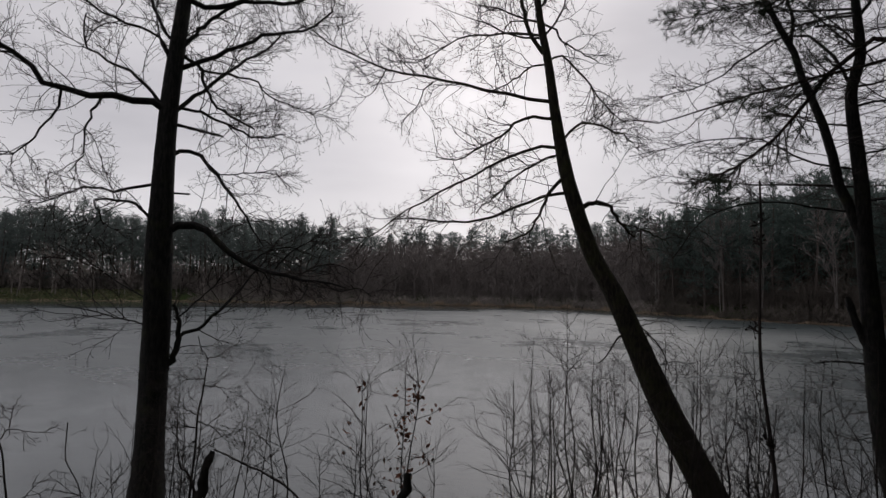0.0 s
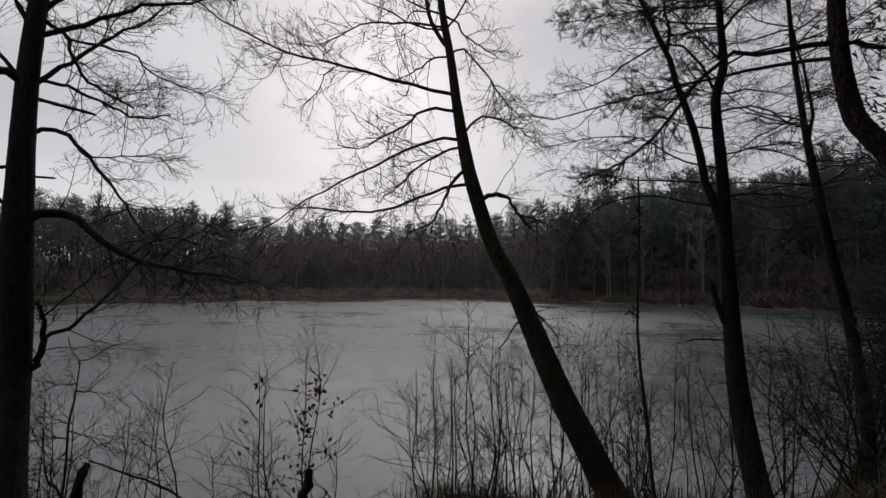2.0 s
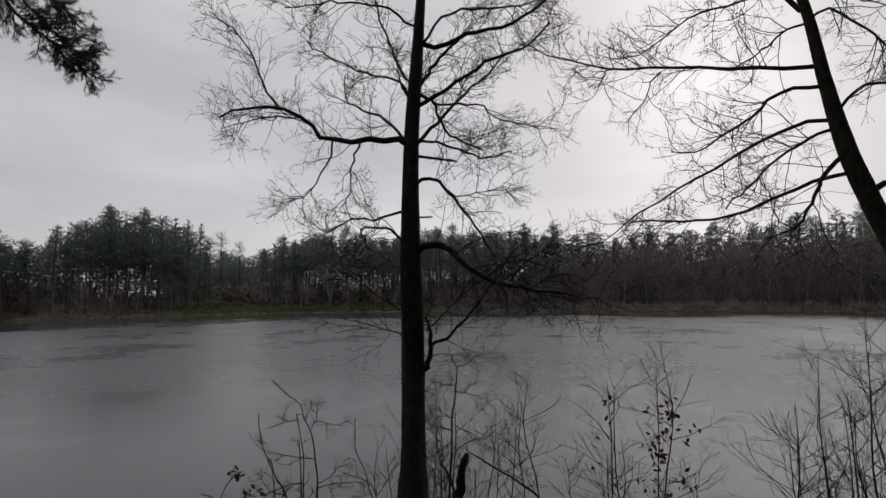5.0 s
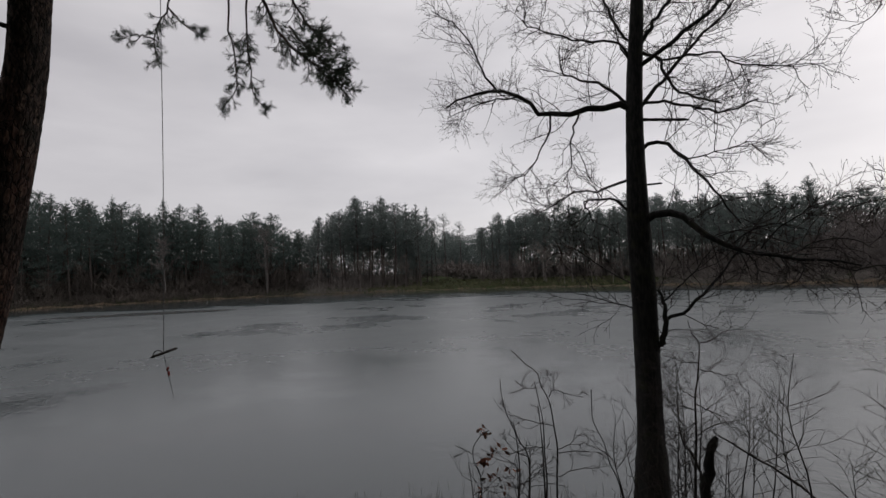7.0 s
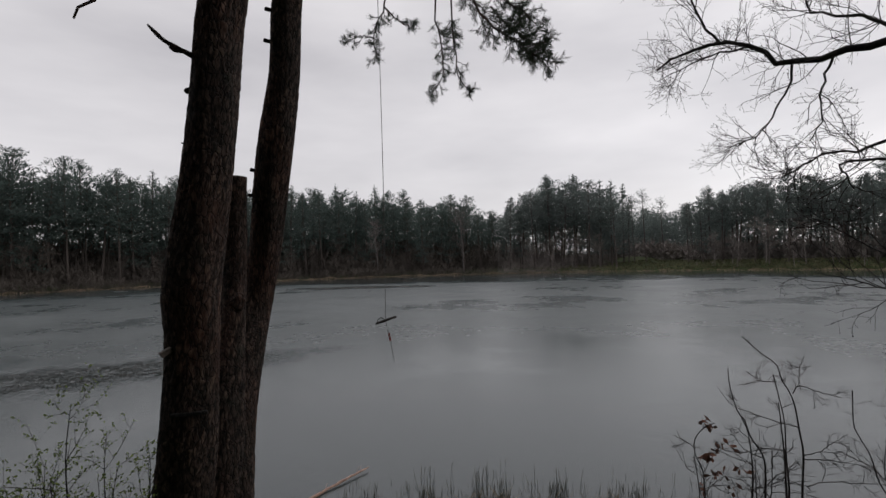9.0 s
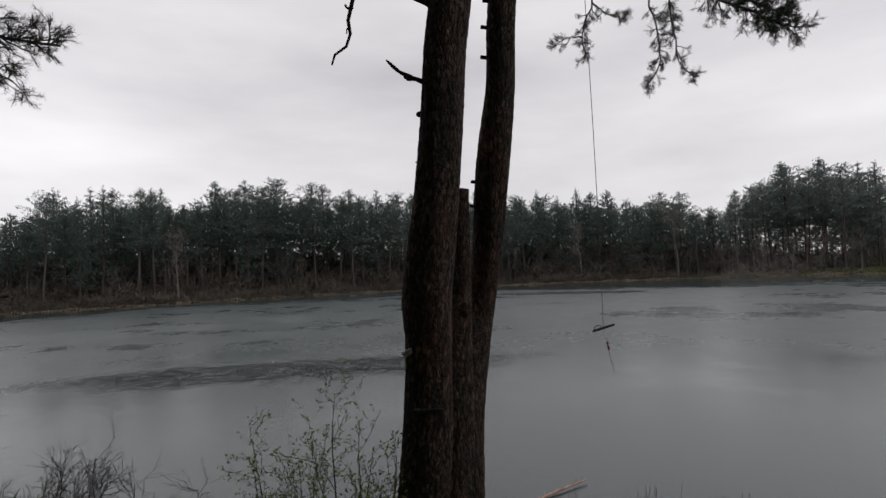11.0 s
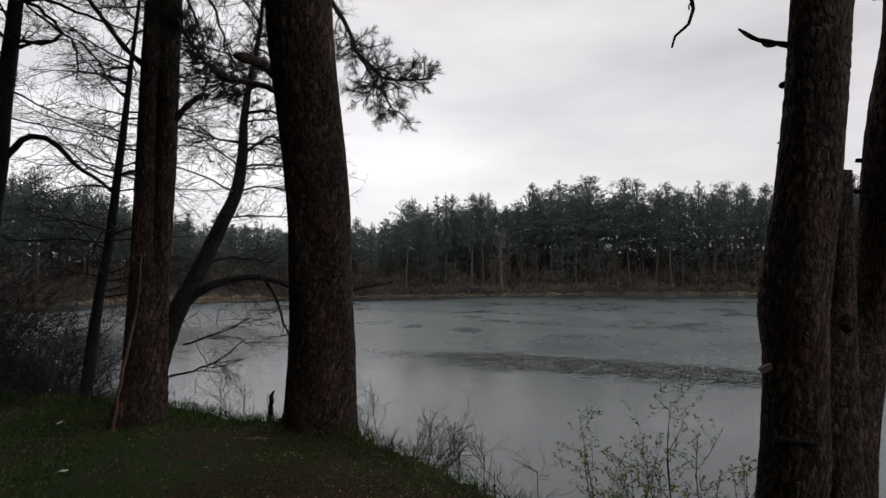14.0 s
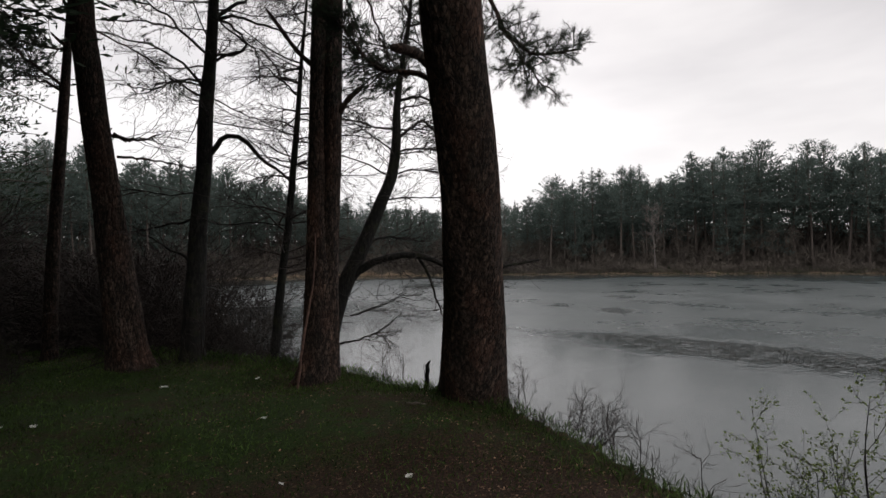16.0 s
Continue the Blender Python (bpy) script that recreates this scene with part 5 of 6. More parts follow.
# coarse crowns for the unseen pines that shade the bank
SHADE = [far_pine_mesh(390 + i, 0.4, 40, 4, 3.6, False, 1.1, 1.0) for i in range(3)]
PINE_PAIRS = [(mesh_of("stem", *s), mesh_of("needles", *n, smooth=False)) for s, n in PINES]
DARK_CROWNS = [n for s, n in PINE_PAIRS]
HAZED_CROWNS = [mesh_of("needles", *n, smooth=False) for s, n in PINES]
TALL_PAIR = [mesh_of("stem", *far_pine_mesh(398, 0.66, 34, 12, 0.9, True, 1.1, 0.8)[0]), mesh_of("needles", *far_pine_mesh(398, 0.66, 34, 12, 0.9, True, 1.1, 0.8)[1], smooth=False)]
for me, mat in [(s, FAR_BARK) for s, n in PINE_PAIRS] + [(n, FAR_NEEDLE) for n in DARK_CROWNS] + [(n, HAZED_NEEDLE) for n in HAZED_CROWNS] + [(TALL_PAIR[0], FAR_BARK), (TALL_PAIR[1], HAZED_NEEDLE)]:
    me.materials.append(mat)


def far_bare_mesh(seed):
    """A distant leafless tree: stem, rising boughs and a haze of twigs, 1 unit = its height."""
    rng = np.random.RandomState(seed)
    t = Tubes()
    h = np.linspace(0, 1, 5)
    p = np.stack([0.02 * np.sin(h * 4 + seed), 0.02 * np.cos(h * 3), h - 0.03], -1)
    r = 0.009 * (1 - 0.9 * h) + 0.0008
    t.add(p, r, 4)
    p2, r2 = sprout(p[None], r[None], 16, 0.34, 38, 0.25, rng, 4, 0.2, 0.12, 0.0035, 0.0012, 0.03)
    t.add(p2, r2, 3)
    p3, r3 = sprout(p2, r2, 5, 0.16, 40, 0.2, rng, 2, 0.15, 0.15, 0.0022, 0.001)
    p4, _ = sprout(p3, r3, 3, 0.07, 40, 0.2, rng, 2, 0.2, 0.1)
    a = blades(p3[:, 0], unit(p3[:, 1] - p3[:, 0]), 0.15, 0.006, rng)
    b = blades(p4[:, 0], unit(p4[:, 1] - p4[:, 0]), 0.08, 0.008, rng)
    return joined([t.arrays(), a, b])


BARES = [far_bare_mesh(500 + i) for i in range(7)]


def scrub_mesh(seed, n=150, wide=0.016, stray=0.75):
    """A dense low thicket of coarse twigs, 1 unit = its height."""
    rng = np.random.RandomState(seed)
    pos = rng.randn(n, 3) * np.array([0.24, 0.24, 0.0]) + np.array([0, 0, 0.55]) * rng.rand(n, 1)
    d = unit(rng.randn(n, 3) * stray + np.array([0, 0, 0.8]))
    return blades(pos, d, 0.45 * (0.5 + 0.7 * rng.rand(n)), wide * (1 + 1.4 * rng.rand(n)), rng)


SCRUBS = [scrub_mesh(600 + i) for i in range(6)]
BRUSH = [scrub_mesh(620 + i, 400, 0.006, 0.5) for i in range(6)]


def thicket_mesh(seed):
    """A tangled near bush of thin curved twigs, 1 unit = its height."""
    rng = np.random.RandomState(seed)
    t = Tubes()
    a = rng.rand(9) * 6.28
    k = np.linspace(0, 1, 6)
    p = np.stack([np.outer(np.cos(a) * (0.15 + 0.4 * rng.rand(9)), k), np.outer(np.sin(a) * (0.15 + 0.4 * rng.rand(9)), k), np.outer(0.6 + 0.4 * rng.rand(9), k)], -1)
    r = np.tile(0.006 * (1 - 0.8 * k), (9, 1))
    t.add(p, r, 4)
    p2, r2 = sprout(p, r, 12, 0.38, 55, 0.05, rng, 3, 0.1, 0.25, 0.003, 0.0012)
    t.add(p2, r2, 3)
    p3, _ = sprout(p2, r2, 5, 0.17, 50, 0.05, rng, 2, 0.1, 0.3, 0.0016, 0.0009)
    return joined([t.arrays(), blades(p3[:, 0], unit(p3[:, 1] - p3[:, 0]), 0.17, 0.0035, rng)])


THICKET = [thicket_mesh(700 + i) for i in range(4)]


def placed(arrays, x, y, z, h, turn, wide=1.0):
    v, q = arrays
    c, s = math.cos(turn), math.sin(turn)
    w = np.empty_like(v)
    w[:, 0] = x + h * wide * (v[:, 0] * c - v[:, 1] * s)
    w[:, 1] = y + h * wide * (v[:, 0] * s + v[:, 1] * c)
    w[:, 2] = z + h * v[:, 2]
    return w, q


def brown_slope(b):
    return -22 < b < 12


# bearings where crowns and thickets take the haze-lightened colours
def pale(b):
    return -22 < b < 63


def build_far_pines():
    """Two rows of pines behind the reeds, each a thing of its own, and deeper rows as one wood."""
    rng = np.random.RandomState(77)
    stems, dark, light = [], [], []
    count = 0
    for row in range(2):
        b = -58.0
        while b < 184:
            r = float(by_bearing(b, FAR_SHORE)) + (3.5 if not 26 < b < 50 else 8.0) + 5 * row + 5 * rng.rand()
            top = math.tan(radians(float(by_bearing(b, SKYLINE)))) * r
            x, y = at_bearing(b, r)
            z = gz(x, y)
            h = (top - z) * (0.84 + 0.26 * rng.rand() ** 1.3)
            k = rng.randint(len(PINES))
            if not brown_slope(b) and h > 5 and count < 290 and not 44.2 < b < 48.8:
                T = thing("pine_tree", (x, y, z), "tall distant scots pine with dark green crown on the far shore", "pine tree", "pines on the far shore")
                T.rotation_euler = (0, 0, rng.rand() * 6.28)
                w = 0.9 + 0.35 * rng.rand()
                T.scale = (h * w, h * w, h)
                part("trunk", PINE_PAIRS[k][0], FAR_BARK, T)
                part("crown", (HAZED_CROWNS if pale(b) else DARK_CROWNS)[k], None, T)
                count += 1
            b += (1.08 + 0.75 * rng.rand()) * (1.0 if not 22 < b < 45 else 0.92)
    # slender pines with bare stems in the gap
    for b, el in ((45.9, 5.6), (47.6, 6.5), (48.7, 6.0)):
        r = float(by_bearing(b, FAR_SHORE)) + 12
        x, y = at_bearing(b, r)
        z = gz(x, y)
        h = math.tan(radians(el)) * r - z
        T = thing("pine_tree", (x, y, z), "slender distant pine with a long bare stem and small crown", "pine tree", "pines on the far shore")
        T.scale = (h * 0.8, h * 0.8, h)
        part("trunk", TALL_PAIR[0], FAR_BARK, T)
        part("crown", TALL_PAIR[1], None, T)
    for row in range(3):
        b = -62.0
        while b < 188:
            slope = brown_slope(b)
            r = float(by_bearing(b, FAR_SHORE)) + (16 + row * 6 if not slope else 30 + row * 5) + 4 * rng.rand()
            top = math.tan(radians(float(by_bearing(b, SKYLINE)))) * r
            x, y = at_bearing(b, r)
            z = gz(x, y)
            h = (top - z) * (0.78 + 0.18 * rng.rand())
            if slope:
                h = (top - z) * (0.74 + 0.3 * rng.rand() ** 1.3)
            thin = 86 < b < 110 and rng.rand() < (0.52 if row else 0.1)
            if h > (4 if not slope else 5) and not (42.5 < b < 50) and not thin:
                t = rng.rand() * 6.28
                s, n = DEEP_PINES[rng.randint(len(DEEP_PINES))] if not slope or row else PINES[rng.randint(len(PINES))]
                stems.append(placed(s, x, y, z, h, t))
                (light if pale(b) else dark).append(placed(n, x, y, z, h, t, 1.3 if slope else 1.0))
            b += (0.5 if slope else 0) + 0.85 + 0.6 * rng.rand()
    # low woods far behind the gap
    for i in range(130):
        b, r = 40 + 13 * rng.rand(), 145 + 40 * rng.rand()
        x, y = at_bearing(b, r)
        z = gz(x, y)
        h = math.tan(radians(3.0 + 1.7 * rng.rand())) * r - z
        s, n = DEEP_PINES[i % 6]
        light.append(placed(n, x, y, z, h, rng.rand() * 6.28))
    # one old pine stands out above the others
    x, y = at_bearing(108.5, 104)
    s, n = PINES[3]
    stems.append(placed(s, x, y, gz(x, y), 22.0, 1.0))
    dark.append(placed(n, x, y, gz(x, y), 22.0, 1.0))
    W = thing("pine_wood", (0, 110, 0), "deep rows of distant pines behind the far shore", "woods", kind="stuff")
    o = np.array([0, 110, 0])
    v, q = joined(stems)
    tagged(part("stems", mesh_of("stems", v - o, q), FAR_BARK, W), kind="stuff")
    for sets, mat in ((dark, FAR_NEEDLE), (light, HAZED_NEEDLE)):
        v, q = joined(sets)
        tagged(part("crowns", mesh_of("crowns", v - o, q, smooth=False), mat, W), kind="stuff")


def build_far_scrub():
    """Leafless woods on the slope, undergrowth all along the shore, birches and reeds."""
    rng = np.random.RandomState(78)
    bares, low, brush, soft = [], [], [], []
    for row in range(8):
        b = -60.0
        while b < 186:
            slope = brown_slope(b)
            if slope or row < 2:
                r = float(by_bearing(b, FAR_SHORE)) + 1.5 + row * 3.6 + 3 * rng.rand()
                x, y = at_bearing(b, r)
                h = (8.0 if slope else 5.0 + 2 * row) * (0.65 + 0.55 * rng.rand())
                if slope or not 42 < b < 50:
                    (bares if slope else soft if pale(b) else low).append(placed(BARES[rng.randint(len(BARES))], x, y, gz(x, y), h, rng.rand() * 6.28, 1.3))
            b += (1.3 if slope else 2.2) * (0.6 + 0.8 * rng.rand())
    for row in range(9):
        b = -62.0
        while b < 188:
            r = float(by_bearing(b, FAR_SHORE)) + (0.7 * rng.rand() - 0.1 if row == 0 else row * 3.2 + 3 * rng.rand())
            x, y = at_bearing(b, r)
            tall = np.interp(b, [-60, 10, 22, 43, 44, 50, 52, 60, 70, 100, 130, 186], [9.5, 7.5, 7.0, 6.5, 0.5, 0.5, 3.0, 6.0, 8.0, 8.0, 9.0, 7])
            h = tall * (0.5 + 0.7 * rng.rand()) * (0.26 if row == 0 else 0.38 + 0.1 * row)
            if 26 < b < 56:
                h *= (0.12 if row < 4 else 0.9) if b < 50 else 0.7 if row < 4 else 1
            kind = BRUSH if b < 12 and row > 0 else SCRUBS
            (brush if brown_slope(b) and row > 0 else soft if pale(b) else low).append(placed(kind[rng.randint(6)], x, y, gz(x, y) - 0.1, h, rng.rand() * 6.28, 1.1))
            b += 0.4 if row == 0 else 0.95 + 0.5 * rng.rand()
    # a mown green slope runs down to the water
    gb, gr = 29 + 30 * rng.rand(9000), 0.5 + 16 * rng.rand(9000)
    gr = gr + by_bearing(gb, FAR_SHORE)
    gx, gy = -np.sin(np.radians(gb)) * gr, np.cos(np.radians(gb)) * gr
    v, q = blades(np.stack([gx, gy, ground_z(gx, gy) - 0.1], -1), unit(rng.randn(9000, 3) * 0.7 + [0, 0, 1]), 0.35, 0.3, rng)
    tagged(part("meadow", mesh_of("meadow", v, q, smooth=False), MEADOW), "yellowish green grass slope on the far shore", "grass", kind="stuff")
    v, q = joined(bares + brush)
    W = part("leafless_wood", mesh_of("leafless_wood", v, q, smooth=False), FAR_TWIG)
    tagged(W, "brown leafless woods on the far shore", "woods", kind="stuff")
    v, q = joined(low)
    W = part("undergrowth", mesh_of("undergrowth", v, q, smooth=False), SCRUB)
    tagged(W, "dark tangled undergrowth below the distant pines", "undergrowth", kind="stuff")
    for i in range(60):
        b, r = 41 + 11 * rng.rand(), 138 + 20 * rng.rand()
        x, y = at_bearing(b, r)
        soft.append(placed(SCRUBS[i % 6], x, y, gz(x, y) - 0.2, 3.5 + 3 * rng.rand(), rng.rand() * 6.28, 1.4))
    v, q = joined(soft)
    W = part("undergrowth", mesh_of("undergrowth", v, q, smooth=False), HAZED_SCRUB)
    tagged(W, "tangled undergrowth along the far shore, lightened for haze", "undergrowth", kind="stuff")
    for b in (-42, -36.5, -31, -27.8, -22, -14, -10.2, -7.4, 1.5, 5.6, 76.2, 91, 118, 66.8):
        r = float(by_bearing(b, FAR_SHORE)) + 1.5 + 2 * rng.rand()
        x, y = at_bearing(b, r)
        T = thing("birch_tree", (x, y, gz(x, y)), "slim leafless birch with pale stem on the far shore", "birch tree", "birches on the far shore")
        h = 9 + 3 * rng.rand()
        T.scale = (h, h, h)
        t = Tubes()
        hh = np.linspace(0, 1, 8)
        t.add(np.stack([0.03 * np.sin(hh * 3 + b), 0.02 * np.cos(hh * 4), hh - 0.02], -1), 0.0052 * (1 - 0.8 * hh), 6)
        part("trunk", t.mesh("trunk"), BIRCH, T)
        v, q = BARES[rng.randint(len(BARES))]
        part("crown", mesh_of("crown", v * np.array([1.1, 1.1, 1]), q, smooth=False), FAR_TWIG, T)
    nn = 40000
    b = -50 + 228 * rng.rand(nn)
    keep = rng.rand(nn) < np.interp(b, [-50, -40, -38, -12, 0, 16, 40, 66, 80, 92, 105, 135, 150, 170], [0.2, 0.9, 0.5, 0.6, 1, 0.9, 0.35, 0.5, 0.9, 0.6, 0.35, 0.35, 1, 0.5])
    b = b[keep]
    clump = 0.5 + 0.5 * np.sin(b * 2.3) * np.sin(b * 0.9 + 1)
    r = np.interp(b, *np.array(FAR_SHORE, float).T) + rng.randn(len(b)) * 0.35 - 1.0
    pos = np.stack([-np.sin(np.radians(b)) * r, np.cos(np.radians(b)) * r, np.full(len(b), WATER_Z - 0.05)], -1)
    v, q = blades(pos, unit(rng.randn(len(b), 3) * 0.16 + [0, 0, 1]), (0.18 + 0.42 * clump**1.5) * (0.6 + 0.6 * rng.rand(len(b))) * np.interp(b, [-30, -16, -8, 8, 16, 142, 146, 156, 160], [1, 1.7, 2.0, 1.6, 1, 1, 2.4, 2.4, 1]), 0.035, rng)
    tagged(part("reed_bed", mesh_of("reed_bed", v, q, smooth=False), REED), "narrow belt of dry tan reeds along the far shore", "reeds", kind="stuff")


def build_near_woods():
    """Woods that close the place behind and beside the viewer."""
    rng = np.random.RandomState(79)
    near_s, near_n, low = [], [], []
    for i in range(180):
        if i < 90:
            b, r = 198 + 86 * rng.rand(), 7 + 20 * rng.rand()
        elif i < 130:
            b, r = -51 - 22 * rng.rand(), 13 + 30 * rng.rand()
        else:
            b, r = 172 + 18 * rng.rand(), 17 + 34 * rng.rand()
        x, y = at_bearing(b, r)
        if gz(x, y) < WATER_Z:
            continue
        t, h = rng.rand() * 6.28, 12 + 6 * rng.rand()
        s, n = SHADE[rng.randint(3)] if 212 < b < 275 else NEAR_PINES[rng.randint(len(NEAR_PINES))]
        near_s.append(placed(s, x, y, gz(x, y), h, t))
        near_n.append(placed(n, x, y, gz(x, y), h, t))
    # young spruces stand thick beside the path
    for i in range(30):
        b, r = 181 + 26 * rng.rand(), 10.5 + 9 * rng.rand()
        x, y = at_bearing(b, r)
        h = 3.0 + 3.2 * rng.rand()
        s, n = YOUNG[i % 3]
        t = rng.rand() * 6.28
        near_s.append(placed(s, x, y, gz(x, y), h, t))
        near_n.append(placed(n, x, y, gz(x, y), h, t, 1.25))
    for i in range(18):
        b, r = -50.5 - 10 * rng.rand(), 9 + 7 * rng.rand()
        x, y = at_bearing(b, r)
        h, t = 3.0 + 3.0 * rng.rand(), rng.rand() * 6.28
        s, n = YOUNG[i % 3]
        near_s.append(placed(s, x, y, gz(x, y), h, t))
        near_n.append(placed(n, x, y, gz(x, y), h, t, 1.25))
    # tall pines added on the unseen side, roofing the path to shade the bank
    for i in range(126):
        b, r = (190 + 20 * rng.rand(), 5.0 + 6 * rng.rand()) if i < 26 else (207 + 38 * rng.rand(), 3.4 + 6 * rng.rand()) if i < 80 else (225 + 45 * rng.rand(), 4 + 8 * rng.rand())
        x, y = at_bearing(b, r)
        h, t = 11 + 5 * rng.rand(), rng.rand() * 6.28
        s, n = SHADE[i % 3] if i >= 26 else FINE_PINES[i % 2]
        near_s.append(placed(s, x, y, gz(x, y), h, t))
        near_n.append(placed(n, x, y, gz(x, y), h, t, 1.35))
    # tangled twigs on the slope between the alders
    for i in range(28):
        b, r = 159.5 + 17 * rng.rand(), 0.5 + 3.0 * rng.rand()
        r += float(by_bearing(b, EDGE))
        x, y = at_bearing(b, r)
        h = (-0.4 + 0.05 * (b - 153) - gz(x, y)) * (0.6 + 0.45 * rng.rand())
        low.append(placed(THICKET[i % 4], x, y, gz(x, y) - 0.05, h, rng.rand() * 6.28, 1.3))
    for i in range(210):
        if i < 80:
            b, r = -46 - 26 * rng.rand(), 9 + 30 * rng.rand() ** 1.4
        else:
            b, r = 166 + 36 * rng.rand(), 11.5 + 26 * rng.rand() ** 1.5
        x, y = at_bearing(b, r)
        if gz(x, y) < WATER_Z - 0.1:
            continue
        h = (1.6 + 0.06 * r) * (0.6 + 0.8 * rng.rand())
        low.append(placed(THICKET[rng.randint(len(THICKET))], x, y, gz(x, y) - 0.05, h, rng.rand() * 6.28, 1.5))
    W = thing("forest", (0, -20, -1.5), "pine forest on the near bank, unseen pines added to shade it", "woods", kind="stuff")
    o = np.array([0, -20, -1.5])
    v, q = joined(near_s)
    tagged(part("stems", mesh_of("stems", v - o, q), FAR_BARK, W), kind="stuff")
    v, q = joined(near_n)
    tagged(part("crowns", mesh_of("crowns", v - o, q, smooth=False), NEEDLE, W), kind="stuff")
    v, q = joined(low)
    tagged(part("thicket", mesh_of("thicket", v - o, q, smooth=False), TWIG, W), kind="stuff")


build_far_pines()
build_far_scrub()
build_near_woods()


# ---- shrubs and saplings on the bank ----
def leaf_quads(pos, rng, ln, wd):
    return blades(pos, unit(rng.randn(len(pos), 3) + np.array([0, 0, -0.5])), ln * (0.6 + 0.6 * rng.rand(len(pos))), wd, rng)


def shrub(bearing, dist, top, stems, spread, leaves, seed):
    """Upright leafless stems from one foot, each with two orders of twigs."""
    rng = np.random.RandomState(900 + seed)
    x, y = at_bearing(bearing, dist)
    g = gz(x, y)
    kinds = {0: "leafless dark shrub with thin upright stems on the bank", 1: "leafless young oak with a few withered brown leaves", 2: "shrub with fresh green buds opening on thin stems"}
    name = {0: "shrub", 1: "oak_sapling", 2: "budding_shrub"}[leaves]
    if stems == 1:
        kinds[0], name = "single thin leafless sapling on the bank", "sapling" if not leaves else name
    T = thing(name, (x, y, g), kinds[leaves], "shrub", "shrubs on the bank" if not leaves else "")
    o = np.array([x, y, g])
    P, R = [], []
    for i in range(stems):
        a = rng.rand() * 6.28
        full = (top - g) * (1.0 if i == 0 else 0.55 + 0.42 * rng.rand() if leaves != 2 else 0.55 + 0.27 * rng.rand())
        reach = spread * (0.5 + 1.1 * rng.rand()) * (0.4 if i == 0 else 1) * (0.2 if i == 0 and leaves == 2 else 1)
        foot = np.array([0.06 * math.cos(a), 0.06 * math.sin(a), -0.1])
        tip = np.array([reach * math.cos(a), reach * math.sin(a), full])
        k = np.linspace(0, 1, 5)[:, None]
        c = foot + (tip - foot) * k + np.array([math.cos(a), math.sin(a), 0]) * reach * 0.25 * np.sin(k * np.pi) + rng.randn(5, 3) * 0.02 * full * np.sin(k * np.pi)
        r0 = 0.0045 + 0.003 * full + 0.002 * rng.rand()
        c = smooth_line(np.hstack([c, (r0 + (0.0022 - r0) * k)]), 14)
        t = Tubes()
        t.add(c[:, :3], c[:, 3], 6)
        part("stem", t.mesh("stem"), TWIG, T)
        P.append(c[:, :3])
        R.append(c[:, 3])
    t = Tubes()
    n2 = 8 if leaves == 2 else 9 if dist < 4.6 else 14
    p2, r2 = sprout(np.array(P), np.array(R), n2, 0.34 * (top - g) ** 0.8, 50, 0.06, rng, 7, 0.2, 0.14, 0.0038, 0.0014, 0.02)
    t.add(p2, r2, 4)
    p3, r3 = sprout(p2, r2, 3 if dist < 4.6 else 4, 0.2, 48, 0.08, rng, 4, 0.15, 0.16, 0.0021, 0.0012, 0.02)
    t.add(p3, r3, 3)
    p4, r4 = sprout(p3, r3, 1, 0.08, 45, 0.15, rng, 3, 0.2, 0.2, 0.0018, 0.0012)
    t.add(p4, r4, 3)
    tagged(part("twig_spray", t.mesh("twig_spray"), TWIG, T), kind="stuff")
    if leaves == 1:
        # the leaves cling close to the tallest stem
        tips = np.concatenate([p2[:n2, 1], p2[:n2, 3], p2[n2:][rng.rand(len(p2) - n2) < 0.1][:, 4]])
        tips = tips[(tips[:, 2] < (top - g) * 0.78) & (tips[:, 2] > (top - g) * 0.2)]
        tips = np.repeat(tips, 3, axis=0) + rng.randn(len(tips) * 3, 3) * 0.03
        v, q = leaf_quads(tips, rng, 0.07, 0.034)
        part("foliage", mesh_of("foliage", v, q, smooth=False), OAKLEAF, T, "withered reddish brown oak leaves")
    if leaves == 2:
        tips = np.concatenate([p3[:, -1], p3[:, 2], p2[:, 2], p2[:, 4], p2[:, 6], np.array(P)[:, 6:].reshape(-1, 3)])
        tips = np.repeat(tips, 3, axis=0) + rng.randn(len(tips) * 3, 3) * 0.008
        v, q = leaf_quads(tips, rng, 0.028, 0.014)
        part("foliage", mesh_of("foliage", v, q, smooth=False), BUD, T, "small fresh green leaves")


# bearing, distance, height of the top, stems, spread, 1: withered leaves, 2: green buds
SHRUBS_AHEAD = [(22.2, 5.7, -0.95, 6, 0.5, 0), (24.9, 5.9, -1.0, 4, 0.4, 0), (26.0, 6.3, -1.09, 5, 0.4, 0), (14.8, 5.4, -0.72, 1, 0.25, 0), (17.5, 5.3, -1.0, 1, 0.3, 0), (5.2, 5.2, -0.44, 4, 0.35, 1), (2.6, 5.0, -0.66, 2, 0.3, 1), (9.9, 4.8, -1.28, 3, 0.4, 0), (-13.0, 5.8, -0.27, 3, 0.45, 0), (-9.7, 5.6, -0.5, 3, 0.4, 0), (-16.2, 5.6, -0.74, 4, 0.5, 0), (-20.8, 7.2, -0.45, 4, 0.6, 0), (-23.9, 6, -0.57, 4, 0.5, 0), (-26.6, 6, -0.66, 5, 0.5, 0), (-30.6, 6.2, -0.48, 5, 0.6, 0), (-11.5, 5.2, -0.5, 5, 0.5, 0), (-9.2, 5.1, -0.7, 4, 0.4, 0), (-18.5, 5.5, -0.6, 5, 0.5, 0), (-22.5, 5.6, -0.6, 5, 0.5, 0), (-28.5, 5.8, -0.55, 5, 0.6, 0)]
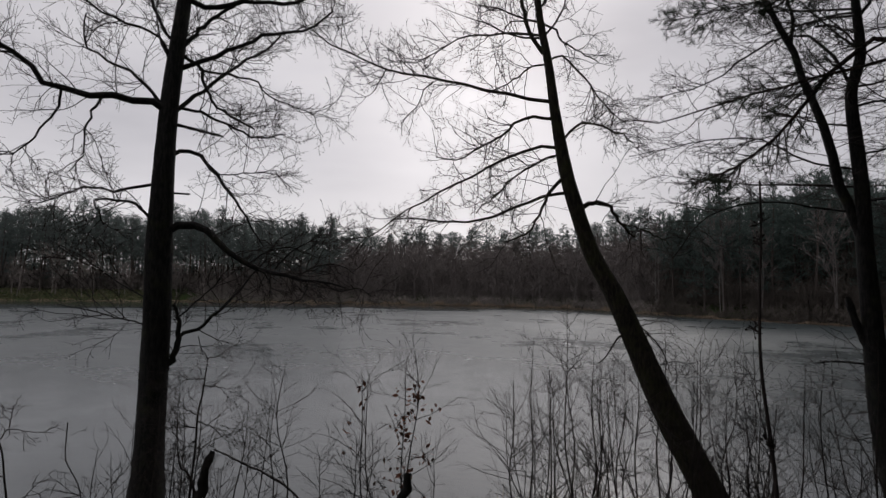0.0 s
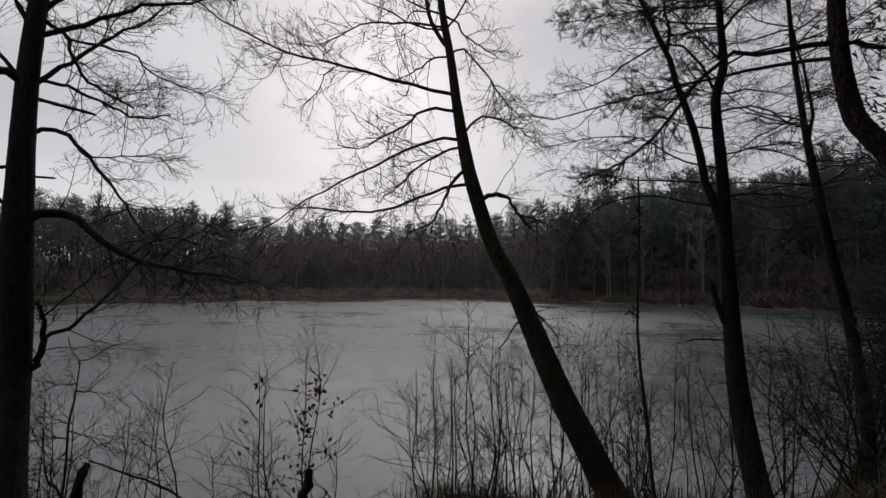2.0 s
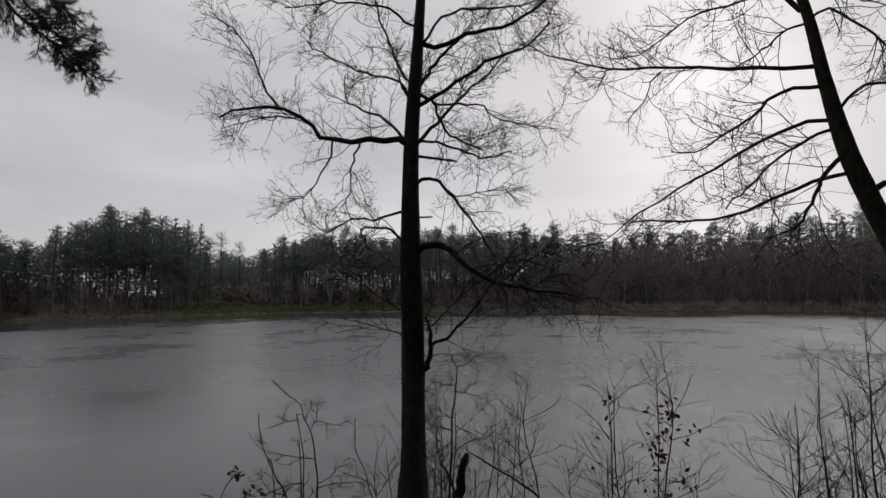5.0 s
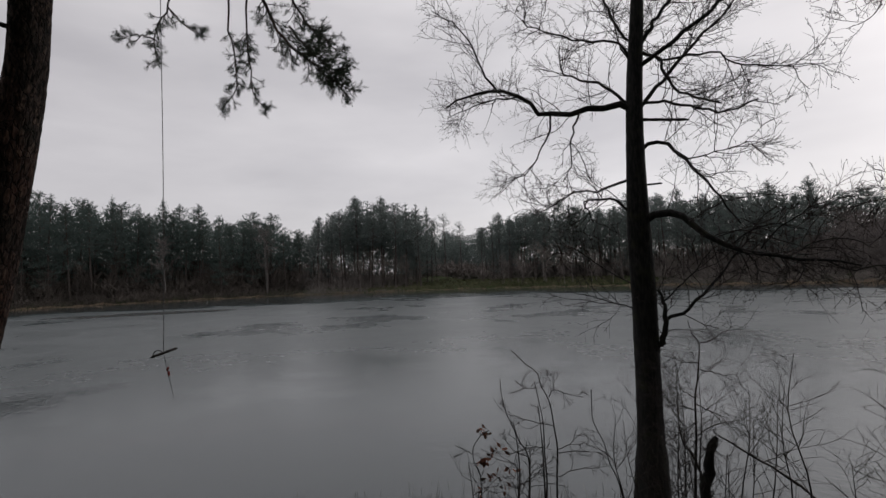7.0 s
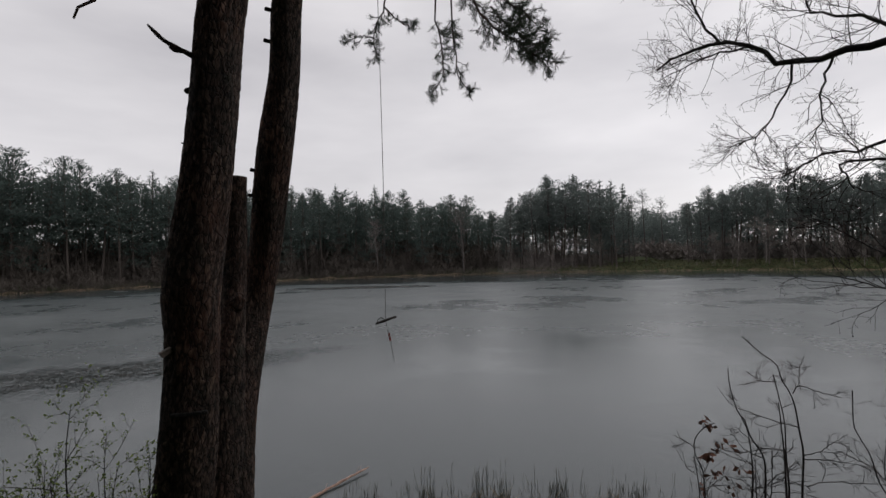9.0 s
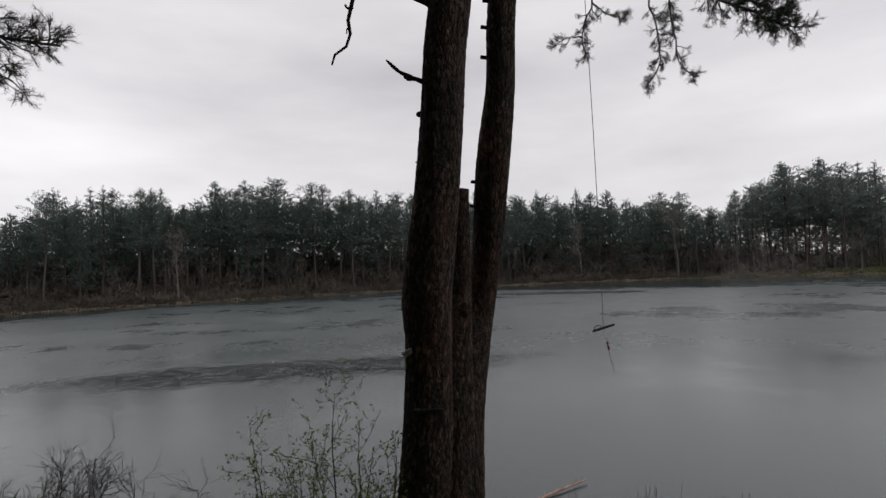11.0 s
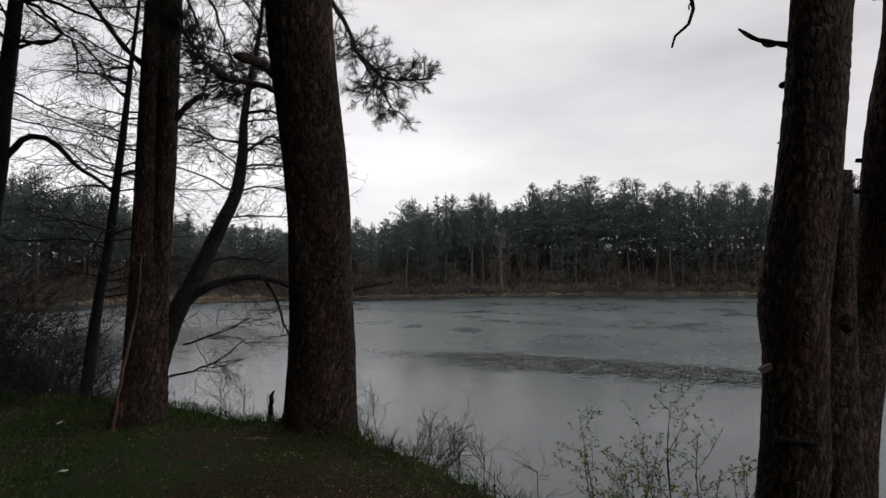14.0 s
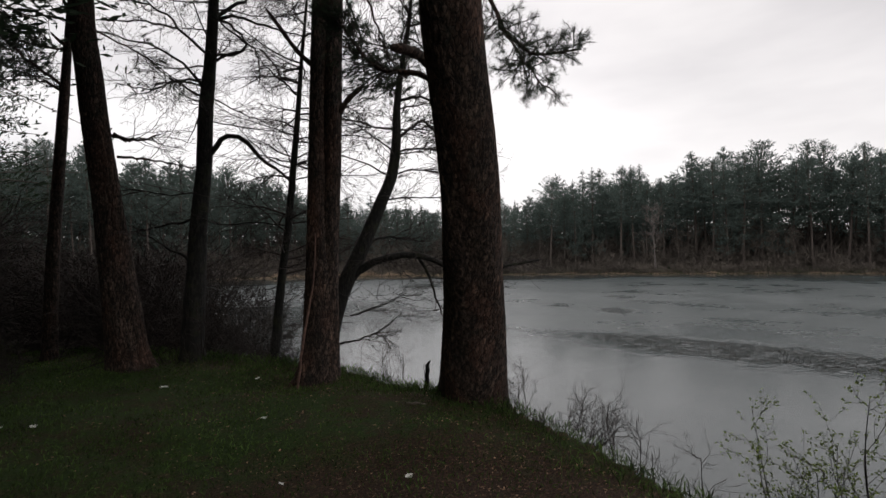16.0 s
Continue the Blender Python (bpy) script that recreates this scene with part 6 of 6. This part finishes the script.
SHRUBS_BESIDE = [(-33.2, 6.5, -0.54, 5, 0.6, 0), (-35.7, 7, -0.45, 6, 0.7, 0), (-42.1, 6.5, -0.34, 6, 0.8, 0), (-44.8, 6, -0.5, 6, 0.8, 0), (-47.9, 6, -0.27, 7, 0.9, 0), (-39.5, 5.5, -0.68, 5, 0.6, 0), (-50.0, 6.5, -0.08, 7, 1.0, 0), (30.2, 5.2, -1.31, 2, 0.3, 0), (43.5, 3.9, -1.3, 3, 0.3, 0), (38.5, 4.0, -1.25, 3, 0.3, 0), (101.8, 4.7, -0.97, 15, 0.55, 2)]
SHRUBS_LEFT = [(121.2, 4.8, -1.21, 4, 0.3, 0), (126.5, 5.0, -1.36, 5, 0.4, 0), (130.1, 5.6, -1.24, 6, 0.4, 0), (116.3, 4.4, -1.42, 3, 0.25, 0), (145.2, 7.2, -1.08, 3, 0.3, 0), (160.6, 9.5, -0.5, 10, 1.1, 0), (167.2, 10.5, -0.96, 8, 1.2, 0), (157.9, 9, -0.7, 9, 1.0, 0), (148.9, 8.5, -1.44, 3, 0.4, 0), (175.8, 10, -0.8, 9, 1.2, 0), (171.8, 11, -1.33, 8, 1.1, 0), (178.3, 9, -0.97, 8, 1.0, 0), (157, 8.3, -0.7, 6, 0.7, 0), (163.5, 9.2, -0.3, 10, 1.1, 0), (169.0, 9.6, -0.4, 9, 1.1, 0)]
for i, row in enumerate(SHRUBS_AHEAD + SHRUBS_BESIDE + SHRUBS_LEFT):
    shrub(*row, i)


# ---- crooked bushes at the water's edge ----
def bush(name, bearing, dist, label, stems, limbs, r0, seed, l2=0.26, n2=10):
    """Crooked stems and side limbs through rows of across and height, with two orders of twigs."""
    T = Tree(name, bearing, dist, label, "shrub", TWIG, seed, "shrubs on the bank")
    for i, pts in enumerate(stems):
        k = np.linspace(1, 0.16, len(pts))
        trunk(T, [(a, z, r0 * w, 0.06 * (i % 3) * z) for (a, z), w in zip(pts, k)])
    for i, pts in enumerate(limbs):
        limb(T, pts, r0 * 0.5, 0.0016, 0.15 * (-1) ** i, False, -0.06)
    rows = [smooth_line(c[len(c) // 3:], 14) for c in T.stems] + T.lines
    p, r = np.array(rows)[:, :, :3], np.array(rows)[:, :, 3]
    t = Tubes()
    p2, r2 = sprout(p, r, n2, l2, 52, 0.03, T.rng, 7, 0.15, 0.2, 0.0034, 0.0013, 0.0, 0.8)
    t.add(p2, r2, 4)
    p3, r3 = sprout(p2, r2, 4, l2 * 0.5, 48, 0.05, T.rng, 5, 0.15, 0.2, 0.002, 0.0011)
    t.add(p3, r3, 3)
    p4, r4 = sprout(p3, r3, 1, l2 * 0.25, 45, 0.1, T.rng, 3, 0.2, 0.2, 0.0017, 0.0011)
    t.add(p4, r4, 3)
    tagged(part("twig_spray", t.mesh("twig_spray", T.o), TWIG, T.ob), kind="stuff")
    return T, p2


bush("shrub", 42, 5.0, "crooked leafless alder bush with long bent stems", [
    [(0.44, -2.01), (0.45, -1.76), (0.46, -1.55), (0.44, -1.39), (0.42, -1.22), (0.39, -1.11), (0.34, -1.02), (0.31, -0.9), (0.22, -0.83), (0.09, -0.7)],
    [(0.34, -2.02), (0.35, -1.79), (0.34, -1.56), (0.34, -1.32), (0.31, -1.13), (0.28, -0.97)],
    [(0.32, -2.03), (0.32, -1.56), (0.31, -1.32), (0.3, -1.16)],
    [(0.2, -2.04), (0.21, -1.8), (0.2, -1.62), (0.12, -1.48), (0.08, -1.34), (0.04, -1.3), (-0.01, -1.1), (-0.02, -0.96)],
    [(0.1, -2.05), (0.12, -1.72), (0.1, -1.43), (0.06, -1.32)]], [
    [(0.44, -1.35), (0.28, -1.33), (0.12, -1.29), (0.01, -1.26), (-0.06, -1.18), (-0.1, -1.12)],
    [(0.4, -1.1), (0.44, -1.03), (0.54, -1.05), (0.67, -1.07)],
    [(0.44, -1.03), (0.46, -0.92), (0.5, -0.84)],
    [(0.46, -1.55), (0.54, -1.5), (0.61, -1.4), (0.65, -1.39)],
    [(0.47, -1.78), (0.6, -1.74), (0.77, -1.74), (0.96, -1.74)],
    [(0.46, -1.58), (0.65, -1.54), (0.84, -1.53)],
    [(0.3, -1.02), (0.2, -1.04), (0.12, -0.99)],
    [(0.34, -1.53), (0.21, -1.52), (0.07, -1.55), (-0.07, -1.54)],
    [(0.2, -1.62), (0.07, -1.58), (-0.02, -1.46)]], 0.009, 61, 0.16, 7)
bush("sapling", 34, 5.1, "thin bent leafless sapling at the water's edge", [
    [(0.29, -1.96), (0.2, -1.7), (0.16, -1.53), (0.1, -1.4), (0.07, -1.31), (0.07, -1.07)]], [
    [(0.18, -1.59), (0.07, -1.57), (-0.03, -1.55)]], 0.006, 62, 0.14, 6)
bush("sapling", 23, 6.1, "leafless sapling with level crooked branches at the foot of an alder", [
    [(-0.11, -2.21), (-0.08, -1.7), (-0.07, -1.32), (-0.04, -1.14), (-0.02, -0.94), (-0.01, -0.77), (-0.07, -0.68), (-0.1, -0.56)],
    [(-0.08, -1.96), (-0.19, -1.78), (-0.23, -1.58), (-0.24, -1.32)]], [
    [(-0.01, -0.77), (0.1, -0.74), (0.2, -0.67), (0.32, -0.61)],
    [(-0.02, -0.96), (-0.18, -0.95), (-0.25, -0.98)],
    [(-0.07, -1.31), (-0.2, -1.26), (-0.3, -1.25)],
    [(-0.02, -1.03), (0.1, -1.04), (0.26, -1.06)],
    [(-0.07, -1.37), (0.09, -1.48), (0.16, -1.61)],
    [(-0.08, -1.69), (0.08, -1.55), (0.28, -1.47), (0.38, -1.41)],
    [(-0.07, -1.44), (-0.24, -1.4), (-0.33, -1.33)],
    [(-0.08, -1.55), (-0.21, -1.63), (-0.3, -1.61)]], 0.013, 63, 0.42, 11)
OAK, oak_twigs = bush("oak_sapling", 48, 4.9, "small bent oak sapling with a few withered brown leaves", [
    [(0.3, -2.04), (0.29, -1.76), (0.24, -1.64), (0.24, -1.52), (0.31, -1.42), (0.38, -1.38)]], [
    [(0.29, -1.76), (0.35, -1.66), (0.42, -1.6), (0.53, -1.58)],
    [(0.24, -1.57), (0.19, -1.52), (0.08, -1.43)],
    [(0.3, -1.9), (0.44, -1.8), (0.6, -1.84)]], 0.006, 64, 0.12, 5)
oak_tips = np.repeat(np.concatenate([oak_twigs[5:10, 3], oak_twigs[16:20, 4], oak_twigs[:3, 5]]), 6, axis=0)
v, q = leaf_quads(oak_tips + OAK.rng.randn(len(oak_tips), 3) * 0.025 - OAK.o, OAK.rng, 0.065, 0.034)
part("foliage", mesh_of("foliage", v, q, smooth=False), OAKLEAF, OAK.ob, "withered reddish brown oak leaves")


# ---- the rope swing over the water ----
def build_swing():
    x, y = -7.0, 1.86
    o = np.array([x, y, -0.82])
    T = thing("rope_swing", tuple(o), "rope swing with a wooden bar hanging over the water", "swing")
    t = Tubes()
    z = np.linspace(0, 7.2, 40)
    t.add(np.stack([0.012 * np.sin(z * 1.1), 0.01 * np.sin(z * 0.7), z], -1), np.full(40, 0.0045), 6)
    part("rope", t.mesh("rope"), ROPE, T, "thin weathered rope")
    away = unit(np.array([x, y, 0]))
    right = np.array([away[1], -away[0], 0])
    a, b = -right * 0.135 + [0, 0, -0.042], right * 0.145 + [0, 0, 0.045]
    k = np.linspace(0, 1, 12)[:, None]
    t = Tubes()
    t.add(a + (b - a) * k, 0.016 + 0.0015 * np.sin(np.arange(12) * 2.0) - 0.009 * (np.abs(k[:, 0] - 0.5) > 0.49), 10)
    bar = part("bar", t.mesh("bar"), TWIG, T, "dark round wooden bar")
    t = Tubes()
    s = np.linspace(0, np.pi, 14)
    t.add((-right * 0.06)[None] + np.cos(s)[:, None] * right * 0.05 + np.sin(s)[:, None] * np.array([0, 0, 0.055]) - np.array([0, 0, 0.02]), np.full(14, 0.006), 6)
    part("loop", t.mesh("loop"), ROPE, bar)
    t = Tubes()
    z = np.linspace(0, -0.56, 12)
    t.add(np.stack([0.02 * np.sin(z * 4) - right[0] * z * 0.2, -right[1] * z * 0.2, z], -1), np.full(12, 0.003), 5)
    cord = part("cord", t.mesh("cord"), ROPE, T, "frayed trailing cord")
    t = Tubes()
    for dz, ln in ((-0.19, 0.05), (-0.235, 0.04), (-0.26, 0.035)):
        c = np.array([0.01 - right[0] * dz * 0.2, -right[1] * dz * 0.2, dz])
        t.add(c + np.linspace(-1, 1, 7)[:, None] * np.array([right[0] * 0.3, right[1] * 0.3, 1]) * ln / 2, 0.016 * np.sin(np.linspace(0.15, np.pi - 0.15, 7)), 8)
    part("knot", t.mesh("knot"), REDROPE, cord, "dark red knotted rag")
    # the bough that carries it
    s = D.stems[1]
    z0 = s[np.abs(s[:, 2] - 5.2).argmin()]
    c = smooth_line(np.array([[*z0[:3], 0.07], [(z0[0] + x) / 2, (z0[1] + y) / 2, 6.3, 0.055], [x, y, 6.42, 0.04], [x - 1.4, y + 1.2, 6.2, 0.015]]), 14)
    t = Tubes()
    t.add(c[:, :3], c[:, 3], 8)
    part("limb", t.mesh("limb", D.o), PINE, D.ob)
    for line, (dx, dy, dz) in ((DN.lines[0], (0, 0, 0)), (DN.lines[3], (0, 0, 0)), (DN.lines[5], (0, 0, 0)), (DN.lines[4], (0, 0, 0)), (DN.lines[6], (0, 0, 0))):
        top = line[0]
        h = c[np.abs(c[:, 0] - top[0]).argmin()]
        w = smooth_line(np.array([[*h[:3], 0.022], [(h[0] + top[0]) / 2, (h[1] + top[1]) / 2, (h[2] + top[2]) / 2 + 0.15, 0.016], [*top[:3], max(top[3], 0.008)]]), 10)
        t = Tubes()
        t.add(w[:, :3], w[:, 3], 6)
        part("limb", t.mesh("limb", D.o), PINE, D.ob)


build_swing()


# ---- boards nailed to the double pine ----
def board(at, along, size, mat, label):
    ln, hi, wd = size
    bm = bmesh.new()
    bmesh.ops.create_cube(bm, size=1.0)
    bmesh.ops.scale(bm, vec=(ln, wd, hi), verts=bm.verts)
    bmesh.ops.bevel(bm, geom=bm.edges[:], offset=0.004, segments=2, affect="EDGES")
    for v in bm.verts:
        v.co.z += 0.004 * math.sin(v.co.x * 40)
    d = Vector(along).normalized()
    m = Matrix.Translation(Vector(at) - Vector(D.o)) @ d.to_track_quat("X", "Z").to_matrix().to_4x4()
    bmesh.ops.transform(bm, matrix=m, verts=bm.verts)
    me = bpy.data.meshes.new("step")
    bm.to_mesh(me)
    bm.free()
    part("step", me, mat, D.ob, label)


board((-4.17, -0.355, -0.58), (0.45, -0.85, -0.55), (0.12, 0.034, 0.045), DEAD, "short wooden peg with a pale sawn end")
board((-4.115, -0.235, -1.0), (0.02, 1.0, 0.02), (0.22, 0.022, 0.035), ALDER, "worn wooden board nailed across the stem")
# stubs of sawn-off branches up the slimmer stem
for z in (2.34, 2.1, 1.87, 0.77, 0.56):
    c = D.stems[1][np.abs(D.stems[1][:, 2] - z).argmin()]
    at = c[:3] - D.right * (c[3] + 0.01)
    board(tuple(at), tuple(D.right * 0.9 - np.array([0, 0, 0.25])), (0.07, 0.028, 0.028), ALDER, "short sawn branch stub")


# ---- deadwood ----
def stick(name, label, pts, mat, spurs=0, seed=0, category="branch"):
    rows = np.array(pts, float)
    o = rows[0, :3]
    c = smooth_line(rows, 16)
    rng = np.random.RandomState(seed)
    c[1:-1, :3] += rng.randn(14, 3) * c[1:-1, 3:] * 0.25
    c[:, 3] *= 1 + 0.12 * rng.randn(16)
    T = thing(name, tuple(o), label, category)
    t = Tubes()
    t.add(c[:, :3], np.maximum(c[:, 3], 0.002), 8)
    part("stem", t.mesh("stem", o), mat, T)
    if spurs:
        p, r = sprout(c[None, :, :3], c[None, :, 3], spurs, 0.22, 50, 0.1, rng, 5, 0.2, 0.15, 0.005, 0.002)
        t = Tubes()
        t.add(p, r, 5)
        tagged(part("twig_spray", t.mesh("twig_spray", o), mat, T), kind="stuff")


stick("dead_branch", "long dead branch with reddish peeling bark leaning on a pine", [(-2.86, -5.97, -1.55, 0.016), (-2.93, -5.93, -0.9, 0.015), (-3.03, -5.89, -0.32, 0.012), (-3.08, -5.9, 0.3, 0.005)], PEELED, 3, 1)
stick("broken_stump", "short dark broken stump at the edge of the bank", [(-4.08, -5.1, -1.75, 0.034), (-4.09, -5.09, -1.5, 0.028), (-4.1, -5.08, -1.31, 0.022), (-4.13, -5.06, -1.25, 0.006)], ALDER, 2, 2, "stump")
stick("broken_stump", "dark snapped stump among shrubs on the bank", [(-2.33, 5.31, -2.90, 0.056), (-2.29, 5.32, -2.2, 0.048), (-2.25, 5.33, -1.9, 0.044), (-2.2, 5.35, -1.66, 0.038), (-2.18, 5.36, -1.6, 0.026)], ALDER, 2, 3, "stump")
stick("broken_stump", "dark snapped stump beside a young oak", [(-0.38, 4.7, -2.8, 0.05), (-0.34, 4.7, -1.9, 0.043), (-0.31, 4.7, -1.58, 0.038), (-0.305, 4.7, -1.53, 0.03)], ALDER, 2, 4, "stump")
stick("fallen_branch", "fallen dark branch caught in the shrubs", [(-2.16, 5.32, -1.57, 0.006), (-1.86, 5.33, -1.70, 0.009), (-1.58, 5.32, -1.82, 0.011), (-1.36, 5.30, -1.97, 0.012), (-1.2, 5.31, -2.2, 0.013)], TWIG, 5, 5)
stick("floating_log", "pale barkless log lying in the shallow water", [(-8.0, 0.75, -3.52, 0.024), (-8.3, 1.15, -3.48, 0.022), (-8.6, 1.6, -3.465, 0.018), (-8.86, 1.99, -3.45, 0.009)], LOG, 3, 6, "log")
stick("fallen_stick", "short pale stick on the ground", [(-3.44, -4.2, -1.47, 0.012), (-3.36, -4.29, -1.45, 0.012), (-3.3, -4.42, -1.46, 0.008)], DEAD, 0, 7)
stick("water_twig", "bent twig poking out of the water", [(-9.7, -2.6, -3.55, 0.012), (-9.72, -2.6, -3.35, 0.01), (-9.6, -2.9, -3.2, 0.008), (-9.5, -3.15, -3.1, 0.004)], TWIG, 0, 8)


# ---- paper scraps ----
def scrap(x, y, size, seed):
    rng = np.random.RandomState(seed)
    n = 6
    a, b = np.meshgrid(np.linspace(-1, 1, n), np.linspace(-1, 1, n), indexing="ij")
    w = size * (0.32 + 0.2 * rng.rand(2))
    top = np.stack([a * w[0] * (1 + 0.2 * rng.randn(n, n)), b * w[1] * (1 + 0.2 * rng.randn(n, n)), 0.012 + size * 0.3 * rng.rand(n, n)], -1).reshape(-1, 3)
    v = np.vstack([top, top - [0, 0, 0.004]])
    i, j = np.meshgrid(np.arange(n - 1), np.arange(n - 1), indexing="ij")
    q = np.stack([i * n + j, (i + 1) * n + j, (i + 1) * n + j + 1, i * n + j + 1], -1).reshape(-1, 4)
    ob = part("paper_scrap", mesh_of("paper_scrap", v, np.vstack([q, q[:, ::-1] + n * n]), smooth=False), PAPER)
    ob.location = (x, y, gz(x, y))
    ob.rotation_euler = (0.1, 0.15, rng.rand() * 6.28)
    tagged(ob, "small crumpled white paper scrap on the ground", "litter", "paper scraps on the ground")


for i, (x, y, s) in enumerate([(-2.12, -5.07, 0.05), (-1.67, -7.04, 0.07), (-0.43, -5.94, 0.065), (-2.36, -3.07, 0.05), (-0.19, -6.26, 0.08), (-1.68, -3.61, 0.03), (-2.68, -6.74, 0.05), (-1.5, -3.3, 0.025)]):
    scrap(x, y, s, i)


# ---- grass, reeds and leaf litter ----
def spread_over(n, b0, b1, r0, r1, rng):
    b, r = np.radians(b0 + (b1 - b0) * rng.rand(n)), r0 + (r1 - r0) * np.sqrt(rng.rand(n))
    return -np.sin(b) * r, np.cos(b) * r


def build_cover():
    rng = np.random.RandomState(55)
    # short grass on the flat of the bank, thickest along its edge
    x, y = spread_over(190000, 100, 190, 1.9, 11.5, rng)
    z = ground_z(x, y)
    clump = np.sin(x * 2.1 + 1) * np.sin(y * 1.7) + 0.7 * np.sin(x * 5.3) * np.sin(y * 4.9 + 2)
    b = np.degrees(np.arctan2(-x, y))
    b = np.where(b < -90, b + 360, b)
    edge = by_bearing(b, EDGE) - np.hypot(x, y)
    bare = np.exp(-((b - 133) / 13) ** 2 - ((np.hypot(x, y) - 2.8) / 1.2) ** 2)
    keep = (z > -2.4) & (rng.rand(len(x)) < np.clip(0.3 + 0.25 * np.clip((b - 128) / 20, 0, 1) - 0.5 * bare + 0.4 * clump + 0.8 * np.exp(-(edge / 0.55) ** 2), 0.02, 1))
    pos = np.stack([x, y, z - 0.01], -1)[keep]
    e = np.exp(-(edge[keep] / 0.6) ** 2)
    v, q = blades(pos, unit(rng.randn(len(pos), 3) * 0.45 + [0, 0, 1]), (0.05 + 0.08 * e) * (0.5 + rng.rand(len(pos))), 0.008, rng, 0.2)
    tagged(part("grass", mesh_of("grass", v, q, smooth=False), GRASS), "short dark green grass on the bank", "grass", kind="stuff")
    # fallen leaves and needles
    x, y = spread_over(100000, 98, 190, 1.6, 11, rng)
    z = ground_z(x, y)
    b = np.degrees(np.arctan2(-x, y)) % 360
    patchy = 0.5 + 0.5 * np.sin(x * 1.3 + 2) * np.sin(y * 1.1) + 0.3 * np.sin(x * 4.7) * np.sin(y * 5.1)
    keep = (z > -2.6) & (rng.rand(len(x)) < np.clip((170 - b) / 22, 0.12, 1) * np.clip(patchy, 0.1, 1))
    pos = np.stack([x, y, z + 0.006], -1)[keep]
    d = unit(rng.randn(len(pos), 3) * np.array([1, 1, 0.25]))
    v, q = blades(pos, d, 0.012 + 0.03 * rng.rand(len(pos)) ** 2, 0.005 + 0.011 * rng.rand(len(pos)), rng)
    tagged(part("leaf_litter", mesh_of("leaf_litter", v, q, smooth=False), LITTER), "brown fallen leaves and needles on the soil", "leaf litter", kind="stuff")
    # dry grass down the slope in front
    x, y = spread_over(26000, -60, 100, 3.0, 7.3, rng)
    z = ground_z(x, y)
    clump = np.sin(x * 2.7 + 0.5) * np.sin(y * 2.3 + 1) + 0.6 * np.sin(x * 6.1) * np.sin(y * 5.7)
    keep = rng.rand(len(x)) < np.clip(0.15 + 0.6 * clump, 0.04, 1)
    pos = np.stack([x, y, z - 0.02], -1)[keep]
    v, q = blades(pos, unit(rng.randn(len(pos), 3) * 0.28 + [0, 0, 1]), 0.22 + 0.42 * rng.rand(len(pos)), 0.008, rng, 0.3)
    tagged(part("dry_grass", mesh_of("dry_grass", v, q, smooth=False), DRYGRASS), "withered tan grass on the slope to the water", "grass", kind="stuff")
    # withered tussocks at the foot of the shrubs
    sets = []
    for bearing, r, wide, count in ((-8.4, 5.0, 0.2, 300), (-10.5, 5.2, 0.22, 330), (-12.2, 5.2, 0.2, 260), (-14.2, 5.1, 0.2, 260), (-18.5, 5.2, 0.22, 220), (-24, 5.4, 0.25, 220), (-29.5, 5.6, 0.3, 260), (19.3, 5.0, 0.12, 240), (7.5, 4.9, 0.2, 120), (33.0, 4.6, 0.2, 110), (-36, 5.6, 0.35, 220)):
        x, y = at_bearing(bearing, r)
        pos = np.stack([x + wide * rng.randn(count), y + wide * rng.randn(count), np.zeros(count)], -1)
        pos[:, 2] = ground_z(pos[:, 0], pos[:, 1]) - 0.02
        tall = -1.68 - pos[:, 2] - 0.25 * rng.rand(count)
        sets.append(blades(pos, unit(rng.randn(count, 3) * 0.12 + [0, 0, 1]), np.clip(tall, 0.15, 0.9), 0.011, rng, 0.1))
    v, q = joined(sets)
    tagged(part("dry_tussock", mesh_of("dry_tussock", v, q, smooth=False), DRYGRASS), "withered brown grass tussocks below the shrubs", "grass", kind="stuff")
    # reed stubble standing in the shallows
    n = 8200
    b = 30 + 78 * rng.rand(n)
    clump = np.sin(b * 0.9) + 0.8 * np.sin(b * 2.3 + 1)
    keep = rng.rand(n) < np.clip(0.3 + 0.45 * clump, 0.08, 1)
    b = b[keep]
    r = by_bearing(b, NEAR_SHORE) + 0.2 + np.abs(rng.randn(len(b))) * 0.5
    x, y = -np.sin(np.radians(b)) * r, np.cos(np.radians(b)) * r
    pos = np.stack([x, y, np.full(len(b), WATER_Z - 0.08)], -1)
    v, q = blades(pos, unit(rng.randn(len(b), 3) * 0.12 + [0, 0, 1]), 0.1 + 0.22 * rng.rand(len(b)) ** 1.5, 0.008, rng)
    tagged(part("reed_stubble", mesh_of("reed_stubble", v, q, smooth=False), MARSH), "dark olive reed stubble in the shallow water", "reeds", kind="stuff")


build_cover()
